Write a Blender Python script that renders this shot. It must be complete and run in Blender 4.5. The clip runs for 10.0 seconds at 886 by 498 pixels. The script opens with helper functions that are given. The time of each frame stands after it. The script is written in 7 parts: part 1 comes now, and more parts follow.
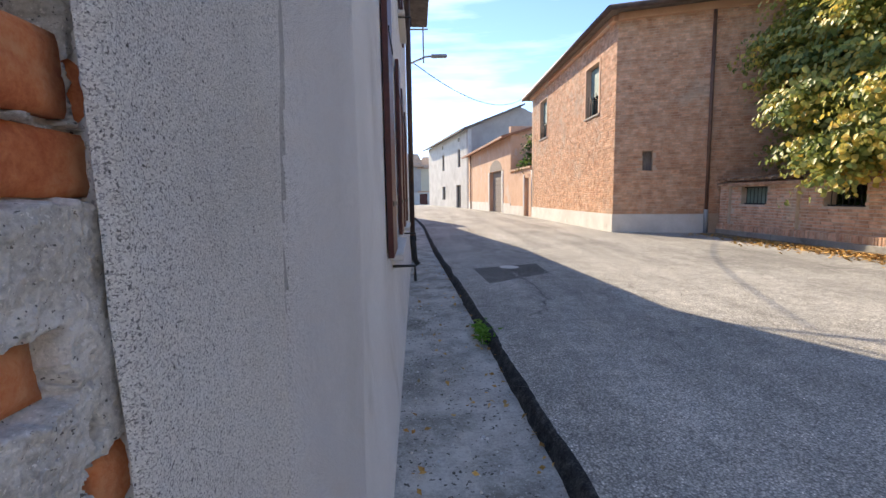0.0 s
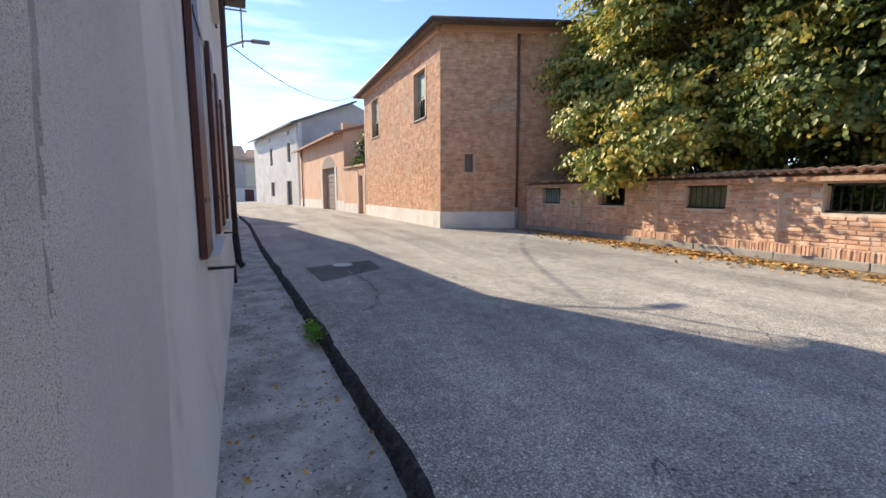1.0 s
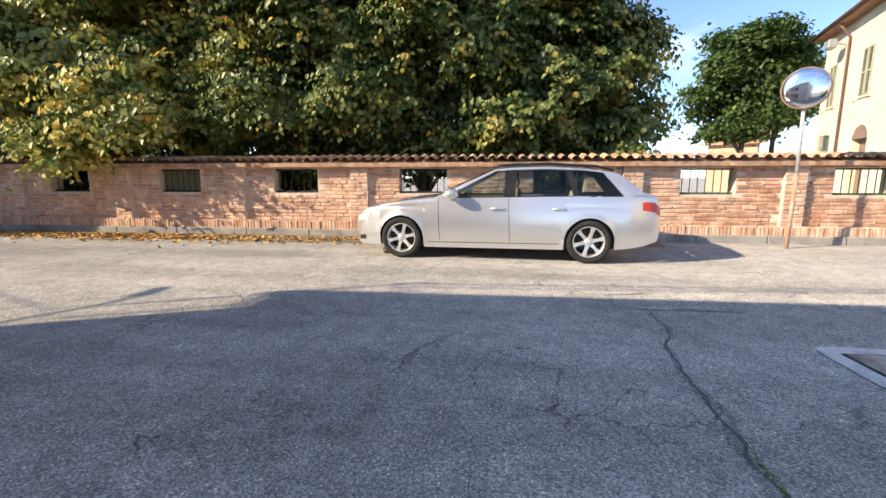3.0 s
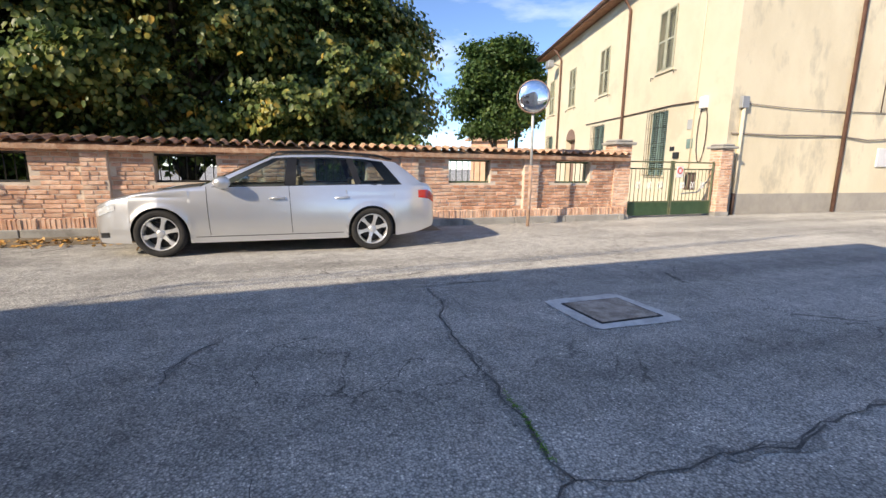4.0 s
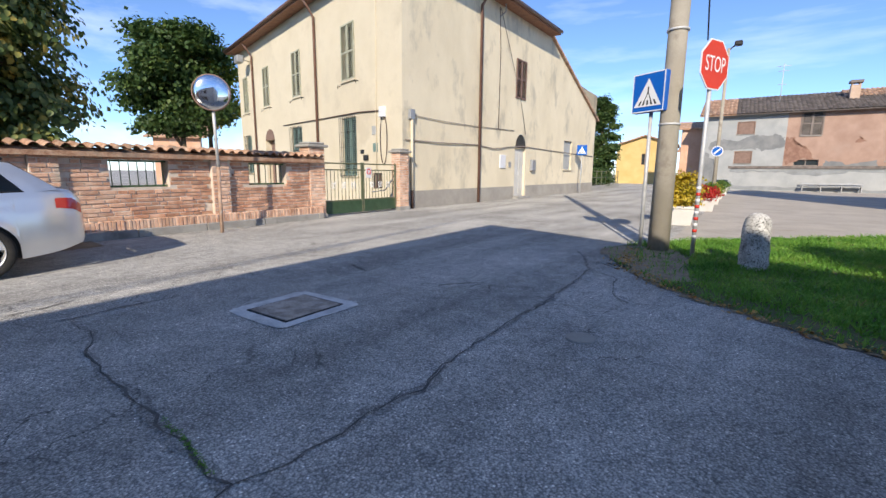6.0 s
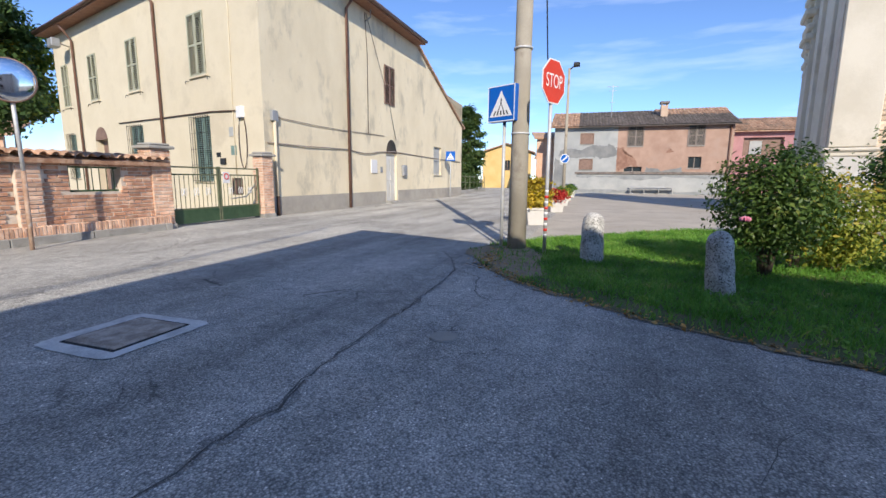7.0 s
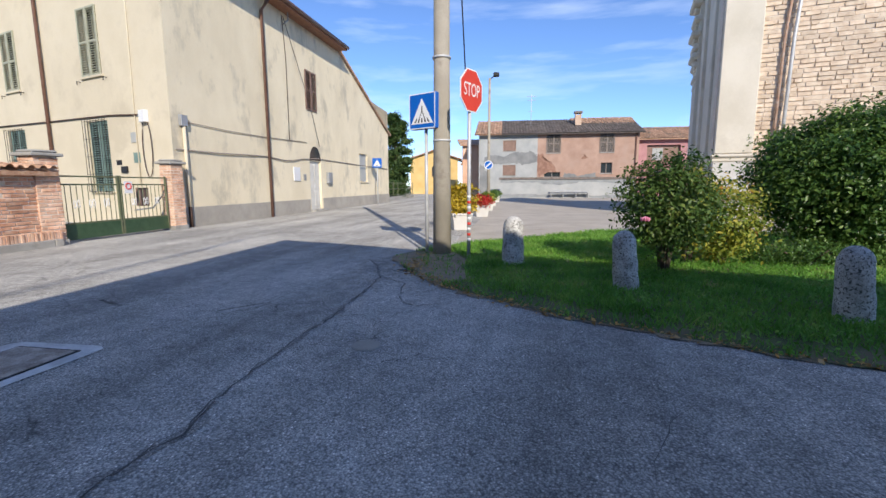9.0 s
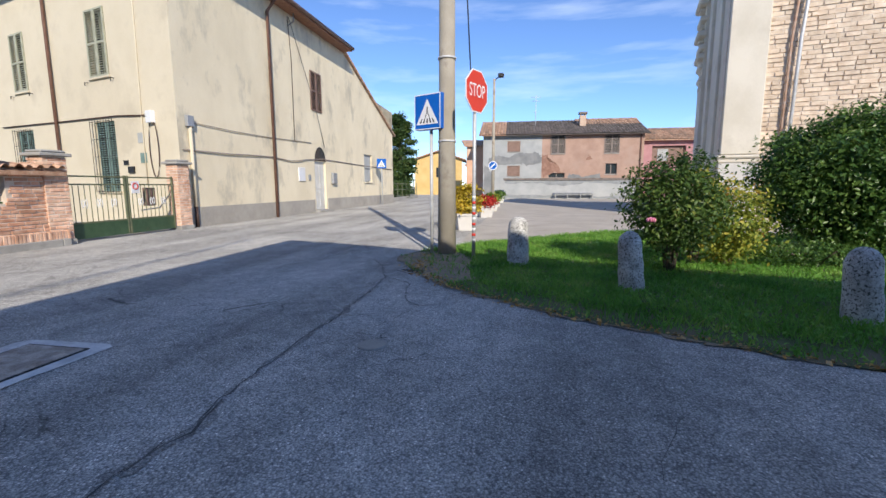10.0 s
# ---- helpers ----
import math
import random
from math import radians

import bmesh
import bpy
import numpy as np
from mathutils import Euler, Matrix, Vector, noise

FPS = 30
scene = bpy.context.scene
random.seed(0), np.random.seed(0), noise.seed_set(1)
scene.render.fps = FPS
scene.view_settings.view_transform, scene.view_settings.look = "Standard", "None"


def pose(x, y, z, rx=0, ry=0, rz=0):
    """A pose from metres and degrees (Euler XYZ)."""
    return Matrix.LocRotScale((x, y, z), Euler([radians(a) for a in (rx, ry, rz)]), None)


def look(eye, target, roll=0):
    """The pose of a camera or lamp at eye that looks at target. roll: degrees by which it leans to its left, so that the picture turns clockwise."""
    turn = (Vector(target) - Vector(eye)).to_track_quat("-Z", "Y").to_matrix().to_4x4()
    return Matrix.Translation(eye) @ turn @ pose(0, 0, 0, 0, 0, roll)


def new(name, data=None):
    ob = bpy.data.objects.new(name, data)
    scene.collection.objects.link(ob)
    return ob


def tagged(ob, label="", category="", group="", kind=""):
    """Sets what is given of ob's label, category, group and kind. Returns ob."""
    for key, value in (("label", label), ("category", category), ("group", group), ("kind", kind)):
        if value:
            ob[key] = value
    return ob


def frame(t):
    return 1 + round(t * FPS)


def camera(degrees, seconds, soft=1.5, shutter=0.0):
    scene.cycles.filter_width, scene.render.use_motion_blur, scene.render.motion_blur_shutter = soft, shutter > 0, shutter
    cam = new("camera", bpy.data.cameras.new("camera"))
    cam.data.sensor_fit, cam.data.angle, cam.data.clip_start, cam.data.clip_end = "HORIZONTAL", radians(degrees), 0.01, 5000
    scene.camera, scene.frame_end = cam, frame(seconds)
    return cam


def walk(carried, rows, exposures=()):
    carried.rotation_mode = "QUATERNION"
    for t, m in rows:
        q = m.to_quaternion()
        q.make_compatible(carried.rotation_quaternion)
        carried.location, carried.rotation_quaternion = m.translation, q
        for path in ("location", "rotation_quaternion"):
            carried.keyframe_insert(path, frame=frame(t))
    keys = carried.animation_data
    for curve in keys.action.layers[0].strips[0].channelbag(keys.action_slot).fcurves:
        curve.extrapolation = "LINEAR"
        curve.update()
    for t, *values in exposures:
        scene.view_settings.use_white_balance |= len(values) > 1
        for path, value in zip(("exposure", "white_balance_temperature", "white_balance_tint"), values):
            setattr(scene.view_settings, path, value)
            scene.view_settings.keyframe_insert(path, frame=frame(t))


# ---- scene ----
cam = camera(89.9, 10.0, soft=1.5)
PATH = [
    (0, (-0.016, 0.124, 1.263), (-0.006, 2.111, 1.03), -0.9),
    (0.5, (0.006, 0.092, 1.269), (0.338, 2.048, 1.022), -0.4),
    (1, (0.034, 0.033, 1.264), (0.753, 1.882, 1.014), -0.1),
    (1.5, (0.03, -0.058, 1.257), (1.115, 1.604, 1.011), 0.4),
    (2, (0.0, -0.177, 1.257), (1.426, 1.2, 0.991), 0.9),
    (2.5, (-0.018, -0.247, 1.264), (1.71, 0.717, 0.972), 0.6),
    (3, (-0.030, -0.265, 1.245), (1.921, 0.044, 0.925), 0.0),
    (4.5, (-0.083, -0.39, 1.214), (1.664, -1.293, 0.853), 0.9),
    (5, (-0.16, -0.432, 1.223), (1.415, -1.609, 0.86), 0.5),
    (5.5, (-0.248, -0.508, 1.225), (1.163, -1.881, 0.871), 0.4),
    (6, (-0.329, -0.564, 1.24), (0.847, -2.146, 0.899), 0.5),
    (6.2, (-0.352, -0.593, 1.238), (0.711, -2.254, 0.903), 0.6),
    (7.5, (-0.469, -0.648, 1.239), (0.093, -2.544, 0.935), 0.2),
    (8, (-0.485, -0.628, 1.239), (-0.007, -2.548, 0.945), 0.0),
    (8.5, (-0.506, -0.663, 1.238), (-0.071, -2.593, 0.949), -0.0),
    (9, (-0.526, -0.654, 1.239), (-0.119, -2.591, 0.954), -0.2),
    (9.5, (-0.513, -0.648, 1.238), (-0.108, -2.585, 0.953), -0.3),
    (10, (-0.511, -0.641, 1.235), (-0.087, -2.575, 0.953), -0.1),
]
walk(cam, [(t, look(eye, target, roll)) for t, eye, target, roll in PATH],
     exposures=[(0, 1.82, 7450, 12), (1.5, 1.62, 7400, 12), (2.0, 1.63, 7450, 12), (2.8, 1.72, 7600, 12), (4.5, 1.15, 6900, 11), (10, 0.90, 6250, 11)])

# ---- light ----
SUN_AZ, SUN_EL = math.atan2(-0.444, 0.896), radians(27.5)
world = bpy.data.worlds.new("sky")
scene.world = world
world.use_nodes = True
wt = world.node_tree
wt.nodes.clear()
w_out = wt.nodes.new("ShaderNodeOutputWorld")
w_bg = wt.nodes.new("ShaderNodeBackground")
w_sky = wt.nodes.new("ShaderNodeTexSky")
w_sky.sky_type, w_sky.sun_disc = "NISHITA", False
w_sky.sun_elevation, w_sky.sun_rotation = SUN_EL, SUN_AZ % (2 * math.pi)
w_sky.air_density, w_sky.dust_density, w_sky.ozone_density = 0.76, 0.0, 4.0
w_sky.altitude = 600
w_co = wt.nodes.new("ShaderNodeTexCoord")
w_map = wt.nodes.new("ShaderNodeMapping")
w_map.inputs["Scale"].default_value = (1.2, 3.0, 9.0)
w_map.inputs["Rotation"].default_value = (0.25, 0.15, 0.6)
w_noise = wt.nodes.new("ShaderNodeTexNoise")
w_noise.inputs["Scale"].default_value, w_noise.inputs["Detail"].default_value = 2.1, 8.0
w_noise.inputs["Roughness"].default_value = 0.55
w_ramp = wt.nodes.new("ShaderNodeValToRGB")
w_ramp.color_ramp.elements[0].position, w_ramp.color_ramp.elements[1].position = 0.50, 0.80
w_ramp.color_ramp.elements[1].color = (0.32, 0.32, 0.32, 1)
w_mix = wt.nodes.new("ShaderNodeMixRGB")
w_mix.inputs[2].default_value = (6.5, 6.9, 7.4, 1)
wt.links.new(w_co.outputs["Generated"], w_map.inputs[0])
wt.links.new(w_map.outputs[0], w_noise.inputs["Vector"])
wt.links.new(w_noise.outputs[0], w_ramp.inputs[0])
wt.links.new(w_ramp.outputs[0], w_mix.inputs[0])
w_tint = wt.nodes.new("ShaderNodeMixRGB")
w_tint.blend_type = "MULTIPLY"
w_tint.inputs[0].default_value = 1.0
w_tint.inputs[2].default_value = (.75, .78, .85, 1)
wt.links.new(w_sky.outputs[0], w_tint.inputs[1])
wt.links.new(w_tint.outputs[0], w_mix.inputs[1])
wt.links.new(w_mix.outputs[0], w_bg.inputs[0])
wt.links.new(w_bg.outputs[0], w_out.inputs[0])
w_bg.inputs[1].default_value = 0.128

sun = new("sun", bpy.data.lights.new("sun", "SUN"))
sun.data.energy, sun.data.angle, sun.data.color = 2.75, radians(0.5), (1.0, 0.885, 0.72)
sun.matrix_world = look((-0.444 * 50, 0.896 * 50, math.tan(SUN_EL) * 50), (0, 0, 0))

# ---- materials ----
def shade(name, colours, scale=3.0, fine=60.0, rough=0.85, bump=0.3, metal=0.0, fine_mix=0.35, dist=0.02, vary=0.0, island=False,
          stain=None, stain_scale=0.6, stain_pos=0.55, spec=0.4, stretch=None, coat=0.0, specks=()):
    """A worn surface: two scales of noise between the given colours, speckle, relief and, if asked, stains."""
    m = bpy.data.materials.new(name)
    m.use_nodes = True
    nt = m.node_tree
    N, L = nt.nodes, nt.links
    b = N["Principled BSDF"]
    geo = N.new("ShaderNodeNewGeometry")
    vec = geo.outputs["Position"]
    if stretch:
        mp = N.new("ShaderNodeMapping")
        mp.inputs["Scale"].default_value = stretch
        L.new(vec, mp.inputs[0])
        vec = mp.outputs[0]
    n1 = N.new("ShaderNodeTexNoise")
    n1.inputs["Scale"].default_value, n1.inputs["Detail"].default_value, n1.inputs["Roughness"].default_value = scale, 6, 0.62
    n2 = N.new("ShaderNodeTexNoise")
    n2.inputs["Scale"].default_value, n2.inputs["Detail"].default_value, n2.inputs["Roughness"].default_value = fine, 4, 0.7
    for n in (n1, n2):
        L.new(vec, n.inputs["Vector"])
    mixf = N.new("ShaderNodeMix")
    mixf.inputs[0].default_value = fine_mix
    L.new(n1.outputs[0], mixf.inputs[2])
    L.new(n2.outputs[0], mixf.inputs[3])
    ramp = N.new("ShaderNodeValToRGB")
    els = ramp.color_ramp.elements
    k = len(colours)
    els[0].position, els[1].position = 0.40, 0.60
    els[0].color, els[1].color = (*colours[0], 1), (*colours[-1], 1)
    for i in range(1, k - 1):
        els.new(0.40 + 0.20 * i / (k - 1)).color = (*colours[i], 1)
    L.new(mixf.outputs[0], ramp.inputs[0])
    col = ramp.outputs[0]
    if stain:
        n3 = N.new("ShaderNodeTexNoise")
        n3.inputs["Scale"].default_value, n3.inputs["Detail"].default_value, n3.inputs["Roughness"].default_value = stain_scale, 8, 0.68
        L.new(vec, n3.inputs["Vector"])
        r3 = N.new("ShaderNodeValToRGB")
        r3.color_ramp.elements[0].position, r3.color_ramp.elements[1].position = stain_pos, stain_pos + 0.12
        L.new(n3.outputs[0], r3.inputs[0])
        mx = N.new("ShaderNodeMixRGB")
        mx.inputs[2].default_value = (*stain, 1)
        L.new(r3.outputs[0], mx.inputs[0])
        L.new(col, mx.inputs[1])
        col = mx.outputs[0]
    for sc, pos, tint in specks:
        n4 = N.new("ShaderNodeTexNoise")
        n4.inputs["Scale"].default_value, n4.inputs["Detail"].default_value = sc, 2
        L.new(geo.outputs["Position"], n4.inputs["Vector"])
        r4 = N.new("ShaderNodeValToRGB")
        r4.color_ramp.elements[0].position, r4.color_ramp.elements[1].position = pos, pos + 0.04
        L.new(n4.outputs[0], r4.inputs[0])
        mx = N.new("ShaderNodeMixRGB")
        mx.inputs[2].default_value = (*tint, 1)
        L.new(r4.outputs[0], mx.inputs[0])
        L.new(col, mx.inputs[1])
        col = mx.outputs[0]
    if vary:
        hs = N.new("ShaderNodeHueSaturation")
        mr = N.new("ShaderNodeMapRange")
        mr.inputs[3].default_value, mr.inputs[4].default_value = 1 - vary, 1 + vary
        L.new(geo.outputs["Random Per Island"] if island else N.new("ShaderNodeObjectInfo").outputs["Random"], mr.inputs[0])
        L.new(mr.outputs[0], hs.inputs["Value"])
        mh = N.new("ShaderNodeMapRange")
        mh.inputs[3].default_value, mh.inputs[4].default_value = 0.5 - vary * 0.05, 0.5 + vary * 0.05
        L.new(mr.outputs[0], mh.inputs[0])
        L.new(col, hs.inputs["Color"])
        col = hs.outputs[0]
    L.new(col, b.inputs["Base Color"])
    rr = N.new("ShaderNodeMapRange")
    rr.inputs[3].default_value, rr.inputs[4].default_value = max(0.02, rough - 0.1), min(1, rough + 0.1)
    L.new(n1.outputs[0], rr.inputs[0])
    L.new(rr.outputs[0], b.inputs["Roughness"])
    b.inputs["Metallic"].default_value = metal
    b.inputs["Diffuse Roughness"].default_value = .2 if rough > .8 else 0.0
    b.inputs["Specular IOR Level"].default_value = spec
    b.inputs["Coat Weight"].default_value = coat
    b.inputs["Coat Roughness"].default_value = 0.06
    if bump:
        bp = N.new("ShaderNodeBump")
        bp.inputs["Strength"].default_value, bp.inputs["Distance"].default_value = bump, dist
        L.new(mixf.outputs[0], bp.inputs["Height"])
        L.new(bp.outputs[0], b.inputs["Normal"])
    return m


def g(v, *t):
    return (v * (t[0] if t else 1), v * (t[1] if t else 1), v * (t[2] if t else 1))


def asphalt_mat(name, tone=1.0, track=1.0):
    """Worn asphalt: stones of several greys in dark binder, blotches, wheel tracks along the street and fine crazing."""
    m = bpy.data.materials.new(name)
    m.use_nodes = True
    N, L = m.node_tree.nodes, m.node_tree.links
    b = N["Principled BSDF"]
    pos = N.new("ShaderNodeNewGeometry").outputs["Position"]

    def ramp(src, stops):
        r = N.new("ShaderNodeValToRGB")
        els = r.color_ramp.elements
        els[0].position, els[0].color = stops[0][0], (*stops[0][1], 1)
        els[1].position, els[1].color = stops[-1][0], (*stops[-1][1], 1)
        for p, c in stops[1:-1]:
            els.new(p).color = (*c, 1)
        L.new(src, r.inputs[0])
        return r.outputs[0]

    def grey(src, stops):
        return ramp(src, [(p, (v, v, v)) for p, v in stops])

    def times(a, b_):
        x = N.new("ShaderNodeMixRGB")
        x.blend_type, x.inputs[0].default_value = "MULTIPLY", 1.0
        L.new(a, x.inputs[1])
        L.new(b_, x.inputs[2])
        return x.outputs[0]

    def cloud(scale, detail, vec=pos, rough=.6):
        n = N.new("ShaderNodeTexNoise")
        n.inputs["Scale"].default_value, n.inputs["Detail"].default_value, n.inputs["Roughness"].default_value = scale, detail, rough
        L.new(vec, n.inputs["Vector"])
        return n

    def cells(scale, feature="F1", vec=pos):
        v = N.new("ShaderNodeTexVoronoi")
        v.feature = feature
        v.inputs["Scale"].default_value = scale
        L.new(vec, v.inputs["Vector"])
        return v
    stones, grit = cells(95), cells(240)
    hue = ramp(stones.outputs["Color"], [(0, (.20, .20, .20)), (.4, (.28, .277, .268)), (.7, (.36, .354, .338)), (.9, (.48, .47, .45)), (1, (.80, .785, .75))])
    col = times(hue, grey(stones.outputs["Distance"], [(.3, 1.12), (.8, .52)]))
    col = times(col, grey(grit.outputs["Color"], [(0, .80), (1, 1.28)]))
    col = times(col, grey(cloud(5, 5).outputs[0], [(.35, .88), (.65, 1.15)]))
    col = times(col, grey(cloud(.42, 6, rough=.66).outputs[0], [(.34, .80), (.5, 1.02), (.66, 1.18)]))
    mp = N.new("ShaderNodeMapping")
    mp.inputs["Scale"].default_value = (1.15, .10, 1)
    mp.inputs["Rotation"].default_value = (0, 0, .04)
    L.new(pos, mp.inputs[0])
    col = times(col, grey(cloud(1.0, 5, mp.outputs[0]).outputs[0], [(.36, 1 - .20 * track), (.62, 1 + .14 * track)]))
    # fine crazing, only in places
    bend = N.new("ShaderNodeVectorMath")
    bend.operation = "MULTIPLY_ADD"
    bend.inputs[1].default_value = (.35, .35, 0)
    L.new(cloud(3.2, 4).outputs["Color"], bend.inputs[0])
    L.new(pos, bend.inputs[2])
    line = grey(cells(2.0, "DISTANCE_TO_EDGE", bend.outputs[0]).outputs["Distance"], [(.004, .42), (.016, 1)])
    where = grey(cloud(.55, 3).outputs[0], [(.54, 0), (.62, 1)])
    mx = N.new("ShaderNodeMixRGB")
    mx.inputs[1].default_value = (1, 1, 1, 1)
    L.new(where, mx.inputs[0])
    L.new(line, mx.inputs[2])
    col = times(col, mx.outputs[0])
    tn = N.new("ShaderNodeMixRGB")
    tn.blend_type, tn.inputs[0].default_value, tn.inputs[2].default_value = "MULTIPLY", 1.0, (tone, tone * .985, tone * .95, 1)
    L.new(col, tn.inputs[1])
    L.new(tn.outputs[0], b.inputs["Base Color"])
    b.inputs["Roughness"].default_value, b.inputs["Specular IOR Level"].default_value = .9, .12
    b.inputs["Diffuse Roughness"].default_value = .2
    bp = N.new("ShaderNodeBump")
    bp.inputs["Strength"].default_value, bp.inputs["Distance"].default_value = .55, .006
    bp.invert = True
    L.new(stones.outputs["Distance"], bp.inputs["Height"])
    L.new(bp.outputs[0], b.inputs["Normal"])
    return m


M_ASPH = asphalt_mat("asphalt", 1.36)
M_DARKEDGE = shade("dark_edge", [g(.02), g(.045), g(.10)], 14, 90, 0.88, 0.8, fine_mix=.5, dist=.008, spec=.15)
M_PATCH = asphalt_mat("asphalt_patch", .55, .3)
M_SLAB = shade("old_concrete_slab", [(.27, .26, .235), (.44, .425, .39), (.62, .605, .56)], 3.2, 55, 0.9, 0.6, stain=(.20, .19, .155), stain_scale=1.4, stain_pos=0.54, specks=((60, .63, (.56, .54, .49)), (35, .64, (.10, .095, .08))))
M_CONC = shade("concrete", [(.28, .27, .25), (.40, .39, .36)], 2.0, 60, 0.9, 0.3, stain=(.20, .19, .17), stain_scale=1.3)
M_POLE = shade("pole_concrete", [(.34, .31, .25), (.45, .41, .34)], 1.5, 90, 0.9, 0.25, stain=(.25, .22, .18), stain_scale=1.5)
M_GREYWALL = shade("sprayed_grey_render", [(.62, .61, .60), (.76, .75, .735), (.86, .85, .835)], 2.0, 260, 0.95, 0.9, fine_mix=0.65, dist=0.006, stain=(.70, .685, .65), stain_scale=1.3, stain_pos=.54, specks=((620, .54, (.46, .45, .445)), (760, .57, (.92, .91, .89)), (480, .60, (.24, .235, .235)), (200, .70, (.10, .10, .10))))
M_OLDCEMENT = shade("old_beige_cement", [(.60, .585, .555), (.74, .725, .69), (.84, .825, .785)], 2.0, 260, 0.95, 0.9, fine_mix=.65, dist=.006, stain=(.64, .625, .58), stain_scale=1.6, stain_pos=.54, specks=((600, .54, (.44, .43, .415)), (760, .57, (.90, .89, .85)), (460, .60, (.22, .22, .21)), (190, .69, (.09, .09, .085))))
# darker grey given to the faces inside the groove
M_GROOVE = shade("dark_groove_grey", [(.38, .375, .36), (.50, .49, .47)], 5, 260, 0.95, 0.8, fine_mix=.6, dist=.005, specks=((330, .60, (.26, .255, .24)),))
M_SMOOTHWALL = shade("smooth_grey_render", [(.68, .67, .65), (.80, .79, .77)], 1.2, 120, 0.9, 0.3, stretch=(1.5, 1.5, .8), stain=(.60, .585, .55), stain_scale=1.6, stain_pos=.55, specks=((420, .60, (.42, .41, .40)), (560, .60, (.80, .79, .77)), (200, .70, (.16, .16, .15))))
M_PLASTER = shade("old_plaster", [(.40, .39, .36), (.57, .555, .52), (.72, .70, .66)], 14, 190, 0.95, 0.9, fine_mix=.5, dist=0.006, stain=(.52, .47, .40), stain_scale=6, stain_pos=.6, specks=((420, .64, (.78, .76, .72)), (260, .66, (.14, .135, .125))))
M_NEARBRICK = shade("red_brick_near", [(.50, .13, .05), (.64, .22, .09), (.70, .32, .16)], 14, 150, 0.9, 0.7, dist=0.006, stain=(.60, .50, .42), stain_scale=12, stain_pos=.66)
M_BRICK = shade("garden_brick", [(.52, .29, .19), (.65, .42, .30), (.74, .54, .41)], 5, 60, 0.9, 0.4, vary=0.2, island=True, stain=(.50, .44, .36), stain_scale=1.2, stain_pos=.58)
M_BRICKP = shade("garden_brick_piece", [(.41, .205, .125), (.54, .305, .20), (.65, .43, .31)], 5, 60, 0.9, 0.4, vary=0.24, stain=(.50, .44, .36), stain_scale=1.2, stain_pos=.58)
M_MORTAR = shade("mortar", [(.56, .47, .38), (.70, .62, .53)], 4, 80, 0.95, 0.4)
M_HBRICK = shade("house_brick", [(.47, .24, .145), (.60, .355, .225), (.70, .47, .33)], 4, 50, 0.9, 0.3, vary=0.18, island=True, stain=(.52, .40, .31), stain_scale=.5, stain_pos=.55)
M_HMORTAR = shade("house_mortar", [(.50, .36, .26), (.60, .46, .35)], 3, 60, 0.95, 0.4)
M_STONE = shade("church_stone", [(.56, .44, .32), (.67, .545, .415), (.75, .645, .51)], 4, 40, 0.95, 0.5, vary=0.12, island=True)
M_WHITEBAND = shade("white_band", [(.60, .58, .54), (.76, .74, .70)], 1.2, 40, 0.9, 0.2, stain=(.42, .40, .36), stain_scale=1.4, stain_pos=.6)
M_CREAM = shade("cream_render", [(.60, .535, .40), (.67, .605, .465)], .7, 50, 0.9, 0.12, stain=(.55, .49, .37), stain_scale=.35, stain_pos=.54)
# flank: real weather stains, but the base is lightened to offset grazing sun
M_CREAMFLANK = shade("weathered_lightened_cream_render", [(.67, .59, .43), (.76, .68, .51)], .7, 50, 0.9, 0.2, stretch=(1, 1, .55), stain=(.50, .45, .345), stain_scale=.8, stain_pos=.53)
M_GREYPLINTH = shade("grey_cement_plinth", [(.30, .28, .25), (.40, .375, .33)], 1.2, 50, 0.9, 0.25)
M_WHITE = shade("white_render", [(.54, .52, .48), (.66, .64, .60)], .8, 40, 0.9, 0.1, stain=(.46, .44, .40), stain_scale=.5)
M_PEACH = shade("peach_render", [(.60, .36, .24), (.70, .46, .32)], .9, 40, 0.9, 0.15, stain=(.62, .50, .42), stain_scale=.7)
M_PINK = shade("faded_pink_render", [(.36, .235, .18), (.46, .32, .25)], .9, 30, 0.9, 0.15, stain=(.42, .30, .24), stain_scale=.4, stain_pos=.55)
M_PALEBLUE = shade("pale_peeling_render", [(.34, .355, .355), (.44, .45, .44)], .9, 30, 0.9, 0.15, stain=(.36, .38, .37), stain_scale=.42, stain_pos=.55)
M_CHURCHW = shade("church_cream_render", [(.60, .55, .45), (.70, .65, .55)], .8, 40, 0.9, 0.1, stain=(.55, .50, .41), stain_scale=.6)
M_MAUVE = shade("mauve_pink_render", [(.40, .20, .21), (.50, .28, .28)], .9, 30, 0.9, 0.15)
M_YELLOW = shade("yellow_render", [(.62, .43, .16), (.71, .52, .23)], .8, 30, 0.9, 0.1)
M_GREYR = shade("grey_render", [(.36, .33, .31), (.46, .43, .40)], .8, 30, 0.9, 0.15)
M_TILE = shade("roof_tile", [(.32, .17, .10), (.48, .30, .20), (.58, .42, .30)], 5, 40, 0.9, 0.3, vary=0.3, island=True, stain=(.20, .17, .14), stain_scale=.9, stain_pos=.55)
M_DARKTILE = shade("dark_roof_tile", [(.10, .085, .075), (.20, .17, .15)], 4, 40, 0.9, 0.3, vary=0.3, island=True)
M_EAVE = shade("brown_eave_wood", [(.22, .10, .06), (.34, .17, .10)], 6, 40, 0.7, 0.2)
M_DARKMETAL = shade("dark_brown_metal", [(.05, .028, .02), (.10, .06, .045)], 6, 60, 0.55, 0.1)
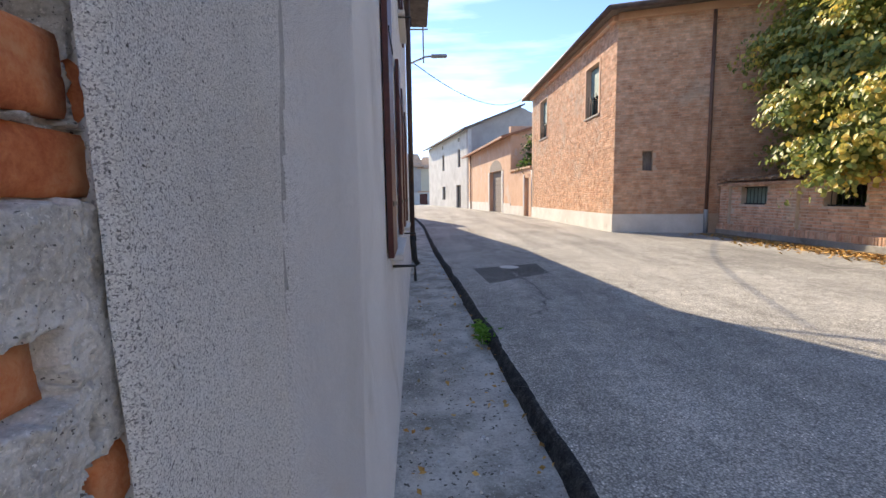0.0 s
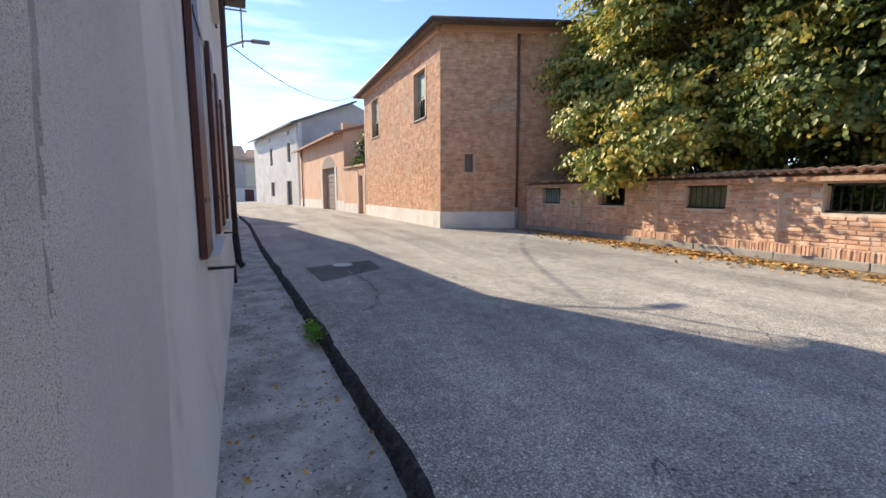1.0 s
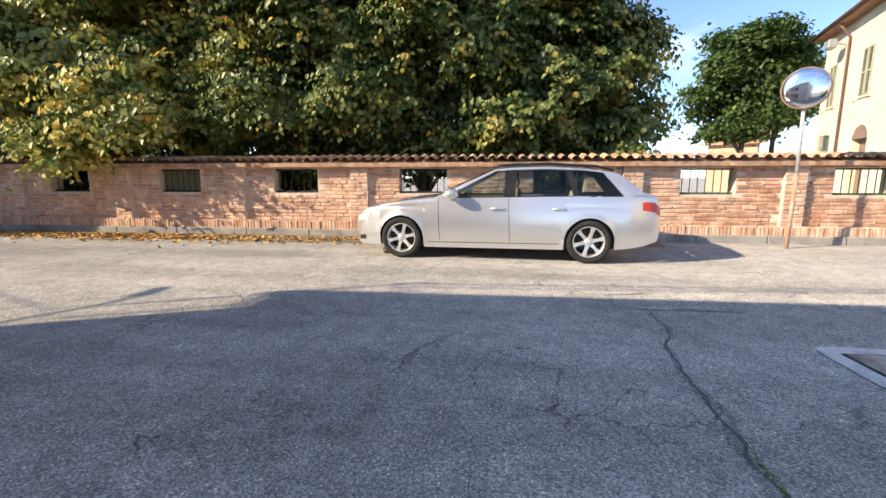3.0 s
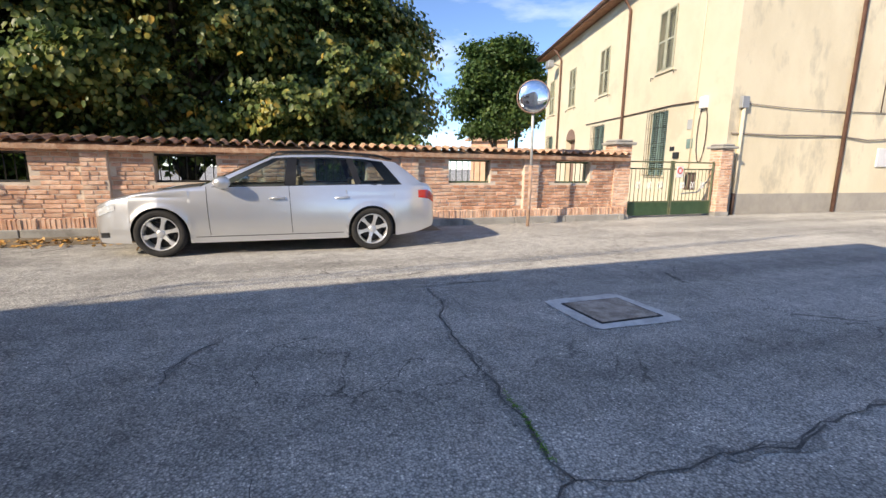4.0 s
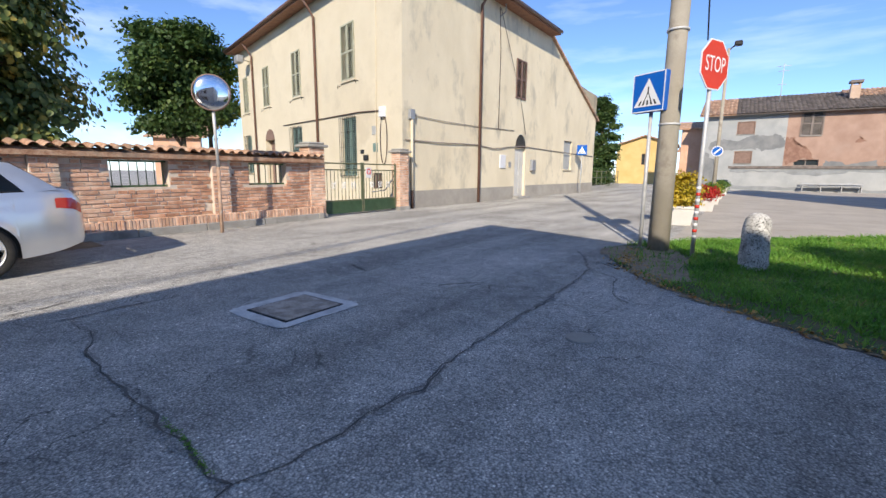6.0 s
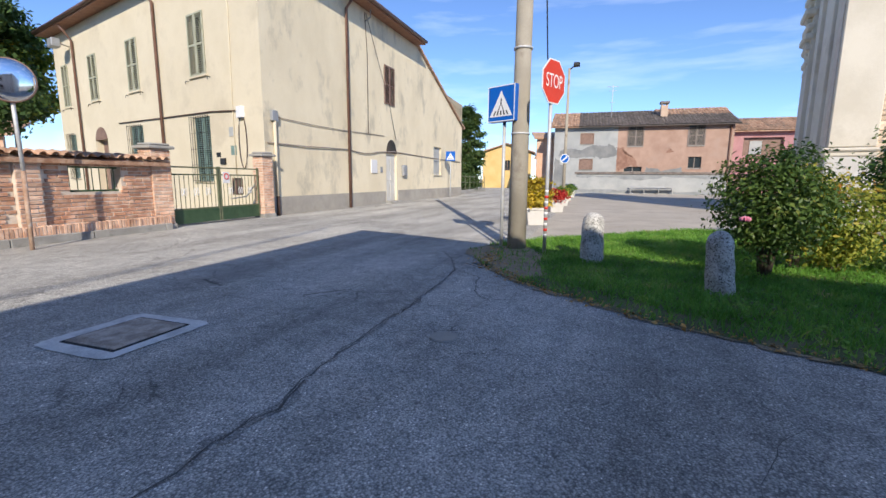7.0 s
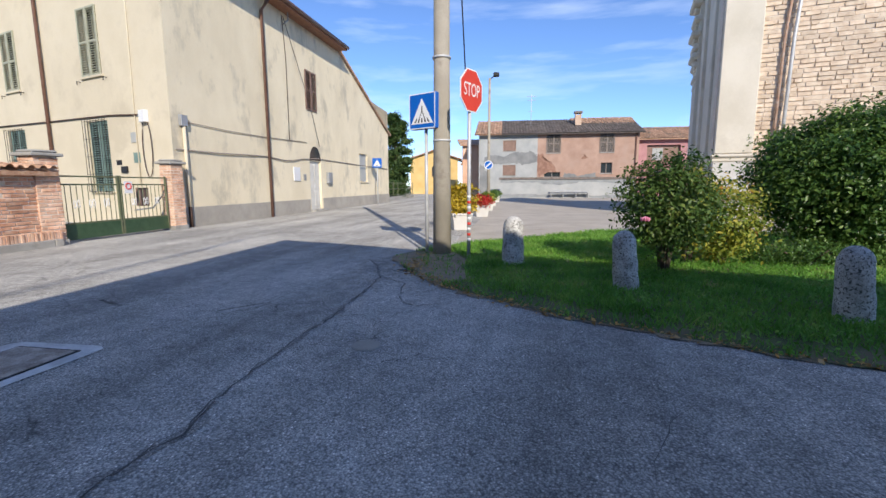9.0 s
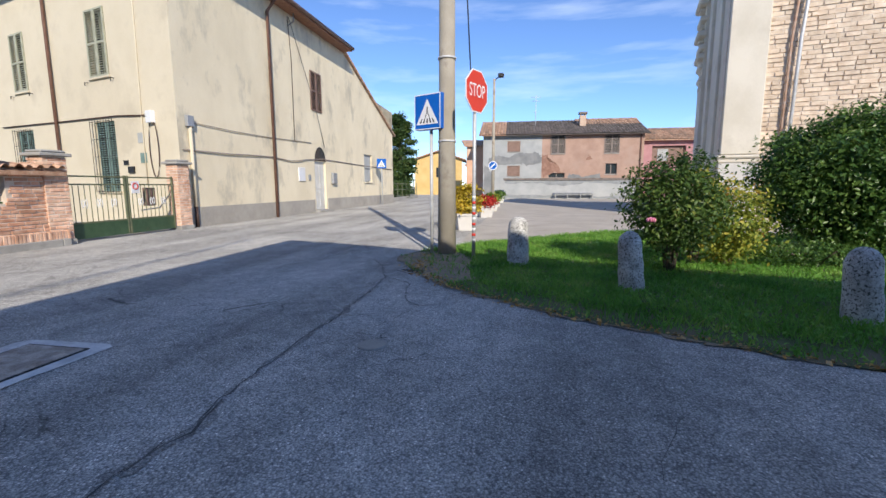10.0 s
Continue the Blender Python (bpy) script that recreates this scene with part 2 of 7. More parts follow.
M_GUTTER = shade("copper_brown_pipe", [(.13, .07, .05), (.20, .11, .08)], 5, 60, 0.5, 0.1)
M_REDWOOD = shade("red_brown_shutter", [(.06, .016, .013), (.11, .03, .024)], 8, 80, 0.5, 0.15)
M_BLACK = shade("black_iron", [(.012, .012, .012), (.04, .04, .04)], 8, 60, 0.55, 0.1)
M_GREENM = shade("green_gate_paint", [(.035, .075, .035), (.06, .11, .055)], 4, 60, 0.5, 0.1, stain=(.10, .07, .04), stain_scale=3, stain_pos=.64)
M_GREENRAIL = shade("green_rail_paint", [(.10, .12, .07), (.17, .18, .10)], 6, 60, 0.5, 0.1)
M_SHUTG = shade("grey_green_shutter", [(.34, .35, .26), (.44, .44, .34)], 4, 50, 0.7, 0.1)
M_SHUTT = shade("teal_shutter", [(.15, .23, .21), (.22, .32, .29)], 4, 50, 0.7, 0.1)
M_SHUTB = shade("brown_shutter", [(.19, .12, .095), (.27, .18, .14)], 4, 50, 0.7, 0.1)
M_SHUTW = shade("weathered_grey_wood", [(.20, .17, .15), (.32, .28, .25)], 6, 60, 0.85, 0.2, stretch=(6, 6, .6))
M_DOORW = shade("white_door_paint", [(.60, .58, .52), (.74, .72, .66)], 2, 50, 0.5, 0.1)
M_STEEL = shade("galvanised_steel", [(.46, .47, .47), (.60, .61, .61)], 8, 90, 0.5, 0.05, metal=0.2)
M_RUST = shade("rusty_post", [(.34, .20, .13), (.50, .36, .27)], 6, 60, 0.8, 0.2, stain=(.55, .50, .45), stain_scale=4)
M_BLUE = shade("blue_sign", [(.003, .10, .46), (.006, .13, .52)], 1, 20, 0.35, 0)
M_SIGNW = shade("white_sign", [(.74, .75, .76), (.80, .80, .80)], 1, 20, 0.4, 0)
M_SIGNR = shade("red_sign", [(.58, .035, .02), (.66, .05, .03)], 1, 20, 0.35, 0)
M_SIGNG = shade("sign_back_grey", [(.34, .35, .36), (.42, .43, .44)], 3, 40, 0.5, 0, metal=.4)
M_CAR = shade("silver_car_paint", [(.70, .715, .735), (.76, .77, .785)], .6, 400, 0.32, 0.0, metal=0.75, coat=1.0)
M_RUBBER = shade("tyre_rubber", [(.014, .014, .014), (.035, .034, .033)], 8, 90, 0.85, 0.2)
M_ALLOY = shade("alloy", [(.62, .63, .64), (.72, .73, .74)], 4, 60, 0.35, 0.0, metal=0.6)
M_TRIM = shade("black_trim", [(.01, .01, .011), (.022, .022, .023)], 6, 60, 0.4, 0.0)
M_CHROME = shade("chrome", [(.75, .76, .77), (.82, .82, .83)], 3, 60, 0.12, 0.0, metal=1.0)
M_TAIL = shade("tail_lamp_red", [(.50, .012, .012), (.62, .03, .025)], 3, 60, 0.15, 0.0, coat=1.0)
M_HEAD = shade("headlamp", [(.45, .48, .50), (.72, .74, .76)], 9, 60, 0.15, 0.0, metal=.15, coat=1.0)
M_INTER = shade("car_interior", [(.30, .25, .19), (.42, .36, .28)], 4, 60, 0.8, 0.0)
M_BARK = shade("bark", [(.07, .055, .04), (.15, .12, .09)], 7, 60, 0.95, 0.6, stretch=(3, 3, .6))
M_MOSS = shade("weathered_bollard_stone", [(.34, .33, .30), (.54, .53, .50), (.72, .71, .68)], 6, 45, 0.95, 0.6, fine_mix=.5, dist=.01, stain=(.24, .235, .215), stain_scale=5, stain_pos=.55, specks=((48, .58, (.09, .09, .08)), (90, .62, (.06, .06, .055))))
M_DRYLEAF = shade("fallen_leaves", [(.42, .20, .05), (.58, .34, .10), (.50, .36, .20)], 4, 40, 0.9, 0.2, vary=.4, island=True)
M_SOIL = shade("soil", [(.13, .10, .065), (.26, .21, .14)], 2.5, 40, 0.95, 0.7)
M_PLAZA = shade("plaza_paving", [(.35, .315, .27), (.47, .43, .37)], 1.0, 20, 0.9, 0.4, stain=(.34, .30, .25), stain_scale=.5)


def leaf_mat(name, stops, rough=0.5):
    """Leaves: colour by the single leaf, a little light shines through."""
    m = bpy.data.materials.new(name)
    m.use_nodes = True
    N, L = m.node_tree.nodes, m.node_tree.links
    b, out = N["Principled BSDF"], N["Material Output"]
    geo = N.new("ShaderNodeNewGeometry")
    n = N.new("ShaderNodeTexNoise")
    n.inputs["Scale"].default_value, n.inputs["Detail"].default_value = 1.7, 4
    L.new(geo.outputs["Position"], n.inputs["Vector"])
    mx = N.new("ShaderNodeMath")
    mx.operation = "MULTIPLY_ADD"
    mx.inputs[1].default_value, mx.inputs[2].default_value = 0.42, 0.0
    L.new(geo.outputs["Random Per Island"], mx.inputs[0])
    ad = N.new("ShaderNodeMath")
    ad.operation = "MULTIPLY_ADD"
    ad.inputs[1].default_value = 1.0
    sub = N.new("ShaderNodeMath")
    sub.operation = "MULTIPLY_ADD"
    sub.inputs[1].default_value, sub.inputs[2].default_value = 1.9, -0.64
    L.new(n.outputs[0], sub.inputs[0])
    L.new(mx.outputs[0], ad.inputs[0])
    L.new(sub.outputs[0], ad.inputs[2])
    r = N.new("ShaderNodeValToRGB")
    els = r.color_ramp.elements
    els[0].position, els[0].color = stops[0][0], (*stops[0][1], 1)
    els[1].position, els[1].color = stops[-1][0], (*stops[-1][1], 1)
    for p, c in stops[1:-1]:
        els.new(p).color = (*c, 1)
    L.new(ad.outputs[0], r.inputs[0])
    L.new(r.outputs[0], b.inputs["Base Color"])
    b.inputs["Roughness"].default_value = rough
    b.inputs["Specular IOR Level"].default_value = 0.35
    tr = N.new("ShaderNodeBsdfTranslucent")
    L.new(r.outputs[0], tr.inputs[0])
    ms = N.new("ShaderNodeMixShader")
    ms.inputs[0].default_value = 0.38
    L.new(b.outputs[0], ms.inputs[1])
    L.new(tr.outputs[0], ms.inputs[2])
    L.new(ms.outputs[0], out.inputs[0])
    return m


M_LINDEN = leaf_mat("linden_leaves", [(.0, (.09, .15, .05)), (.38, (.22, .28, .085)), (.62, (.42, .42, .12)), (.80, (.68, .54, .13)), (1.0, (.78, .50, .11))], .42)
M_LINDENG = leaf_mat("green_linden_leaves", [(.0, (.055, .10, .035)), (.45, (.12, .18, .058)), (.70, (.25, .28, .085)), (.86, (.50, .42, .10)), (1.0, (.66, .43, .09))], .40)
M_TREE2 = leaf_mat("dark_tree_leaves", [(.0, (.035, .075, .024)), (.6, (.08, .14, .04)), (1.0, (.18, .24, .06))])
M_BUSH = leaf_mat("laurel_leaves", [(.0, (.035, .085, .022)), (.5, (.085, .17, .036)), (1.0, (.22, .33, .08))], .32)
M_ROSE = leaf_mat("rose_leaves", [(.0, (.03, .07, .02)), (.5, (.07, .13, .03)), (.85, (.13, .21, .045)), (1.0, (.24, .27, .06))], .4)
M_BUSHY = leaf_mat("yellowing_shrub_leaves", [(.0, (.06, .12, .02)), (.35, (.18, .25, .035)), (.65, (.42, .42, .06)), (.88, (.55, .42, .07)), (1.0, (.60, .24, .06))])
M_GRASS = leaf_mat("grass_blades", [(.0, (.07, .19, .022)), (.55, (.17, .38, .055)), (.9, (.30, .48, .09)), (1.0, (.44, .42, .16))], .6)
M_YFLOWER = leaf_mat("yellow_planter_flowers", [(.0, (.25, .25, .03)), (.5, (.60, .44, .04)), (1.0, (.75, .55, .06))])
M_RFLOWER = leaf_mat("red_planter_flowers", [(.0, (.05, .10, .02)), (.4, (.45, .04, .03)), (1.0, (.62, .05, .04))])


def glass_mat(name, colour, rough=0.03):
    m = bpy.data.materials.new(name)
    m.use_nodes = True
    b = m.node_tree.nodes["Principled BSDF"]
    b.inputs["Base Color"].default_value = (*colour, 1)
    b.inputs["Roughness"].default_value = rough
    b.inputs["Transmission Weight"].default_value = 1.0
    b.inputs["IOR"].default_value = 1.45
    return m


def plain(name, colour, rough, metal=0.0):
    m = bpy.data.materials.new(name)
    m.use_nodes = True
    b = m.node_tree.nodes["Principled BSDF"]
    b.inputs["Base Color"].default_value = (*colour, 1)
    b.inputs["Roughness"].default_value, b.inputs["Metallic"].default_value = rough, metal
    return m


def pane_mat(name, tint, gloss=0.5):
    """Thin clear glass: see-through, with a reflection that grows at a slant."""
    m = bpy.data.materials.new(name)
    m.use_nodes = True
    N, L = m.node_tree.nodes, m.node_tree.links
    N.remove(N["Principled BSDF"])
    tr, gl, mx, fr = N.new("ShaderNodeBsdfTransparent"), N.new("ShaderNodeBsdfGlossy"), N.new("ShaderNodeMixShader"), N.new("ShaderNodeFresnel")
    tr.inputs[0].default_value = (*tint, 1)
    gl.inputs["Roughness"].default_value = 0.02
    fr.inputs[0].default_value = 1.5
    L.new(fr.outputs[0], mx.inputs[0])
    L.new(tr.outputs[0], mx.inputs[1])
    L.new(gl.outputs[0], mx.inputs[2])
    L.new(mx.outputs[0], N["Material Output"].inputs[0])
    return m


M_CARGLASS = pane_mat("tinted_car_glass", (.58, .68, .69))
M_PANE = plain("dark_window_pane", (.03, .04, .045), 0.06)
M_MIRROR = plain("mirror", (.88, .89, .90), 0.10, 1.0)

# ---- building tools ----
def link(name, me, material, parent=None, label="", smooth=False):
    if material and not me.materials:
        me.materials.append(material)
    if smooth:
        me.polygons.foreach_set("use_smooth", [True] * len(me.polygons))
    ob = new(name, me)
    if parent:
        ob.parent = parent
    if label:
        ob["label"] = label
    return ob


def part(name, bm, material, parent=None, label="", smooth=False):
    """One bmesh as one mesh object under a thing or a part."""
    me = bpy.data.meshes.new(name)
    bm.to_mesh(me)
    bm.free()
    return link(name, me, material, parent, label, smooth)


def raw(name, verts, faces, material, parent=None, label="", smooth=False):
    me = bpy.data.meshes.new(name)
    me.from_pydata([tuple(v) for v in verts], [], faces)
    return link(name, me, material, parent, label, smooth)


def thing(name, label, category, m=None, group="", kind=""):
    ob = tagged(new(name), label, category, group, kind)
    if m is not None:
        ob.matrix_world = m
    return ob


def face_on(p, q, z=0.0):
    """The frame of a wall seen from in front: x from p on the viewer's left to q, z up, -y towards the viewer."""
    u = Vector((q[0] - p[0], q[1] - p[1], 0)).normalized()
    v = Vector((-u.y, u.x, 0))
    return Matrix(((u.x, v.x, 0, p[0]), (u.y, v.y, 0, p[1]), (0, 0, 1, z), (0, 0, 0, 1)))


def span(p, q):
    return math.hypot(q[0] - p[0], q[1] - p[1])


def box(bm, lo, hi, bevel=0.0, m=None):
    r = bmesh.ops.create_cube(bm, size=1.0)
    vs = r["verts"]
    for v in vs:
        v.co = Vector([lo[i] + (v.co[i] + 0.5) * (hi[i] - lo[i]) for i in range(3)])
    if bevel:
        es = list({e for v in vs for e in v.link_edges})
        out = bmesh.ops.bevel(bm, geom=es, offset=bevel, segments=1, affect="EDGES", profile=0.5)
        vs = list({v for f in out["faces"] for v in f.verts} | {v for v in vs if v.is_valid})
    if m is not None:
        bmesh.ops.transform(bm, matrix=m, verts=[v for v in vs if v.is_valid])


def boxed(name, lo, hi, material, parent=None, bevel=0.0, label="", m=None):
    bm = bmesh.new()
    box(bm, lo, hi, bevel, m)
    return part(name, bm, material, parent, label)


def tube(bm, pts, r, seg=10, r2=None):
    """A round bar along points; r2: its radius at the end."""
    pts = [Vector(p) for p in pts]
    rings = []
    n = len(pts)
    up = Vector((0, 0, 1))
    for i, p in enumerate(pts):
        d = (pts[min(i + 1, n - 1)] - pts[max(i - 1, 0)]).normalized()
        a = d.cross(up if abs(d.z) < 0.95 else Vector((1, 0, 0))).normalized()
        b = d.cross(a)
        rr = r + ((r2 if r2 is not None else r) - r) * i / max(1, n - 1)
        rings.append([bm.verts.new(p + (a * math.cos(t) + b * math.sin(t)) * rr) for t in [2 * math.pi * k / seg for k in range(seg)]])
    for i in range(n - 1):
        for k in range(seg):
            bm.faces.new((rings[i][k], rings[i][(k + 1) % seg], rings[i + 1][(k + 1) % seg], rings[i + 1][k]))
    bm.faces.new(rings[0])
    bm.faces.new(rings[-1][::-1])


def tubed(name, pts, r, material, parent=None, seg=10, r2=None, label=""):
    bm = bmesh.new()
    tube(bm, pts, r, seg, r2)
    bmesh.ops.recalc_face_normals(bm, faces=bm.faces)
    return part(name, bm, material, parent, label, smooth=True)


def wall_mesh(bm, length, z0, z1, thick, holes=(), top=None):
    """A wall of that thickness with openings (x0, x1, z0, z1) through it. top: the height over x, for a gable."""
    xs = sorted({0.0, length, *[h[0] for h in holes], *[h[1] for h in holes]})
    if top:
        xs = sorted({*xs, *[a for a in top["x"] if 0 < a < length]})
    zs = sorted({z0, z1, *[h[2] for h in holes], *[h[3] for h in holes]})

    def height(x):
        return float(np.interp(x, top["x"], top["z"])) if top else z1
    inside = lambda x, z: any(h[0] < x < h[1] and h[2] < z < h[3] for h in holes)

    def quad(*co):
        bm.faces.new([bm.verts.new(c) for c in co])
    for i in range(len(xs) - 1):
        a, b = xs[i], xs[i + 1]
        for j in range(len(zs) - 1):
            c, d = zs[j], zs[j + 1]
            last = j == len(zs) - 2
            if inside((a + b) / 2, (c + d) / 2):
                continue
            da, db = (height(a), height(b)) if last else (d, d)
            quad((a, 0, c), (b, 0, c), (b, 0, db), (a, 0, da))
            quad((b, thick, c), (a, thick, c), (a, thick, da), (b, thick, db))
            if last:
                quad((a, 0, da), (b, 0, db), (b, thick, db), (a, thick, da))
            if i == 0:
                quad((a, thick, c), (a, 0, c), (a, 0, da), (a, thick, da))
            if i == len(xs) - 2:
                quad((b, 0, c), (b, thick, c), (b, thick, db), (b, 0, db))
    for x0, x1, c, d in holes:
        quad((x0, 0, c), (x0, thick, c), (x0, thick, d), (x0, 0, d))
        quad((x1, thick, c), (x1, 0, c), (x1, 0, d), (x1, thick, d))
        quad((x0, 0, d), (x0, thick, d), (x1, thick, d), (x1, 0, d))
        if c > z0 + 1e-6:
            quad((x0, thick, c), (x0, 0, c), (x1, 0, c), (x1, thick, c))


def walled(name, length, z0, z1, thick, material, parent, holes=(), top=None, label=""):
    bm = bmesh.new()
    wall_mesh(bm, length, z0, z1, thick, holes, top)
    return part(name, bm, material, parent, label)


def brick_boxes(length, z0, z1, holes=(), course=0.075, size=0.27, gap=0.012, proud=0.012, rough=0.006, seed=1, x_start=0.0, top=None, skip=0.0):
    """Rows of bricks on the face of a wall (y from -proud to 0): arrays of verts and faces of boxes without backs."""
    rng = np.random.default_rng(seed)
    verts, faces = [], []
    z, row = z0, 0
    while z < z1 - course * 0.4:
        x = x_start - (size / 2 if row % 2 else 0) - rng.uniform(0, .03)
        h = course - gap
        while x < length:
            w = size * rng.uniform(0.82, 1.12) * (0.5 if rng.random() < 0.25 else 1)
            a, b = max(x, x_start), min(x + w, length)
            x += w + gap
            if b - a < 0.04 or rng.random() < skip:
                continue
            cx, cz = (a + b) / 2, z + h / 2
            if any(hh[0] - 0.02 < cx < hh[1] + 0.02 and hh[2] - 0.01 < cz < hh[3] + 0.01 for hh in holes):
                continue
            if top and cz > np.interp(cx, top["x"], top["z"]):
                continue
            for hh in holes:
                if hh[2] < cz < hh[3]:
                    if a < hh[0] < b:
                        b = hh[0]
                    if a < hh[1] < b:
                        a = hh[1]
            p = -proud - rng.uniform(-rough, rough)
            j = rng.uniform(-0.004, 0.004, 8)
            e = 0.005
            k = len(verts)
            c, d = z + j[0], z + h + j[1]
            verts += [(a, 0.002, c), (b, 0.002, c), (b, 0.002, d), (a, 0.002, d),
                      (a + e, p + j[2], c + e), (b - e, p + j[3], c + e), (b - e, p + j[4], d - e), (a + e, p + j[5], d - e)]
            faces += [(k + 4, k + 5, k + 6, k + 7), (k, k + 1, k + 5, k + 4), (k + 1, k + 2, k + 6, k + 5), (k + 2, k + 3, k + 7, k + 6), (k + 3, k, k + 4, k + 7)]
        z += course
        row += 1
    return verts, faces


def bricks(name, parent, material, kind="stuff", **kw):
    v, f = brick_boxes(**kw)
    ob = raw(name, v, f, material, parent)
    return tagged(ob, kind=kind)


def tile_roof(name, x0, x1, y_eave, z_eave, y_ridge, z_ridge, material, parent, pitch=0.22, rows=0.42, seed=3, wav=0.05):
    """One slope of a roof of curved tiles, running up from the eave to the ridge, in overlapping rows."""
    rng = np.random.default_rng(seed)
    slope = math.hypot(y_ridge - y_eave, z_ridge - z_eave)
    n_r = max(1, round(slope / rows))
    n_c = max(1, round((x1 - x0) / pitch))
    dy, dz = (y_ridge - y_eave) / n_r, (z_ridge - z_eave) / n_r
    w = (x1 - x0) / n_c
    verts, faces = [], []
    prof = [(0.0, 0.0), (0.12, .55), (0.3, 1.0), (0.5, 1.0), (0.68, .55), (0.8, 0.0), (1.0, -.15)]
    for r in range(n_r):
        for c in range(n_c):
            k = len(verts)
            o = rng.uniform(-.012, .012, 3)
            for s, lift in ((-0.12, 0.03), (1.0, 0.0)):
                for px, pz in prof:
                    verts.append((x0 + (c + px) * w + o[0], y_eave + (r + s) * dy + o[1] * (s < 0), z_eave + (r + s) * dz + lift + pz * wav + o[2] * .6))
            m = len(prof)
            for i in range(m - 1):
                faces.append((k + i, k + i + 1, k + m + i + 1, k + m + i))
    # the slab beneath
    k = len(verts)
    verts += [(x0, y_eave, z_eave - .04), (x1, y_eave, z_eave - .04), (x1, y_ridge, z_ridge - .04), (x0, y_ridge, z_ridge - .04),
              (x0, y_eave, z_eave - .12), (x1, y_eave, z_eave - .12), (x1, y_ridge, z_ridge - .12), (x0, y_ridge, z_ridge - .12)]
    faces += [(k, k + 1, k + 2, k + 3), (k + 7, k + 6, k + 5, k + 4), (k, k + 4, k + 5, k + 1), (k + 1, k + 5, k + 6, k + 2), (k + 2, k + 6, k + 7, k + 3), (k + 3, k + 7, k + 4, k)]
    return raw(name, verts, faces, material, parent)


def slab_roof(name, pts, thick, material, parent):
    """A sloped plate through points given round its edge."""
    n = len(pts)
    v = [tuple(p) for p in pts] + [(p[0], p[1], p[2] - thick) for p in pts]
    f = [tuple(range(n)), tuple(range(2 * n - 1, n - 1, -1))] + [(i, n + i, n + (i + 1) % n, (i + 1) % n) for i in range(n)]
    return raw(name, v, f, material, parent)


def shutter_pair(x0, x1, z0, z1, material, parent, y=-0.05, slats=True):
    """Two closed louvred leaves in front of a window."""
    mid = (x0 + x1) / 2
    for a, b in ((x0, mid - .008), (mid + .008, x1)):
        bm = bmesh.new()
        t = 0.055
        for lo, hi in (((a, y, z0), (a + t, y + .04, z1)), ((b - t, y, z0), (b, y + .04, z1)), ((a + t, y, z0), (b - t, y + .04, z0 + t)),
                       ((a + t, y, z1 - t), (b - t, y + .04, z1)), ((a + t, y, (z0 + z1) / 2 - t / 2), (b - t, y + .04, (z0 + z1) / 2 + t / 2))):
            box(bm, lo, hi)
        if slats:
            n = max(6, int((z1 - z0) / 0.075))
            for i in range(n):
                z = z0 + t + (z1 - z0 - 2 * t) * (i + .5) / n
                box(bm, (a + t, -.022, -.006), (b - t, .022, .006), m=Matrix.Translation((0, y + .02, z)) @ Matrix.Rotation(radians(40), 4, "X"))
        else:
            box(bm, (a + t, y + .012, z0 + t), (b - t, y + .03, z1 - t))
        part("shutter_leaf", bm, material, parent)


def window_in(x0, x1, z0, z1, parent, frame_mat, name="window", depth=0.14, sill=None, label="", bars=0, kind_pane=True):
    """A glazed window set back in its opening: frame, panes, sill."""
    w = raw(name, [(x0, depth + .06, z0), (x1, depth + .06, z0), (x1, depth + .06, z1), (x0, depth + .06, z1)], [(0, 1, 2, 3)], M_PANE, parent, label)
    bm = bmesh.new()
    t, mid = .055, (x0 + x1) / 2
    for lo, hi in (((x0, depth, z0), (x0 + t, depth + .05, z1)), ((x1 - t, depth, z0), (x1, depth + .05, z1)), ((x0 + t, depth, z0), (x1 - t, depth + .05, z0 + t)),
                   ((x0 + t, depth, z1 - t), (x1 - t, depth + .05, z1)), ((mid - t * .7, depth, z0 + t), (mid + t * .7, depth + .05, z1 - t))):
        box(bm, lo, hi)
    part("frame", bm, frame_mat, w)
    if sill:
        boxed("sill", (x0 - .08, -.07, z0 - .07), (x1 + .08, depth, z0 - .004), sill, w, .008)
    for i in range(bars):
        x = x0 + (x1 - x0) * (i + .5) / bars
        tubed("bar", [(x, .04, z0), (x, .04, z1)], .009, M_BLACK, w, 6)
    return w

# ---- ground ----
def sheet(name, pts, z, material, kind="structure", label="", category="", sub=None):
    """A flat patch of ground with that outline."""
    ob = raw(name, [(x, y, z) for x, y in pts], [tuple(range(len(pts)))], material)
    return tagged(ob, label, category, kind=kind)


def road_z(x, y):
    return 0.0


def wall_x(y):
    """The line of the near building's street wall."""
    return -0.206 - 0.053 * (y - 0.124)


SLAB_Z = -0.10


def kerb_x(y):
    return float(np.interp(y, [-6, 0, 2.1, 4.3, 7.5, 11, 20, 32, 45, 70, 120], [.64, .63, .60, .435, .17, -.14, -.75, -2.0, -4.5, -12, -36]))


# one ground sheet to the horizon; it dips under the footway
gx = [-900, -300, -100, -40, -16, -8, -4, -2, -1, 0, 1, 2, 4, 8, 16, 40, 100, 300, 900]
gv, gf = [], []
gy = [-900, -300, -120, -60, -30, -16, -8, -4, 0, 4, 8, 12, 16, 24, 32, 60, 120, 300, 900]
ys_kerb = [-1.2, 0, 1, 2.1, 3.2, 4.3, 6, 7.5, 9, 11, 14, 17, 20, 26, 32, 45, 70, 120]
n = len(ys_kerb)
for y in ys_kerb:
    k = kerb_x(y)
    gv += [(k, y, 0.0), (k + .05, y, 0.0)]
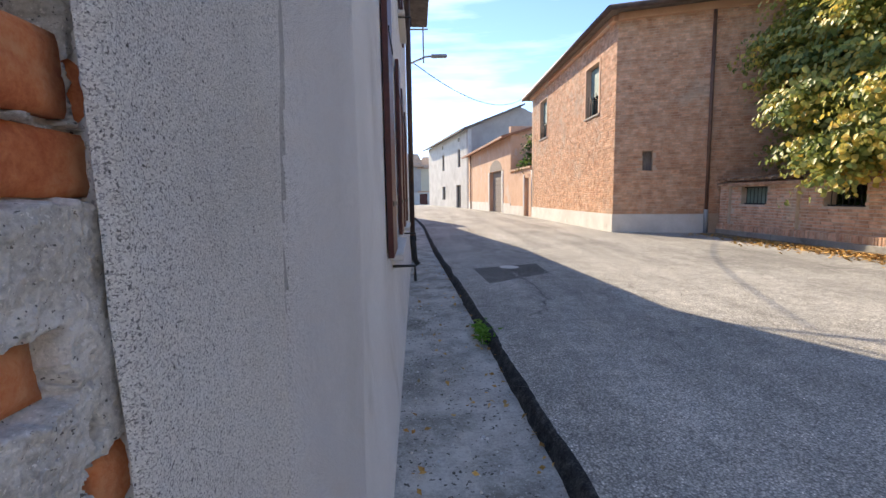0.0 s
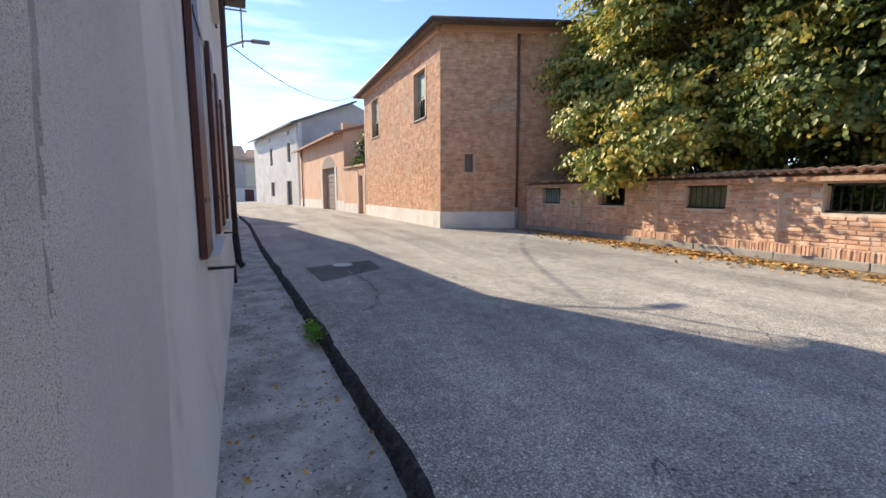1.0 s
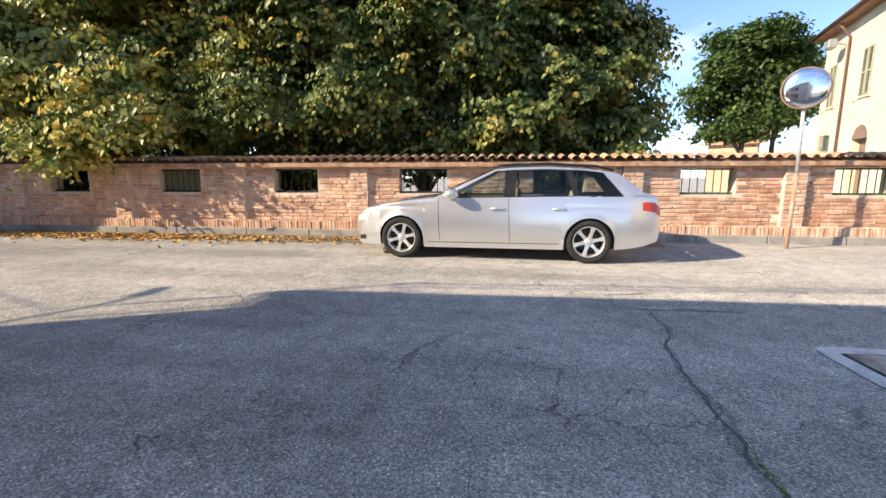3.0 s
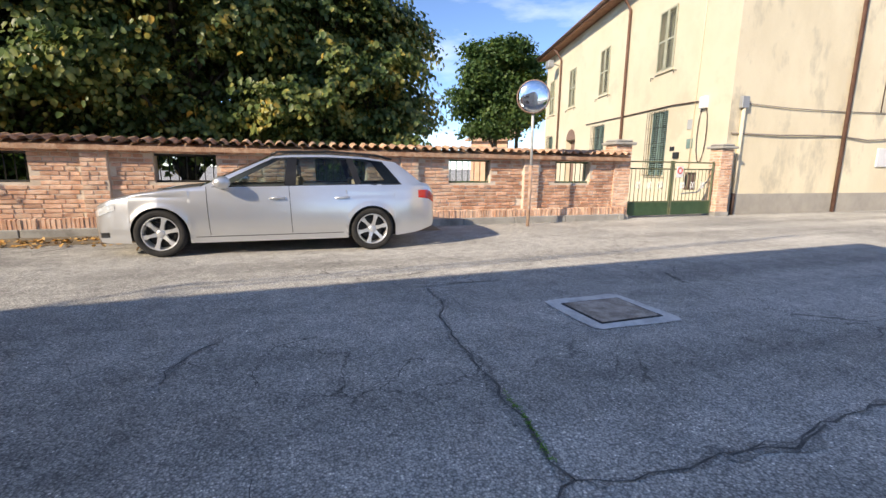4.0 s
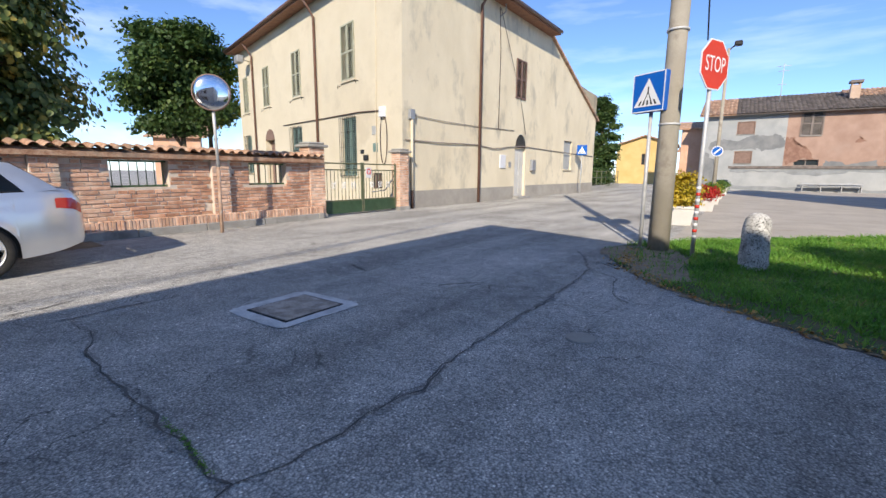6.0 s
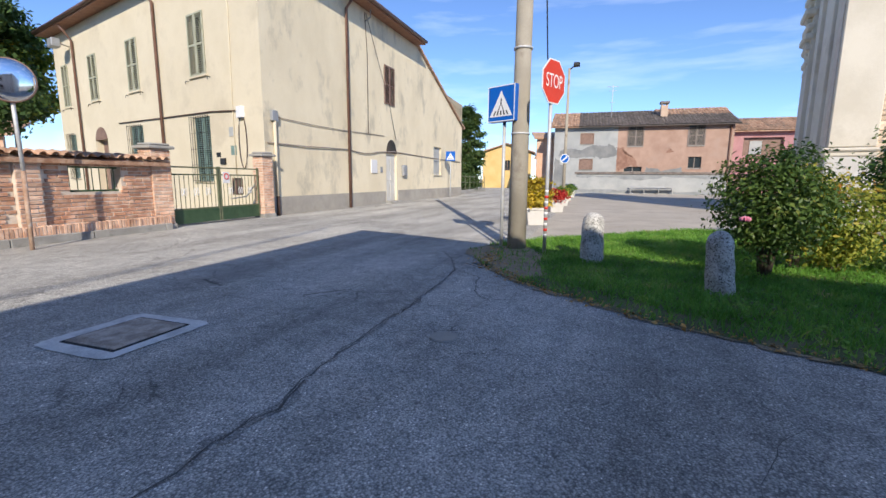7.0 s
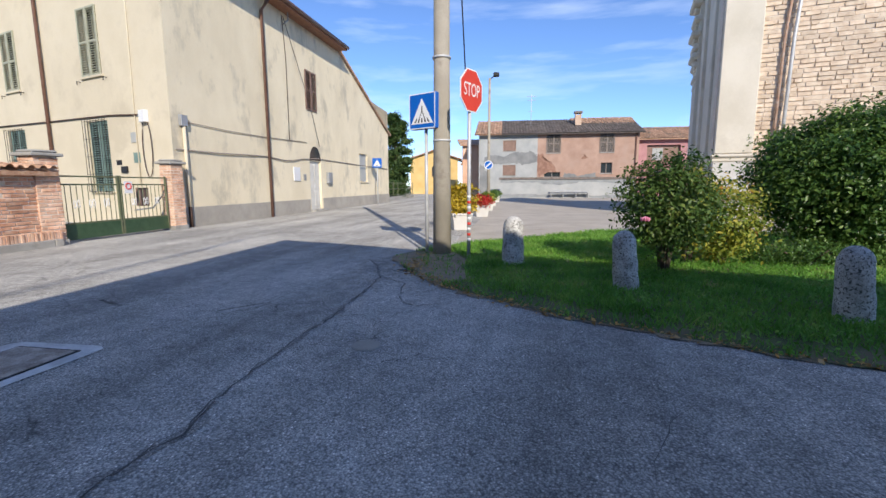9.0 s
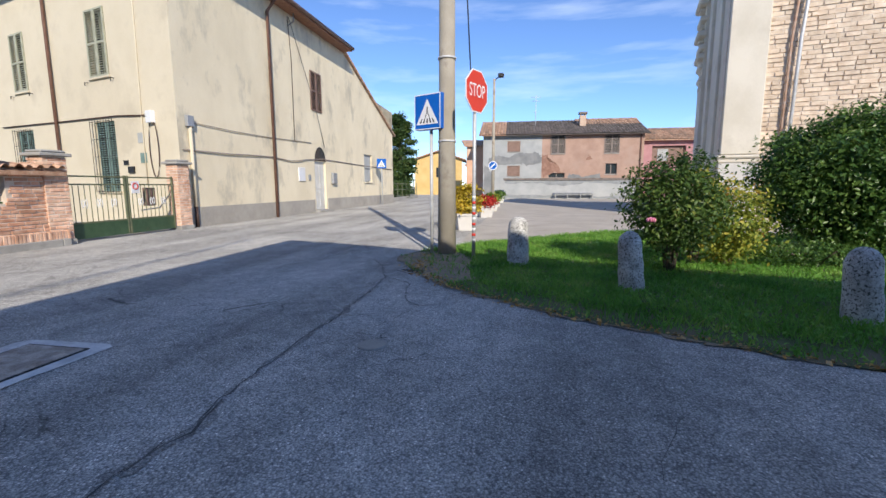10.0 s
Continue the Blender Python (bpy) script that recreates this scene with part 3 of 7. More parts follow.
# street side of the kerb line
for y in ys_kerb:
    gv.append((900, y, 0.0))
for y in ys_kerb:
    gv.append((-900, y, -0.16))
for y in ys_kerb:
    gv.append((kerb_x(y), y, -0.16))
for i in range(n - 1):
    a = 2 * i
    gf.append((a, a + 1, a + 3, a + 2))
    gf.append((a + 1, 2 * n + i, 2 * n + i + 1, a + 3))
    gf.append((3 * n + i, 4 * n + i, 4 * n + i + 1, 3 * n + i + 1))
    gf.append((4 * n + i, a, a + 2, 4 * n + i + 1))
k = len(gv)
gv += [(-900, -900, 0), (900, -900, 0), (900, -1.2, 0), (-900, -1.2, 0), (-900, 120, 0), (900, 120, 0), (900, 900, 0), (-900, 900, 0)]
gf += [(k, k + 1, k + 2, k + 3), (k + 4, k + 5, k + 6, k + 7)]
gv += [(-900, -1.2, -.16), (kerb_x(-1.2), -1.2, -.16), (kerb_x(-1.2), -1.2, 0)]
gf.append((k + 3, k + 10, k + 9, k + 8))
ground = tagged(raw("ground", gv, gf, M_ASPH), "worn grey asphalt street with cracks and patches", "road", kind="structure")

# concrete footway beside the near wall, a little below the road
sv, sf = [], []
ys = [-1.15 + i * .45 for i in range(0, 130)]
rng = np.random.default_rng(5)
for y in ys:
    for s in (0, .25, .5, .75, 1.0):
        x0, x1 = wall_x(y) - .25, kerb_x(y) + .004
        sv.append((x0 + (x1 - x0) * s, y, SLAB_Z + rng.uniform(-.008, .008) + (.03 * (s - .5))))
for i in range(len(ys) - 1):
    for j in range(4):
        a = i * 5 + j
        sf.append((a, a + 1, a + 6, a + 5))
tagged(raw("pavement", sv, sf, M_SLAB, smooth=True), "cracked grey concrete footway with dirt", "pavement", kind="structure")

# dirty drop edge of the asphalt along the footway, its shadow painted into the colour
tv, tf = [], []
tys = [-1.15 + i * .09 for i in range(0, 600)]
for i, y in enumerate(tys):
    k = kerb_x(y)
    w1 = .016 * noise.noise((y * 2.1, 3, 0)) + .012 * noise.noise((y * 9, 7, 0)) + .006 * noise.noise((y * 31, 2, 0))
    w2 = .030 * noise.noise((y * 1.3, 9, 0)) + .014 * noise.noise((y * 12, 1, 0)) + .008 * noise.noise((y * 37, 5, 0))
    tv += [(k - .075 + w1, y, SLAB_Z - .01), (k - .035 + w1, y, -.035), (k - .01 + w1, y, .002), (k + .018 + w2, y, .003)]
for i in range(len(tys) - 1):
    for j in range(3):
        a = i * 4 + j
        tf.append((a, a + 1, a + 5, a + 4))
tagged(raw("road_edge", tv, tf, M_DARKEDGE, smooth=True), "dirty asphalt drop edge along the footway, its shadow painted dark", "road edge", kind="structure")

# ---- near building, beside the footway ----
W0, W1 = (wall_x(0.02), 0.02), (wall_x(11.6), 11.6)
near = thing("near_building", "grey rendered two-storey house beside the footway", "building", face_on(W0, W1))
LA, HA = span(W0, W1), 5.6
WIN = (3.35, 4.6)
nholes = [(*WIN, .86, 2.6), (6.3, 7.3, .86, 2.6), (*WIN, 3.7, 5.0), (6.3, 7.3, 3.7, 5.0)]
nw = walled("wall", LA - .392, .84, HA, .45, M_SMOOTHWALL, near, holes=[(a - .392, b - .392, c, d) for a, b, c, d in nholes])
nw.location.x = .392
bm = bmesh.new()
for i in range(24):
    xa, xb = .392 + (LA - .392) * i / 24, .392 + (LA - .392) * (i + 1) / 24
    prof = [(0, .84), (-.003, .7), (-.012, .5), (-.03, .25), (-.046, .05), (-.062, -.16)]
    for (y0, z0), (y1, z1) in zip(prof, prof[1:]):
        bm.faces.new([bm.verts.new(v) for v in ((xa, y1, z1), (xb, y1, z1), (xb, y0, z0), (xa, y0, z0))])
bmesh.ops.remove_doubles(bm, verts=bm.verts, dist=.0005)
part("battered_base", bm, M_SMOOTHWALL, near, smooth=True)
boxed("inner_wall", (.392, .3, -.16), (LA, .45, .84), M_SMOOTHWALL, near)
# strip of coarse sprayed render at the end of the wall, with a rolled edge
bm = bmesh.new()
def groove_x(z):
    return .69 + .10 * (z - 1.226)


nx, nz = 170, 110
grid = []
for j in range(nz + 1):
    z = -.16 + 3.4 * j / nz
    rowv = []
    for i in range(nx + 1):
        x = .372 + 1.2 * i / nx
        edge = .006 * noise.noise((x * 3, z * 7, 1)) if i == 0 else 0
        gc = groove_x(z)
        d = -.013 - .004 * math.exp(-((x - gc + .012) / .02) ** 2) + .011 * math.exp(-((x - gc - .013) / .014) ** 2) * min(1, max(0, (1.40 - z) / .06)) + .0115 * min(1, max(0, (x - 1.15) / .40))
        d += .0012 * noise.noise((x * 22, z * 22, 4)) * (1 - max(0, (x - .7) / .9)) + (.012 if i == 0 else 0)
        base = -.062 * max(0, .84 - z) ** 2
        rowv.append(bm.verts.new((x + edge + .012 * noise.noise((z * 1.7, 0, 9)) * (1 - i / nx), d + base, z)))
    grid.append(rowv)
for j in range(nz):
    for i in range(nx):
        bm.faces.new((grid[j][i], grid[j][i + 1], grid[j + 1][i + 1], grid[j + 1][i]))
strip = part("sprayed_render_strip", bm, M_GREYWALL, near, "coarse speckled grey render strip", smooth=True)
strip.data.materials.append(M_OLDCEMENT)
strip.data.materials.append(M_GROOVE)
for pl_ in strip.data.polygons:
    gx = groove_x(pl_.center.z) + .006 * noise.noise((pl_.center.z * 14, pl_.center.x * 20, 1))
    if pl_.center.x < gx:
        pl_.material_index = 1
    elif pl_.center.x < gx + .024:
        pl_.material_index = 2
# broken plaster with bricks showing at the corner
plaster = boxed("corner_core", (0, .05, -.16), (.41, .45, HA), M_PLASTER, near)
BR = [(.14, .379, 1.312, 1.361), (.05, .412, 1.266, 1.305), (.16, .343, 1.154, 1.19), (.360, .42, 1.060, 1.106), (.12, .33, 1.405, 1.45), (.2, .36, .98, 1.03), (.1, .3, 1.5, 1.56), (.387, .398, 1.312, 1.351)]
for i, (x0, x1, z0, z1) in enumerate(BR):
    bm = bmesh.new()
    box(bm, (x0, .012 + .003 * (i % 3), z0), (x1, .08, z1))
    bmesh.ops.subdivide_edges(bm, edges=bm.edges[:], cuts=9, use_grid_fill=True)
    for v in bm.verts:
        q = Vector((v.co.x * 40, v.co.z * 40, i * 7.3))
        v.co += Vector((noise.noise(q) * .003, (noise.noise(q + Vector((9, 0, 0))) + .6 * noise.noise(q * 3)) * .003, noise.noise(q + Vector((0, 9, 0))) * .003))
        cx = min(v.co.x - x0, x1 - v.co.x, v.co.z - z0, z1 - v.co.z)
        if cx < .008 and v.co.y < .04:
            v.co.y += (.008 - cx) * .7
    part("brick", bm, M_NEARBRICK, near, smooth=True)
bm = bmesh.new()
grid = []
nx, nz = 150, 330
PX0, PX1, PZ0, PZ1 = .265, .425, 1.03, 1.41
for j in range(nz + 1):
    z = PZ0 + (PZ1 - PZ0) * j / nz
    rowv = []
    for i in range(nx + 1):
        x = PX0 + (PX1 - PX0) * i / nx
        show = 0.0
        for k, (x0, x1, z0, z1) in enumerate(BR):
            dx, dz = max(x0 - x, 0, x - x1), max(z0 - z, 0, z - z1)
            wob = .004 * noise.noise((x * 130, z * 130, k)) + .006 * noise.noise((x * 45, z * 45, k + 3))
            deep = min(x - x0, x1 - x, z - z0, z1 - z)
            dist_ = math.hypot(dx, dz) if deep < 0 else -2.5 * deep
            show = max(show, 1 - min(1, max(0, (dist_ + wob - .0015) / .003)))
        ragged = .004 * noise.noise((z * 60, 2, 2)) + .003 * noise.noise((z * 190, 5, 2))
        if 1.268 + .006 * noise.noise((x * 70, 1, 1)) < z and x < .398 + ragged:
            show = max(show, .55 + .35 * noise.noise((x * 50, z * 50, 8)))
        if z > 1.361 + ragged and x < .382 + ragged:
            show = 1.7
        for hx, hz, hr in ((.345, 1.165, .0045), (.388, 1.250, .009), (.36, 1.125, .007), (.353, 1.10, .007), (.328, 1.182, .007)):
            if math.hypot(x - hx, (z - hz) * .7) < hr + .003 * noise.noise((x * 150, z * 150, 3)):
                show = max(show, .9)
        q = Vector((x * 26, z * 26, 0))
        y = .005 + .004 * noise.noise(q) + .0026 * noise.noise(q * 3) + .0014 * noise.noise(q * 8) + .0007 * noise.noise(q * 20) + show * .022
        rowv.append(bm.verts.new((x, y, z)))
    grid.append(rowv)
for j in range(nz):
    for i in range(nx):
        bm.faces.new((grid[j][i], grid[j][i + 1], grid[j + 1][i + 1], grid[j + 1][i]))
part("broken_plaster", bm, M_PLASTER, near, "crumbling grey plaster over brick", smooth=True)
boxed("lower_plaster", (0, .008, -.16), (.39, .05, 1.031), M_PLASTER, near)
boxed("corner_plaster", (0, .009, 1.031), (.266, .05, 1.41), M_PLASTER, near)
boxed("upper_plaster", (0, .012, 1.41), (.39, .05, HA), M_PLASTER, near)
for x0, x1, z0, z1 in nholes:
    w = window_in(x0, x1, z0, z1, near, M_DOORW, depth=.18)
    boxed("sill", (x0 - .08, -.09, z0 - .05), (x1 + .08, .2, z0 - .004), M_WHITEBAND, w, .006)
    for a, b in ((x0 - .52, x0 + .0), (x1 - .0, x1 + .52)):
        bm = bmesh.new()
        box(bm, (a, -.045, z0 + .03), (b, -.01, z1))
        leaf = part("shutter_leaf", bm, M_REDWOOD, w, "dark red-brown folded shutter")
        for zz in (z0 + .35, z1 - .35):
            boxed("hinge", (a + .05, -.052, zz), (b - .02, -.043, zz + .03), M_BLACK, leaf)
    tubed("shutter_stay", [(x0 - .06, -.01, z0 - .09), (x0 - .06, -.17, z0 - .09), (x0 - .06, -.17, z0 - .2)], .012, M_BLACK, w, 6)
tubed("downpipe", [(8.95, -.1, HA - .1), (8.95, -.1, .5)], .05, M_DARKMETAL, near)
tubed("downpipe", [(8.95, -.1, .5), (8.95, -.13, .02), (8.95, -.2, -.08)], .06, M_BLACK, near)
e1, e2, e3, e4 = (-.3, -.55, HA - .02), (LA + .1, -.55, HA - .02), (LA + .1, 9.3, HA - .02), (3.2, 9.3, HA - .02)
k1, k2 = (5.4, 4.4, HA + 1.0), (LA - 1, 4.4, HA + 1.0)
for pts in ((e1, e2, k2, k1), (e2, e3, k2), (e3, e4, k1, k2), (e4, e1, k1)):
    slab_roof("roof", pts, .12, M_DARKTILE, near)
slab_roof("gable_wall", [(.0, .45, HA), (.3, .45, HA), (3.4, 8.8, HA), (3.1, 8.8, HA)], HA + .16, M_PLASTER, near)
boxed("gable_wall", (LA - .3, .45, -.16), (LA - .004, 8.8, HA), M_SMOOTHWALL, near)
boxed("back_wall", (3.3, 8.4, -.16), (LA - .3, 8.8, HA), M_SMOOTHWALL, near)


def facade(p, q, z0, z1, material, parent, holes=(), top=None, thick=.4, name="wall", label=""):
    w = walled(name, span(p, q), z0, z1, thick, material, parent, holes, top, label)
    w.matrix_world = face_on(p, q)
    return w


# ---- brick house ----
BC, BN, BE = (5.76, 14.98), (5.44, 26.6), (13.8, 12.45)
brick_house = thing("brick_house", "old two-storey red brick house with a white base band", "building")
LW, LS = span(BN, BC), span(BC, BE)
HB = 6.95
holes_w = [(LW - 2.76, LW - 1.44, 4.15, 5.95), (LW - 9.75, LW - 8.35, 4.25, 6.2)]
street = facade(BN, BC, -.1, HB, M_HMORTAR, brick_house, holes_w)
bricks("brickwork", street, M_HBRICK, length=LW, z0=.62, z1=HB, holes=holes_w, seed=11, size=.28, course=.078)
boxed("base_band", (0, -.035, -.05), (LW + .03, .0, .60), M_WHITEBAND, street, .006)
for x0, x1, z0, z1 in holes_w:
    w = window_in(x0, x1, z0, z1, street, M_SHUTT, depth=.22, sill=M_CONC)
    bm = bmesh.new()
    for lo, hi in (((x0 - .1, -.03, z0), (x0, .02, z1 + .1)), ((x1, -.03, z0), (x1 + .1, .02, z1 + .1)), ((x0, -.03, z1), (x1, .02, z1 + .1))):
        box(bm, lo, hi)
    part("surround", bm, M_PEACH, w)
    boxed("blind", (x0 + .05, .16, z0 + .75), (x1 - .05, .2, z1 - .04), M_SHUTT, w, label="pale green roller blind")
    for i in range(5):
        tubed("bar", [(x0 + (x1 - x0) * (i + .5) / 5, .03, z0), (x0 + (x1 - x0) * (i + .5) / 5, .03, z0 + .8)], .012, M_BLACK, w, 6)
holes_s = [(.86, 1.16, 2.0, 2.64)]
side = facade(BC, BE, -.1, HB, M_HMORTAR, brick_house, holes_s)
bricks("brickwork", side, M_HBRICK, length=LS, z0=.62, z1=HB, holes=holes_s, seed=12, size=.28, course=.078)
boxed("base_band", (.0, -.035, -.05), (2.75, .0, .60), M_WHITEBAND, side, .006)
boxed("niche_back", (.84, .28, 1.98), (1.18, .34, 2.66), M_SHUTW, side)
tubed("downpipe", [(2.72, -.09, HB - .25), (2.74, -.09, .75)], .05, M_GUTTER, side)
tubed("downpipe", [(2.74, -.09, .75), (2.75, -.09, .0)], .065, M_SIGNG, side)
tubed("cable_guard", [(.02, -.03, 2.8), (.02, -.03, .0)], .025, M_STEEL, street, 6)
for fr, ln in ((street, LW), (side, LS)):
    boxed("cornice", (-.0, -.16, HB - .22), (ln, 0, HB - .004), M_PEACH, fr, .02)
back = facade(BE, (13.4, 26.2), -.1, HB, M_HMORTAR, brick_house)
facade((13.4, 26.2), BN, -.1, HB, M_HMORTAR, brick_house)
c = Vector((9.6, 19.8, HB + 1.75))
ring = [Vector((*p, HB)) for p in (BN, BC, BE, (13.4, 26.2))]
mid = sum(ring, Vector()) / 4
ring = [p + (Vector((p.x - mid.x, p.y - mid.y, 0)).normalized() * .85) for p in ring]
r1, r2 = Vector((9.5, 18.2, HB + .9)), Vector((9.3, 22.8, HB + .9))
slab_roof("roof", [ring[0], ring[1], r1, r2], .12, M_DARKTILE, brick_house)
slab_roof("roof", [ring[1], ring[2], r1], .12, M_DARKTILE, brick_house)
slab_roof("roof", [ring[2], ring[3], r2, r1], .12, M_DARKTILE, brick_house)
slab_roof("roof", [ring[3], ring[0], r2], .12, M_DARKTILE, brick_house)
for a, b in ((ring[0], ring[1]), (ring[1], ring[2])):
    tubed("gutter", [a + Vector((0, 0, -.06)), b + Vector((0, 0, -.06))], .085, M_DARKMETAL, brick_house, 8)

# ---- gate wall with arch, low wall, white house, far houses ----
GA, GB = (5.42, 26.62), (3.05, 47.3)
arch_house = thing("gateway_house", "peach rendered gateway wing with a tall arched door", "building")
gl = span(GA, GB)


def along(a, b, d):
    k = d / span(a, b)
    return (a[0] + (b[0] - a[0]) * k, a[1] + (b[1] - a[1]) * k)


GM = along(GA, GB, 4.6)
lowwall = facade(GM, GA, -.1, 2.9, M_PEACH, arch_house, [(4.6 - 1.35, 4.6 - .55, -.1, 2.35)], thick=.35, name="low_wall")
boxed("coping", (-.05, -.12, 2.9), (4.6, .47, 3.02), M_TILE, lowwall)
boxed("base_band", (.0, -.03, -.05), (3.2, .0, .6), M_WHITEBAND, lowwall)
boxed("door_jamb", (3.05, -.05, -.1), (3.22, .05, 2.55), M_WHITEBAND, lowwall)
boxed("door", (3.22, .2, -.1), (4.08, .26, 2.36), M_SHUTW, lowwall, label="dark weathered door in a low wall")
gt = span(GB, GM)
arch = facade(GB, GM, -.1, 5.6, M_PEACH, arch_house, [(gt - 6.4, gt - 2.4, -.1, 3.2)], thick=.45)
bm = bmesh.new()
ax0, ax1 = gt - 6.4, gt - 2.4
arcp = [(ax0 + 2 + 2 * math.cos(t), 3.2 + .85 * math.sin(t)) for t in [math.pi * i / 12 for i in range(13)]]
for i in range(12):
    (xa, za), (xb, zb) = arcp[i], arcp[i + 1]
    bm.faces.new([bm.verts.new(v) for v in ((xa, -.012, za), (xb, -.012, zb), (xb, -.012, 3.19), (xa, -.012, 3.19))])
part("arch_head", bm, M_SHUTW, arch)
boxed("arch_door", (ax0, .3, -.1), (ax1, .38, 3.2), M_SHUTW, arch, label="tall grey weathered timber door")
for i in range(9):
    boxed("plank", (ax0 + .05, .27, .1 + i * .34), (ax1 - .05, .297, .36 + i * .34), M_SHUTW, arch)
for a, b in ((ax0 - .4, ax0), (ax1, ax1 + .4)):
    boxed("jamb", (a, -.05, -.1), (b, 0, 3.2), M_WHITEBAND, arch)
boxed("base_band", (0, -.03, -.05), (ax0 - .42, .0, .75), M_WHITEBAND, arch)
boxed("base_band", (ax1 + .42, -.03, -.05), (gt, .0, .75), M_WHITEBAND, arch)
tubed("downpipe", [(1.6, -.1, 5.4), (1.6, -.1, 0)], .06, M_GUTTER, arch, 8)
slab_roof("roof", [(-.5, -.7, 5.35), (gt + .2, -.7, 5.35), (gt + .2, 6, 7.2), (-.5, 6, 7.2)], .16, M_EAVE, arch)
facade(GM, (11, 32), -.1, 6.0, M_PEACH, arch_house)
white = thing("white_house", "white two-storey house with small windows", "building")
WA, WB, WC = (3.0, 47.6), (-1.6, 68), (16, 52)
wl = span(WB, WA)
wh = [(wl - 4.2, wl - 3.0, 4.6, 6.6), (wl - 12, wl - 10.8, 4.6, 6.6), (wl - 5.0, wl - 3.0, 0, 2.6), (wl - 12.2, wl - 10.4, .9, 2.6), (wl - 4, wl - 3.3, 7.4, 7.9), (wl - 12, wl - 11.3, 7.4, 7.9)]
wf = facade(WB, WA, -.1, 8.3, M_WHITE, white, wh)
for x0, x1, z0, z1 in wh:
    window_in(x0, x1, max(z0, .02), z1, wf, M_SHUTW, depth=.15)
ws = facade(WA, WC, -.1, 8.3, M_GREYR, white, top=dict(x=[0, 6, span(WA, WC)], z=[8.3, 10.9, 8.0]))
slab_roof("roof", [(-.5, -.8, 8.25), (wl + .5, -.8, 8.25), (wl + .5, 6.2, 11.0), (-.5, 6.2, 11.0)], .18, M_DARKTILE, wf)
far = thing("far_house", "distant grey and cream houses at the bend", "building")
ff = facade((-12, 87), (-3.7, 89), -.1, 7.8, M_GREYR, far, [(4.6, 5.8, 4.4, 6.2)])
window_in(4.6, 5.8, 4.4, 6.2, ff, M_SHUTB)
slab_roof("roof", [(-1, -.7, 7.4), (9, -.7, 7.4), (9, 5, 10.2), (-1, 5, 10.2)], .2, M_TILE, ff)
far2 = thing("far_house", "distant cream house with tiled roof", "building")
ff = facade((-3.7, 89.2), (3.6, 88), -.1, 7, M_CREAM, far2, [(3, 4, 2.5, 3.8)])
window_in(3, 4, 2.5, 3.8, ff, M_SHUTB)
slab_roof("roof", [(-.6, -.7, 7.0), (9, -.7, 7.0), (9, 5, 9.6), (-.6, 5, 9.6)], .2, M_TILE, ff)
far3 = thing("garden_wall_far", "pale low garden walls with a reddish gate at the bend", "wall")
ff = facade((-6.2, 80), (.8, 79), -.1, 2.1, M_WHITE, far3, [(2.6, 4.0, 0, 1.9)])
boxed("gate", (2.6, .1, 0), (4.0, .16, 1.9), M_REDWOOD, ff)
boxed("coping", (2.3, -.1, 2.1), (4.4, .5, 2.35), M_TILE, ff)

# next houses on the near side of the street
def side_block(p, q, h, mat, label, over=.6, roof=True):
    b = thing("terrace_house", label, "building")
    w = facade(p, q, -.16, h, mat, b)
    ln = span(p, q)
    boxed("flank_wall", (0.004, .4, -.16), (.3, 8, h), mat, w)
    slab_roof("roof", [(0, -over, h - .02), (ln, -over, h - .02), (ln, 4.2, h + 1.7), (0, 4.2, h + 1.7)], .13, M_EAVE, w)
    slab_roof("roof", [(0, 4.2, h + 1.7), (ln, 4.2, h + 1.7), (ln, 8.5, h - .1), (0, 8.5, h - .1)], .13, M_EAVE, w)
    boxed("back_wall", (0, 8, -.16), (ln, 8.3, h), mat, w)
    return w


side_b = side_block((-1.6, 11.75), (-2.25, 18.7), 4.45, M_PEACH, "brown terrace house with deep wooden eaves", .4)
side_c = side_block((-2.6, 18.9), (-4.6, 30), 5.2, M_GREYR, "low terrace house along the bend", .25)
side_d = side_block((-4.9, 30.2), (-10.5, 48), 6.6, M_WHITE, "terrace house further along the bend", .5)

# ---- cream house ----
HC, HS, HL = (9.735, -11.81), (10.17, -32.2), (27.2, -16.17)
cream = thing("cream_house", "large cream rendered farmhouse with brown downpipes", "building")
HE = 8.35
ll, lr = span(HL, HC), span(HC, HS)


def lx(x):
    """Distance along the garden front from its far end, from a place's x."""
    return ll - (x - HC[0]) / (HL[0] - HC[0]) * ll


ups = [(lx(13.75), lx(12.75), 4.68, 6.7), (lx(18.7), lx(17.75), 4.68, 6.7), (lx(22.8), lx(21.9), 4.68, 6.7), (lx(26.3), lx(25.5), 4.68, 6.7)]
downs = [(lx(13.9), lx(12.75), 1.08, 3.3), (lx(19.1), lx(17.85), 1.1, 3.3), (lx(26.4), lx(25.4), 1.1, 3.3)]
archw = (lx(22.9), lx(21.5), 0.1, 2.9)
front = facade(HL, HC, -.1, HE, M_CREAM, cream, ups + downs + [archw])
for i, (x0, x1, z0, z1) in enumerate(ups):
    w = window_in(x0, x1, z0, z1, front, M_SHUTG, sill=M_CREAM)
    shutter_pair(x0, x1, z0, z1, M_SHUTG, w)
    for s in (x0 - .22, x1 + .22):
        tubed("shutter_hook", [(s, .0, z0 - .12), (s, -.1, z0 - .12), (s, -.1, z0 - .22)], .016, M_BLACK, w, 6)
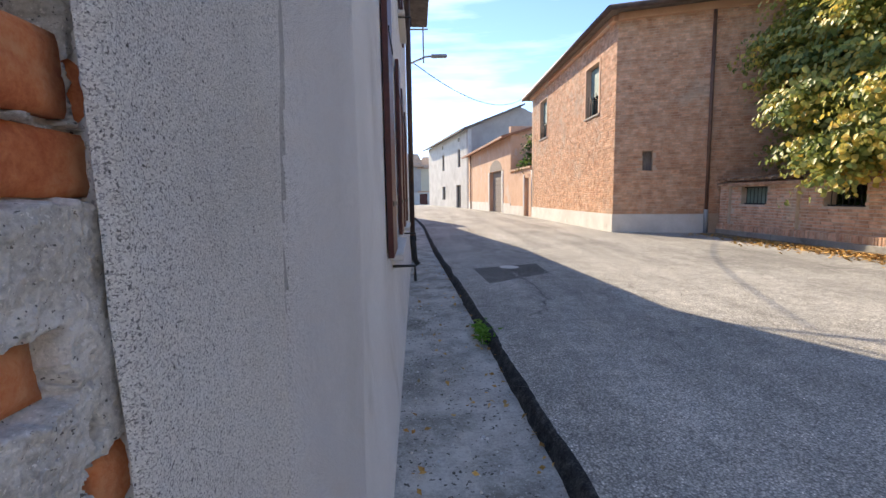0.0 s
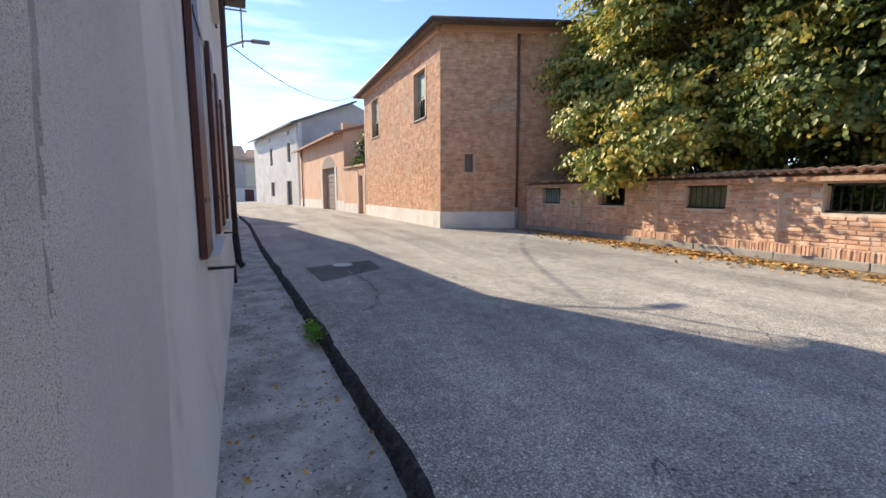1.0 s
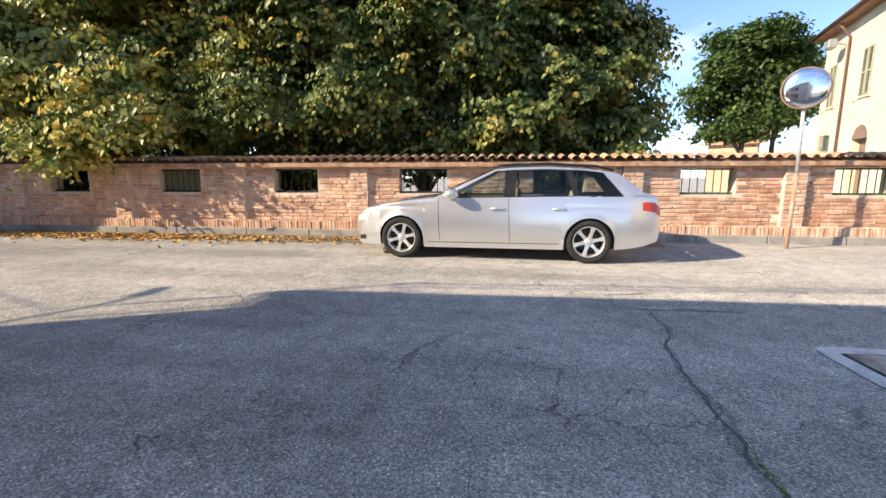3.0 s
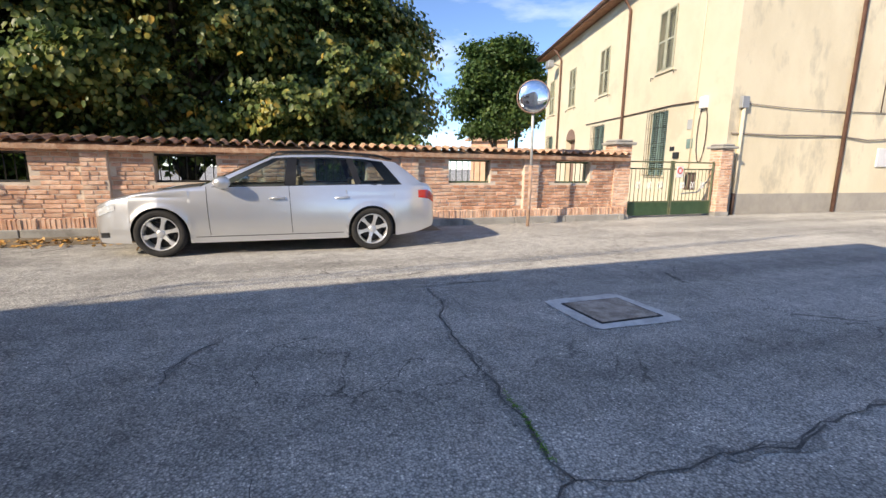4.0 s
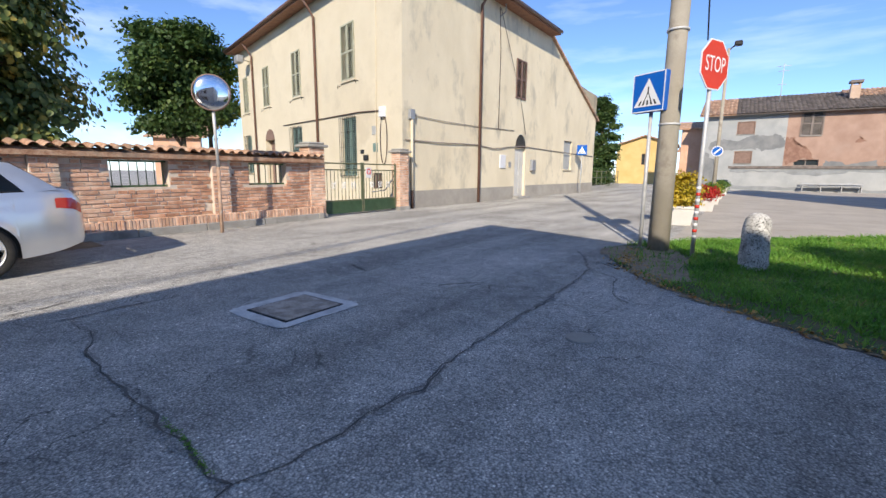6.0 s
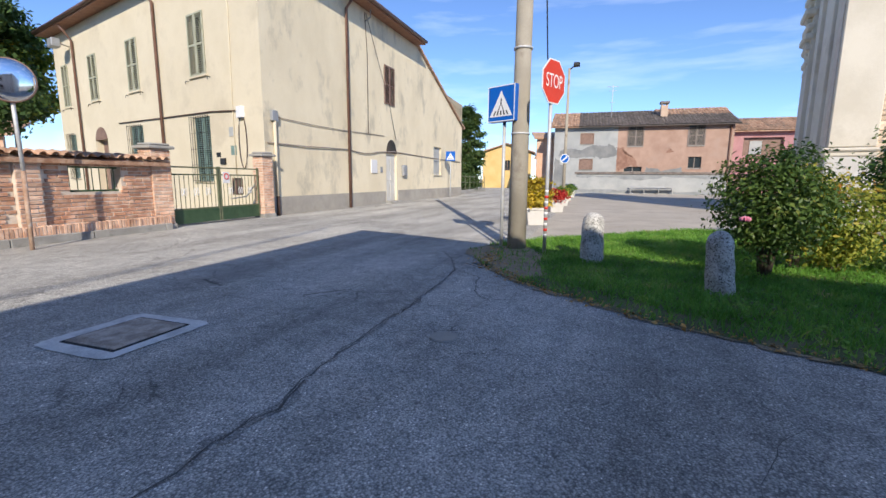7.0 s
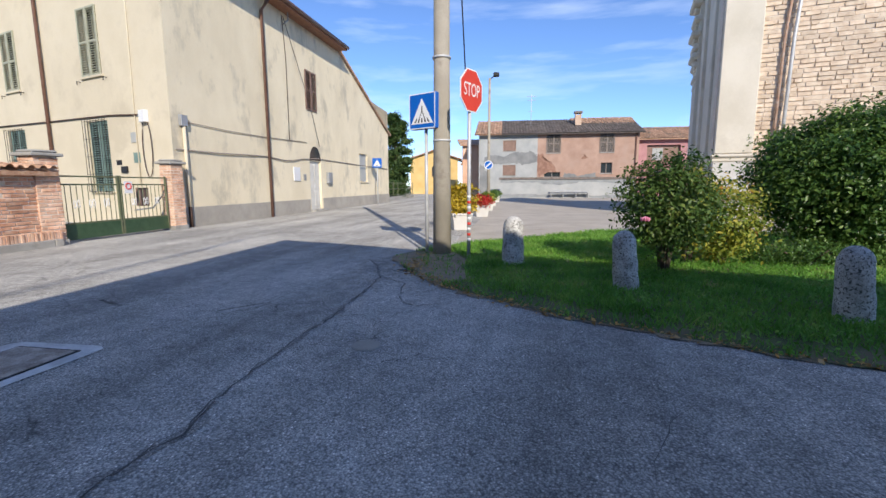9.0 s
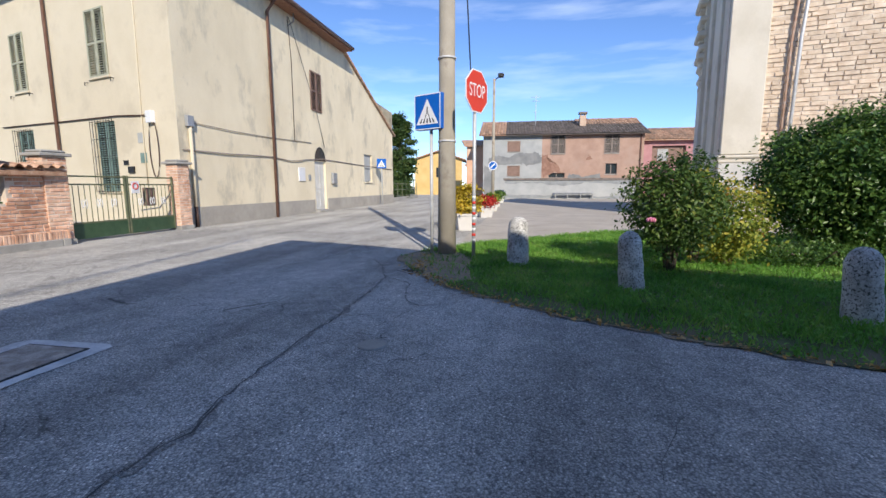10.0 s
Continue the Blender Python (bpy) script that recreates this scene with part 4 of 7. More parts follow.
for x0, x1, z0, z1 in downs:
    w = window_in(x0, x1, z0, z1, front, M_SHUTT, depth=.12, sill=M_CREAM)
    shutter_pair(x0 + .06, x1 - .06, z0, z1, M_SHUTT, w, y=.06)
    for i in range(9):
        x = x0 - .05 + (x1 - x0 + .1) * i / 8
        tubed("grille_bar", [(x, -.1, z0 - .05), (x, -.1, z1 + .05)], .009, M_BLACK, w, 6)
    for i in range(5):
        z = z0 + (z1 - z0) * i / 4
        tubed("grille_bar", [(x0 - .06, -.1, z), (x1 + .06, -.1, z)], .009, M_BLACK, w, 6)
boxed("entrance_door", (archw[0], .3, .1), (archw[1], .36, 2.9), M_SHUTB, front)
bm = bmesh.new()
acx, ar = (archw[0] + archw[1]) / 2, (archw[1] - archw[0]) / 2
for i in range(10):
    t0, t1 = math.pi * i / 10, math.pi * (i + 1) / 10
    bm.faces.new([bm.verts.new(v) for v in ((acx + ar * math.cos(t0), -.006, 2.9 + ar * .8 * math.sin(t0)), (acx + ar * math.cos(t1), -.006, 2.9 + ar * .8 * math.sin(t1)), (acx + ar * math.cos(t1), -.006, 2.895), (acx + ar * math.cos(t0), -.006, 2.895))])
part("arch_head", bm, M_SHUTB, front)
for x in (16.0, 24.3):
    s = lx(x)
    tubed("downpipe", [(s, -.55, HE - .1), (s, -.3, HE - .45), (s, -.09, HE - .75), (s, -.09, .05)], .055, M_GUTTER, front)
s1 = lx(11.2)
tubed("conduit", [(s1 + .0, -.03, HE), (s1 - .1, -.03, 3.4), (s1 - .1, -.03, 1.3)], .02, M_CREAM, front, 6)
tubed("cable", [(lx(10.9), -.04, 3.33), (lx(12.5), -.04, 3.42), (lx(16), -.04, 3.45), (lx(20), -.04, 3.5)], .022, M_DARKMETAL, front, 6)
boxed("junction_box", (lx(10.95), -.14, 3.1), (lx(10.68), -.004, 3.45), M_SIGNW, front, .01)
tubed("cable_loop", [(lx(10.8) + .22 * math.sin(t), -.05, 2.35 + .85 * math.cos(t)) for t in [2 * math.pi * i / 20 for i in range(20)]], .014, M_DARKMETAL, front, 6)
boxed("name_plate", (lx(12.45), -.02, 1.9), (lx(12.2), -.004, 2.05), M_BLACK, front)
boxed("letter_box", (lx(12.2), -.05, 1.65), (lx(11.9), -.004, 1.85), M_BLACK, front)
boxed("green_plate", (lx(11.55), -.02, 1.95), (lx(11.25), -.004, 2.25), M_SHUTT, front)
boxed("blue_plate", (lx(11.6), -.02, 2.55), (lx(11.35), -.004, 2.85), M_PALEBLUE, front)
tubed("floodlight_arm", [(lx(24.8), 0, 7.4), (lx(24.8), -.5, 7.5)], .03, M_STEEL, front, 6)
boxed("floodlight", (lx(25.1), -.8, 7.25), (lx(24.5), -.45, 7.65), M_SIGNG, front, .03)


def ry(y):
    return (HC[1] - y) / (HC[1] - HS[1]) * lr


top_r = dict(x=[0, ry(-23.6), lr], z=[HE, HE, 4.85])
door_r = (ry(-20.05), ry(-21.2), .1, 2.4)
shut_r = (ry(-19.9), ry(-20.95), 4.7, 6.45)
win_r = (ry(-26.45), ry(-27.8), 1.47, 3.15)
flank = facade(HC, HS, -.1, HE, M_CREAMFLANK, cream, [door_r, shut_r, win_r], top=top_r)
w = window_in(*shut_r, flank, M_SHUTB)
shutter_pair(*shut_r, M_SHUTB, w)
w = window_in(*win_r, flank, M_SIGNW, sill=M_CREAM)
boxed("blind", (win_r[0] + .05, .1, win_r[2] + .05), (win_r[1] - .05, .13, win_r[3] - .05), M_PALEBLUE, w, label="pale turquoise closed blind")
dr = boxed("entrance_door", (door_r[0], .1, .1), (door_r[1], .16, 2.4), M_DOORW, flank, label="white panelled door under an arched fanlight")
for a in (.1, .62):
    for z0, z1 in ((.25, 1.0), (1.1, 2.25)):
        boxed("door_panel", (door_r[0] + a, .085, z0), (door_r[0] + a + .42, .105, z1), M_DOORW, dr, .008)
bm = bmesh.new()
acx, ar = (door_r[0] + door_r[1]) / 2, (door_r[1] - door_r[0]) / 2
for i in range(12):
    t0, t1 = math.pi * i / 12, math.pi * (i + 1) / 12
    bm.faces.new([bm.verts.new(v) for v in ((acx + ar * math.cos(t0), -.008, 2.42 + ar * 1.15 * math.sin(t0)), (acx + ar * math.cos(t1), -.008, 2.42 + ar * 1.15 * math.sin(t1)), (acx + ar * math.cos(t1), -.008, 2.42), (acx + ar * math.cos(t0), -.008, 2.42))])
part("fanlight", bm, M_PANE, flank)
boxed("doorstep", (door_r[0] - .1, -.3, -.05), (door_r[1] + .1, .1, .1), M_CONC, flank, .01)
tubed("downpipe", [(ry(-16.6), -.5, HE - .1), (ry(-16.6), -.3, HE - .35), (ry(-16.6), -.09, HE - .6), (ry(-16.6), -.09, 0)], .06, M_GUTTER, flank)
tubed("drain_pipe", [(.42, -.06, 3.0), (.42, -.06, .62)], .05, M_CREAM, flank, 8)
tubed("drain_pipe", [(.42, -.06, .62), (.42, -.06, 0)], .055, M_DARKMETAL, flank, 8)
tubed("cable", [(.42, -.03, 3.12), (2.4, -.04, 3.08), (4.5, -.03, 3.1), (8.0, -.03, 3.2)], .014, M_SHUTW, flank, 6)
tubed("cable", [(.1, -.03, 2.3), (2, -.05, 2.30), (3.2, -.05, 2.34), (4.7, -.03, 2.37), (6.0, -.05, 2.28), (6.8, -.05, 2.33), (7.4, -.04, 2.42), (9, -.03, 2.52), (14.6, -.03, 2.45), (20, -.03, 2.4)], .022, M_SHUTW, flank, 6)
tubed("cable", [(6.3, -.05, 8.1), (6.5, -.03, 6.5), (6.48, -.03, 3.15)], .016, M_DARKMETAL, flank, 6)
tubed("cable", [(6.4, -.05, 8.1), (8.2, -.2, 4.75), (9.25, -.05, 3.1)], .012, M_DARKMETAL, flank, 6)
tubed("eave_bracket", [(6.35, -.03, 7.75), (6.35, -.3, 7.9), (6.35, -.3, 8.2)], .03, M_SIGNG, flank, 6)
boxed("junction_box", (.28, -.12, 2.98), (.54, -.004, 3.3), M_SIGNG, flank, .01)
boxed("meter_box", (ry(-18.5), -.05, 1.45), (ry(-19.05), -.004, 2.05), M_SIGNW, flank, .01)
boxed("bell_plate", (ry(-19.4), -.04, 1.5), (ry(-19.6), -.004, 1.75), M_SIGNG, flank)
boxed("letter_box", (ry(-21.75), -.16, 1.35), (ry(-22.2), -.004, 1.9), M_SIGNG, flank, .02, label="grey metal letter box")
boxed("plinth", (.2, -.03, -.06), (door_r[0] - .12, 0, .6), M_GREYPLINTH, flank, .005)
boxed("plinth", (door_r[1] + .12, -.03, -.06), (lr, 0, .62), M_GREYPLINTH, flank, .005)
# the corner is not square: mitre the two wall ends
for v in front.data.vertices:
    if abs(v.co.x - ll) < 1e-4 and v.co.y > .3:
        v.co.x = ll - .127
for v in flank.data.vertices:
    if abs(v.co.x) < 1e-4 and v.co.y > .3:
        v.co.x = .129
# roof: overhanging wooden eaves, gutters, and the long slope down to the low end
slab_roof("eave", [(-.3, -.6, HE - .02), (ll + .6, -.6, HE - .02), (ll + .6, .3, HE + .05), (-.3, .3, HE + .05)], .12, M_EAVE, front)
slab_roof("roof", [(-.3, -.66, HE + .02), (ll + .6, -.66, HE + .02), (ll - 2.0, 6, HE + 2.1), (2, 6, HE + 2.1)], .08, M_TILE, front)
tubed("gutter", [(-.3, -.66, HE), (ll + .6, -.66, HE)], .08, M_GUTTER, front, 8)
xe = ry(-23.6)
slab_roof("eave", [(-.6, -.6, HE - .02), (xe, -.6, HE - .02), (xe, .3, HE + .05), (-.6, .3, HE + .05)], .12, M_EAVE, flank)
slab_roof("roof", [(-.6, -.66, HE + .02), (xe, -.66, HE + .02), (xe - 1.5, 6, HE + 2.1), (3, 6, HE + 2.1)], .08, M_TILE, flank)
tubed("gutter", [(-.6, -.66, HE), (xe, -.66, HE)], .08, M_GUTTER, flank, 8)
slab_roof("roof", [(xe, -.15, HE + .1), (lr + .3, -.15, 4.9), (lr + .3, 10, 4.9), (xe, 10, HE + .1)], .12, M_TILE, flank)
boxed("end_wall", (lr - .4, .4, -.1), (lr - .004, 9.5, 4.8), M_CREAM, flank)
facade((26.5, -26), HL, -.1, HE, M_CREAM, cream)

# ---- plaza: low wall, farm houses, yellow house ----
PW0, PW1 = (3.0, -44.7), (-9.5, -45.5)
plaza_wall = tagged(facade(PW0, PW1, -.1, 1.75, M_PALEBLUE, None, thick=.3, name="plaza_wall"), "weathered pale low wall with tiled coping", "wall", kind="structure")
boxed("coping", (-.1, -.1, 1.75), (span(PW0, PW1) + .1, .4, 1.95), M_DARKTILE, plaza_wall)
FH0, FH1 = (5.4, -47.0), (-10.2, -48.0)
farm = thing("farm_house", "old pink and white farmhouse with peeling render", "building")
fl = span(FH0, FH1)
fhole = [(2.5, 3.7, 4.65, 5.65), (2.5, 3.7, 2.2, 3.2), (6.85, 8.1, 4.4, 6.25), (12.0, 13.25, 4.4, 6.25), (12.1, 13.2, 2.35, 3.4), (6.6, 8.2, 2.0, 2.5)]
ff = facade(FH0, FH1, -.1, 6.35, M_PINK, farm, fhole)
boxed("peeling_render", (0, -.02, -.05), (5.9, -.004, 2.15), M_PALEBLUE, ff)
boxed("peeling_render", (0, -.02, 3.25), (5.9, -.004, 4.6), M_PALEBLUE, ff)
boxed("peeling_render", (0, -.02, 5.7), (5.9, -.004, 6.3), M_PALEBLUE, ff)
for a, b in ((0, 2.45), (3.75, 5.9)):
    boxed("peeling_render", (a, -.02, 2.15), (b, -.004, 3.25), M_PALEBLUE, ff)
    boxed("peeling_render", (a, -.02, 4.6), (b, -.004, 5.7), M_PALEBLUE, ff)
for i, (x0, x1, z0, z1) in enumerate(fhole):
    w = window_in(x0, x1, z0, z1, ff, M_SHUTW, sill=M_CONC)
    if i in (0, 1):
        boxed("blind", (x0 + .03, .05, z0 + .03), (x1 - .03, .08, z1 - .03), M_SHUTB, w)
    if i in (2, 3):
        shutter_pair(x0 - .1, x1 + .1, z0, z1, M_SHUTW, w)
tile_roof("roof", -.4, 2.3, -.6, 6.3, 5.0, 8.3, M_TILE, ff, pitch=.3, rows=.5)
tile_roof("roof", 2.3, fl + .4, -.6, 6.3, 5.0, 8.3, M_DARKTILE, ff, pitch=.3, rows=.5)
tile_roof("roof_ridge", 9.6, fl + .4, 2.9, 7.57, 5.0, 8.42, M_TILE, ff, pitch=.3, rows=.5)
facade((6.0, -57), FH0, -.1, 6.3, M_PALEBLUE, farm)
facade(FH1, (-10.5, -57), -.1, 6.3, M_PINK, farm)
chim = boxed("chimney", (9.8, 2.2, 6.9), (10.4, 2.8, 8.4), M_HMORTAR, ff)
boxed("chimney_cap", (9.7, 2.1, 8.55), (10.5, 2.9, 8.75), M_DARKTILE, chim)
for a in (9.82, 10.3):
    boxed("chimney_post", (a, 2.22, 8.4), (a + .08, 2.78, 8.55), M_TILE, chim)
tubed("antenna", [(5.3, 2.5, 7), (5.3, 2.5, 10.6)], .03, M_STEEL, ff, 6)
for z, w_ in ((10.4, .5), (10.0, .4), (8.9, .3)):
    tubed("antenna_arm", [(5.3 - w_, 2.5, z), (5.3 + w_, 2.5, z)], .02, M_STEEL, ff, 6)
tubed("downpipe", [(fl - .3, -.1, 6.2), (fl - .3, -.1, 0)], .07, M_GUTTER, ff, 8)
pink = thing("pink_house", "low pink house with a tiled roof and loggia", "building")
pf = facade((-10.4, -50), (-22, -50.6), -.1, 5.8, M_MAUVE, pink, [(1, 4.2, 3.6, 5.2), (5.0, 8.5, 3.6, 5.2)])
for x0, x1 in ((1, 4.2), (5.0, 8.5)):
    boxed("loggia_back", (x0, .35, 3.55), (x1, .4, 5.25), M_SHUTB, pf)
    boxed("loggia_window", (x0 + .6, .3, 3.7), (x0 + 1.6, .34, 4.9), M_PALEBLUE, pf)
tile_roof("roof", -.3, 11.8, -.6, 5.8, 4.0, 7.4, M_TILE, pf, pitch=.3, rows=.5)
yellow = thing("yellow_house", "bright yellow house with a gabled tiled roof", "building")
yf = facade((17.0, -62), (10.4, -63), -.1, 4.9, M_YELLOW, yellow, [(3.0, 3.8, 2.4, 3.8)], top=dict(x=[0, 3.3, 6.7], z=[4.9, 6.0, 4.9]))
window_in(3.0, 3.8, 2.4, 3.8, yf, M_SHUTB)
slab_roof("roof", [(-.5, -.5, 4.9), (3.3, -.5, 6.15), (3.3, 8, 6.15), (-.5, 8, 4.9)], .15, M_TILE, yf)
slab_roof("roof", [(3.3, -.5, 6.15), (7.2, -.5, 4.9), (7.2, 8, 4.9), (3.3, 8, 6.15)], .15, M_TILE, yf)
wh2 = thing("white_shed", "small white house beyond the plaza", "building")
yf = facade((10.2, -66), (5.5, -66), -.1, 4.2, M_WHITE, wh2)
slab_roof("roof", [(-.3, -.4, 4.2), (5, -.4, 4.2), (5, 4, 5.4), (-.3, 4, 5.4)], .15, M_TILE, yf)
br2 = thing("brick_barn", "narrow orange house corner beyond the plaza wall", "building")
yf = facade((7.6, -50), (5.6, -50.5), -.1, 5.6, M_PEACH, br2)
slab_roof("roof", [(-.3, -.4, 5.6), (2.4, -.4, 5.6), (2.4, 4, 6.6), (-.3, 4, 6.6)], .15, M_TILE, yf)

# ---- church ----
CP, CQ = (-6.54, -18.23), (-20.9, -15.33)
CTOP = 11.3
church = thing("church", "tall church with rough stone side wall and white corner pilaster", "church")
cl = span(CP, CQ)
cw = facade(CP, CQ, -.1, CTOP, M_MORTAR, church, thick=.6)
bricks("stonework", cw, M_STONE, length=cl, z0=.3, z1=11.2, x_start=1.16, seed=31, course=.145, size=.42, gap=.026, proud=.03, rough=.022)
boxed("pilaster", (.03, -.22, 2.28), (1.16, .5, CTOP), M_CHURCHW, cw, .025)
for a, b, o in ((.55, 1.15, .03), (1.3, 2.6, -.05), (2.9, 3.5, .02), (4.0, 4.8, -.05), (5.6, 7.0, -.12)):
    boxed("facade_pilaster", (o - .03, a, 2.28), (.45, b, CTOP), M_CHURCHW, cw, .02)
    boxed("facade_pilaster_base", (o - .09, a - .05, -.1), (.44, b + .05, 2.0), M_WHITE, cw, .02)
    boxed("base_moulding", (o - .11, a - .07, 2.0), (.44, b + .07, 2.26), M_CHURCHW, cw, .04)
boxed("base_moulding", (-.10, -.35, 2.14), (1.26, .5, 2.26), M_CHURCHW, cw, .045)
boxed("base_moulding", (-.05, -.28, 2.0), (1.21, .5, 2.136), M_CHURCHW, cw, .03)
boxed("pilaster_base", (.0, -.25, -.1), (1.19, .5, 1.99), M_WHITE, cw, .015)
boxed("facade_wall", (.05, .602, -.1), (.8, 7.2, CTOP), M_CHURCHW, cw)
for z, o in ((5.6, .10), (5.95, .2), (6.5, .28), (6.9, .46), (7.3, .36), (7.85, .55), (8.5, .42), (9.2, .6)):
    boxed("capital_block", (-.12 - o * .6, 5.7 - o * .4, z), (-.05, 6.9 + o * .3, z + .26), M_CHURCHW, cw, .06)
    boxed("capital_leaf", (-.10 - o * .45, 5.9, z - .17), (-.05, 6.6, z - .004), M_CHURCHW, cw, .05)
tubed("downpipe", [(2.36, -.19, CTOP), (2.0, -.19, 5.9), (1.88, -.19, .2)], .055, M_STEEL, cw, 8)
tubed("downpipe", [(2.15, -.11, CTOP), (1.77, -.11, 5.9), (1.68, -.11, .2)], .04, M_RUST, cw, 8)
boxed("flank_return", (cl - .6, .602, -.1), (cl, 12, CTOP), M_MORTAR, cw)

# ---- garden wall ----
GP, GQ = (8.75, 13.9), (9.4, -8.1)
GLEN = span(GP, GQ)
gw = tagged(walled("garden_wall", GLEN, -.1, 1.5, .3, M_MORTAR, None,
                   holes=[(13.9 - y - .5, 13.9 - y + .5, .91, 1.42) for y in (12.6, 9.88, 7.1, 4.38, 1.6, -1.15, -3.95, -6.64)]),
            "brick garden wall with barred openings and tiled coping", "wall", kind="structure")
gw.matrix_world = face_on(GP, GQ)
NICHES = [(13.9 - y - .5, 13.9 - y + .5, .91, 1.42) for y in (12.6, 9.88, 7.1, 4.38, 1.6, -1.15, -3.95, -6.64)]
PILS = [13.9 - y for y in (13.7, 11.22, 8.48, 5.72, 2.95, .1, -2.55, -5.45)]
BASE_Z = .33
v_all, f_all = brick_boxes(length=GLEN - .2, z0=BASE_Z, z1=1.5, holes=NICHES + [(p - .2, p + .2, 0, 2) for p in PILS], seed=21, course=.078, size=.27, gap=.017, proud=.017, rough=.009)
near_v, far_v, far_f, pieces = [], [], [], []
for i in range(0, len(v_all), 8):
    cx = v_all[i][0]
    if cx > GLEN - 4.6 and len(pieces) < 290:
        pieces.append(v_all[i:i + 8])
    else:
        k = len(far_v)
        far_v += v_all[i:i + 8]
        far_f += [(k + 4, k + 5, k + 6, k + 7), (k, k + 1, k + 5, k + 4), (k + 1, k + 2, k + 6, k + 5), (k + 2, k + 3, k + 7, k + 6), (k + 3, k, k + 4, k + 7)]
tagged(raw("brickwork", far_v, far_f, M_BRICK, gw), kind="stuff")
BOXF = [(4, 5, 6, 7), (0, 1, 5, 4), (1, 2, 6, 5), (2, 3, 7, 6), (3, 0, 4, 7)]
for vs in pieces:
    raw("brick", vs, BOXF, M_BRICKP, gw)
for p in PILS:
    core = boxed("pilaster", (p - .19, -.09, .1), (p + .19, 0, 1.49), M_MORTAR, gw)
    v, f = brick_boxes(length=.372, z0=BASE_Z, z1=1.48, seed=int(p * 10) + 3, course=.078, size=.25, gap=.017, proud=.014, rough=.008)
    b = tagged(raw("pilaster_brickwork", v, f, M_BRICK, core), kind="stuff")
    b.location = (p - .186, -.09, 0)
# upright brick course on a concrete footing
rng = np.random.default_rng(8)
v, f = [], []
x = 0.0
while x < GLEN:
    w_ = .065 * rng.uniform(.85, 1.15)
    p, j = -.15 - rng.uniform(-.012, .012), rng.uniform(-.008, .008)
    k = len(v)
    v += [(x, -.08, .10), (x + w_ - .012, -.08, .10), (x + w_ - .012, -.08, .325 + j), (x, -.08, .325 + j), (x + .004, p, .10), (x + w_ - .016, p, .10), (x + w_ - .016, p, .315 + j), (x + .004, p, .315 + j)]
    f += [tuple(k + a for a in q) for q in BOXF]
    x += w_
tagged(raw("upright_course", v, f, M_BRICK, gw), kind="stuff")
boxed("upright_core", (0, -.135, .08), (GLEN, -.001, .3), M_MORTAR, gw)
x = 0.0
while x < GLEN:
    w_ = rng.uniform(1.0, 1.7)
    boxed("footing_block", (x + .006, -.2 - rng.uniform(0, .015), -.12), (min(x + w_, GLEN) - .006, -.004, .15), M_CONC, gw, .012)
    x += w_
# opening grilles, plaster band and coping tiles
for i, (x0, x1, z0, z1) in enumerate(NICHES):
    fr = boxed("grille_rail", (x0, .1, z0 + .005), (x1, .13, z0 + .04), M_BLACK if i < 6 else M_GREENM, gw)
    for k in range(7):
        xx = x0 + (x1 - x0) * (k + .5) / 7
        tubed("grille_bar", [(xx, .115, z0 + .03), (xx, .115, z1 - .01)], .009, M_BLACK if i < 6 else M_GREENM, fr, 6)
    boxed("grille_rail", (x0, .1, z1 - .04), (x1, .13, z1 - .005), M_BLACK if i < 6 else M_GREENM, gw)
    if i in (0, 2):
        boxed("opening_panel", (x0 + .02, .16, z0), (x1 - .02, .18, z1), M_SHUTT if i == 0 else M_GREENRAIL, gw)
boxed("plaster_band", (0, -.06, 1.49), (GLEN, .34, 1.57), M_WHITEBAND, gw, .01)
tile_roof("coping_tiles", 0, GLEN + .05, -.2, 1.575, .2, 1.66, M_TILE, gw, pitch=.2, rows=.5, wav=.06)
tile_roof("coping_tiles", 0, GLEN + .05, .46, 1.575, .2, 1.66, M_TILE, gw, pitch=.2, rows=.5, wav=.06)


def pillar(p, h, wdt, name="gate_pillar"):
    t = thing(name, "square red brick gate pillar with concrete cap", "pillar", pose(p[0], p[1], 0, 0, 0, 90 - 4), "gate pillars")
    c = boxed("core", (-wdt / 2 + .01, -wdt / 2 + .01, -.05), (wdt / 2 - .01, wdt / 2 - .01, h), M_MORTAR, t)
    for k in range(4):
        v, f = brick_boxes(length=wdt, z0=.12, z1=h, seed=40 + k, course=.078, size=.24, gap=.016, proud=.012, rough=.006)
        b = tagged(raw("brickwork", v, f, M_BRICK, c), kind="stuff")
        b.matrix_local = Matrix.Rotation(k * math.pi / 2, 4, "Z") @ Matrix.Translation((-wdt / 2, -wdt / 2 + .01, 0))
    boxed("footing", (-wdt / 2 - .03, -wdt / 2 - .03, -.05), (wdt / 2 + .03, wdt / 2 + .03, .12), M_CONC, t, .01)
    boxed("cap", (-wdt / 2 - .08, -wdt / 2 - .08, h), (wdt / 2 + .08, wdt / 2 + .08, h + .07), M_CONC, t, .015)
    boxed("cap_top", (-wdt / 2 - .02, -wdt / 2 - .02, h + .07), (wdt / 2 + .02, wdt / 2 + .02, h + .13), M_CONC, t, .03)
    return t


pillar((9.55, -8.05), 1.85, .45)
pillar((9.66, -11.6), 1.85, .4)
tagged(raw("verge", [(7.9, 13.8, .006), (8.62, 13.8, .02), (9.15, -3, .02), (8.35, -3, .006), (7.95, 4, .006)], [(0, 4, 3, 2, 1)], M_SOIL), "earth strip with fallen leaves under the garden wall", "verge", kind="structure")

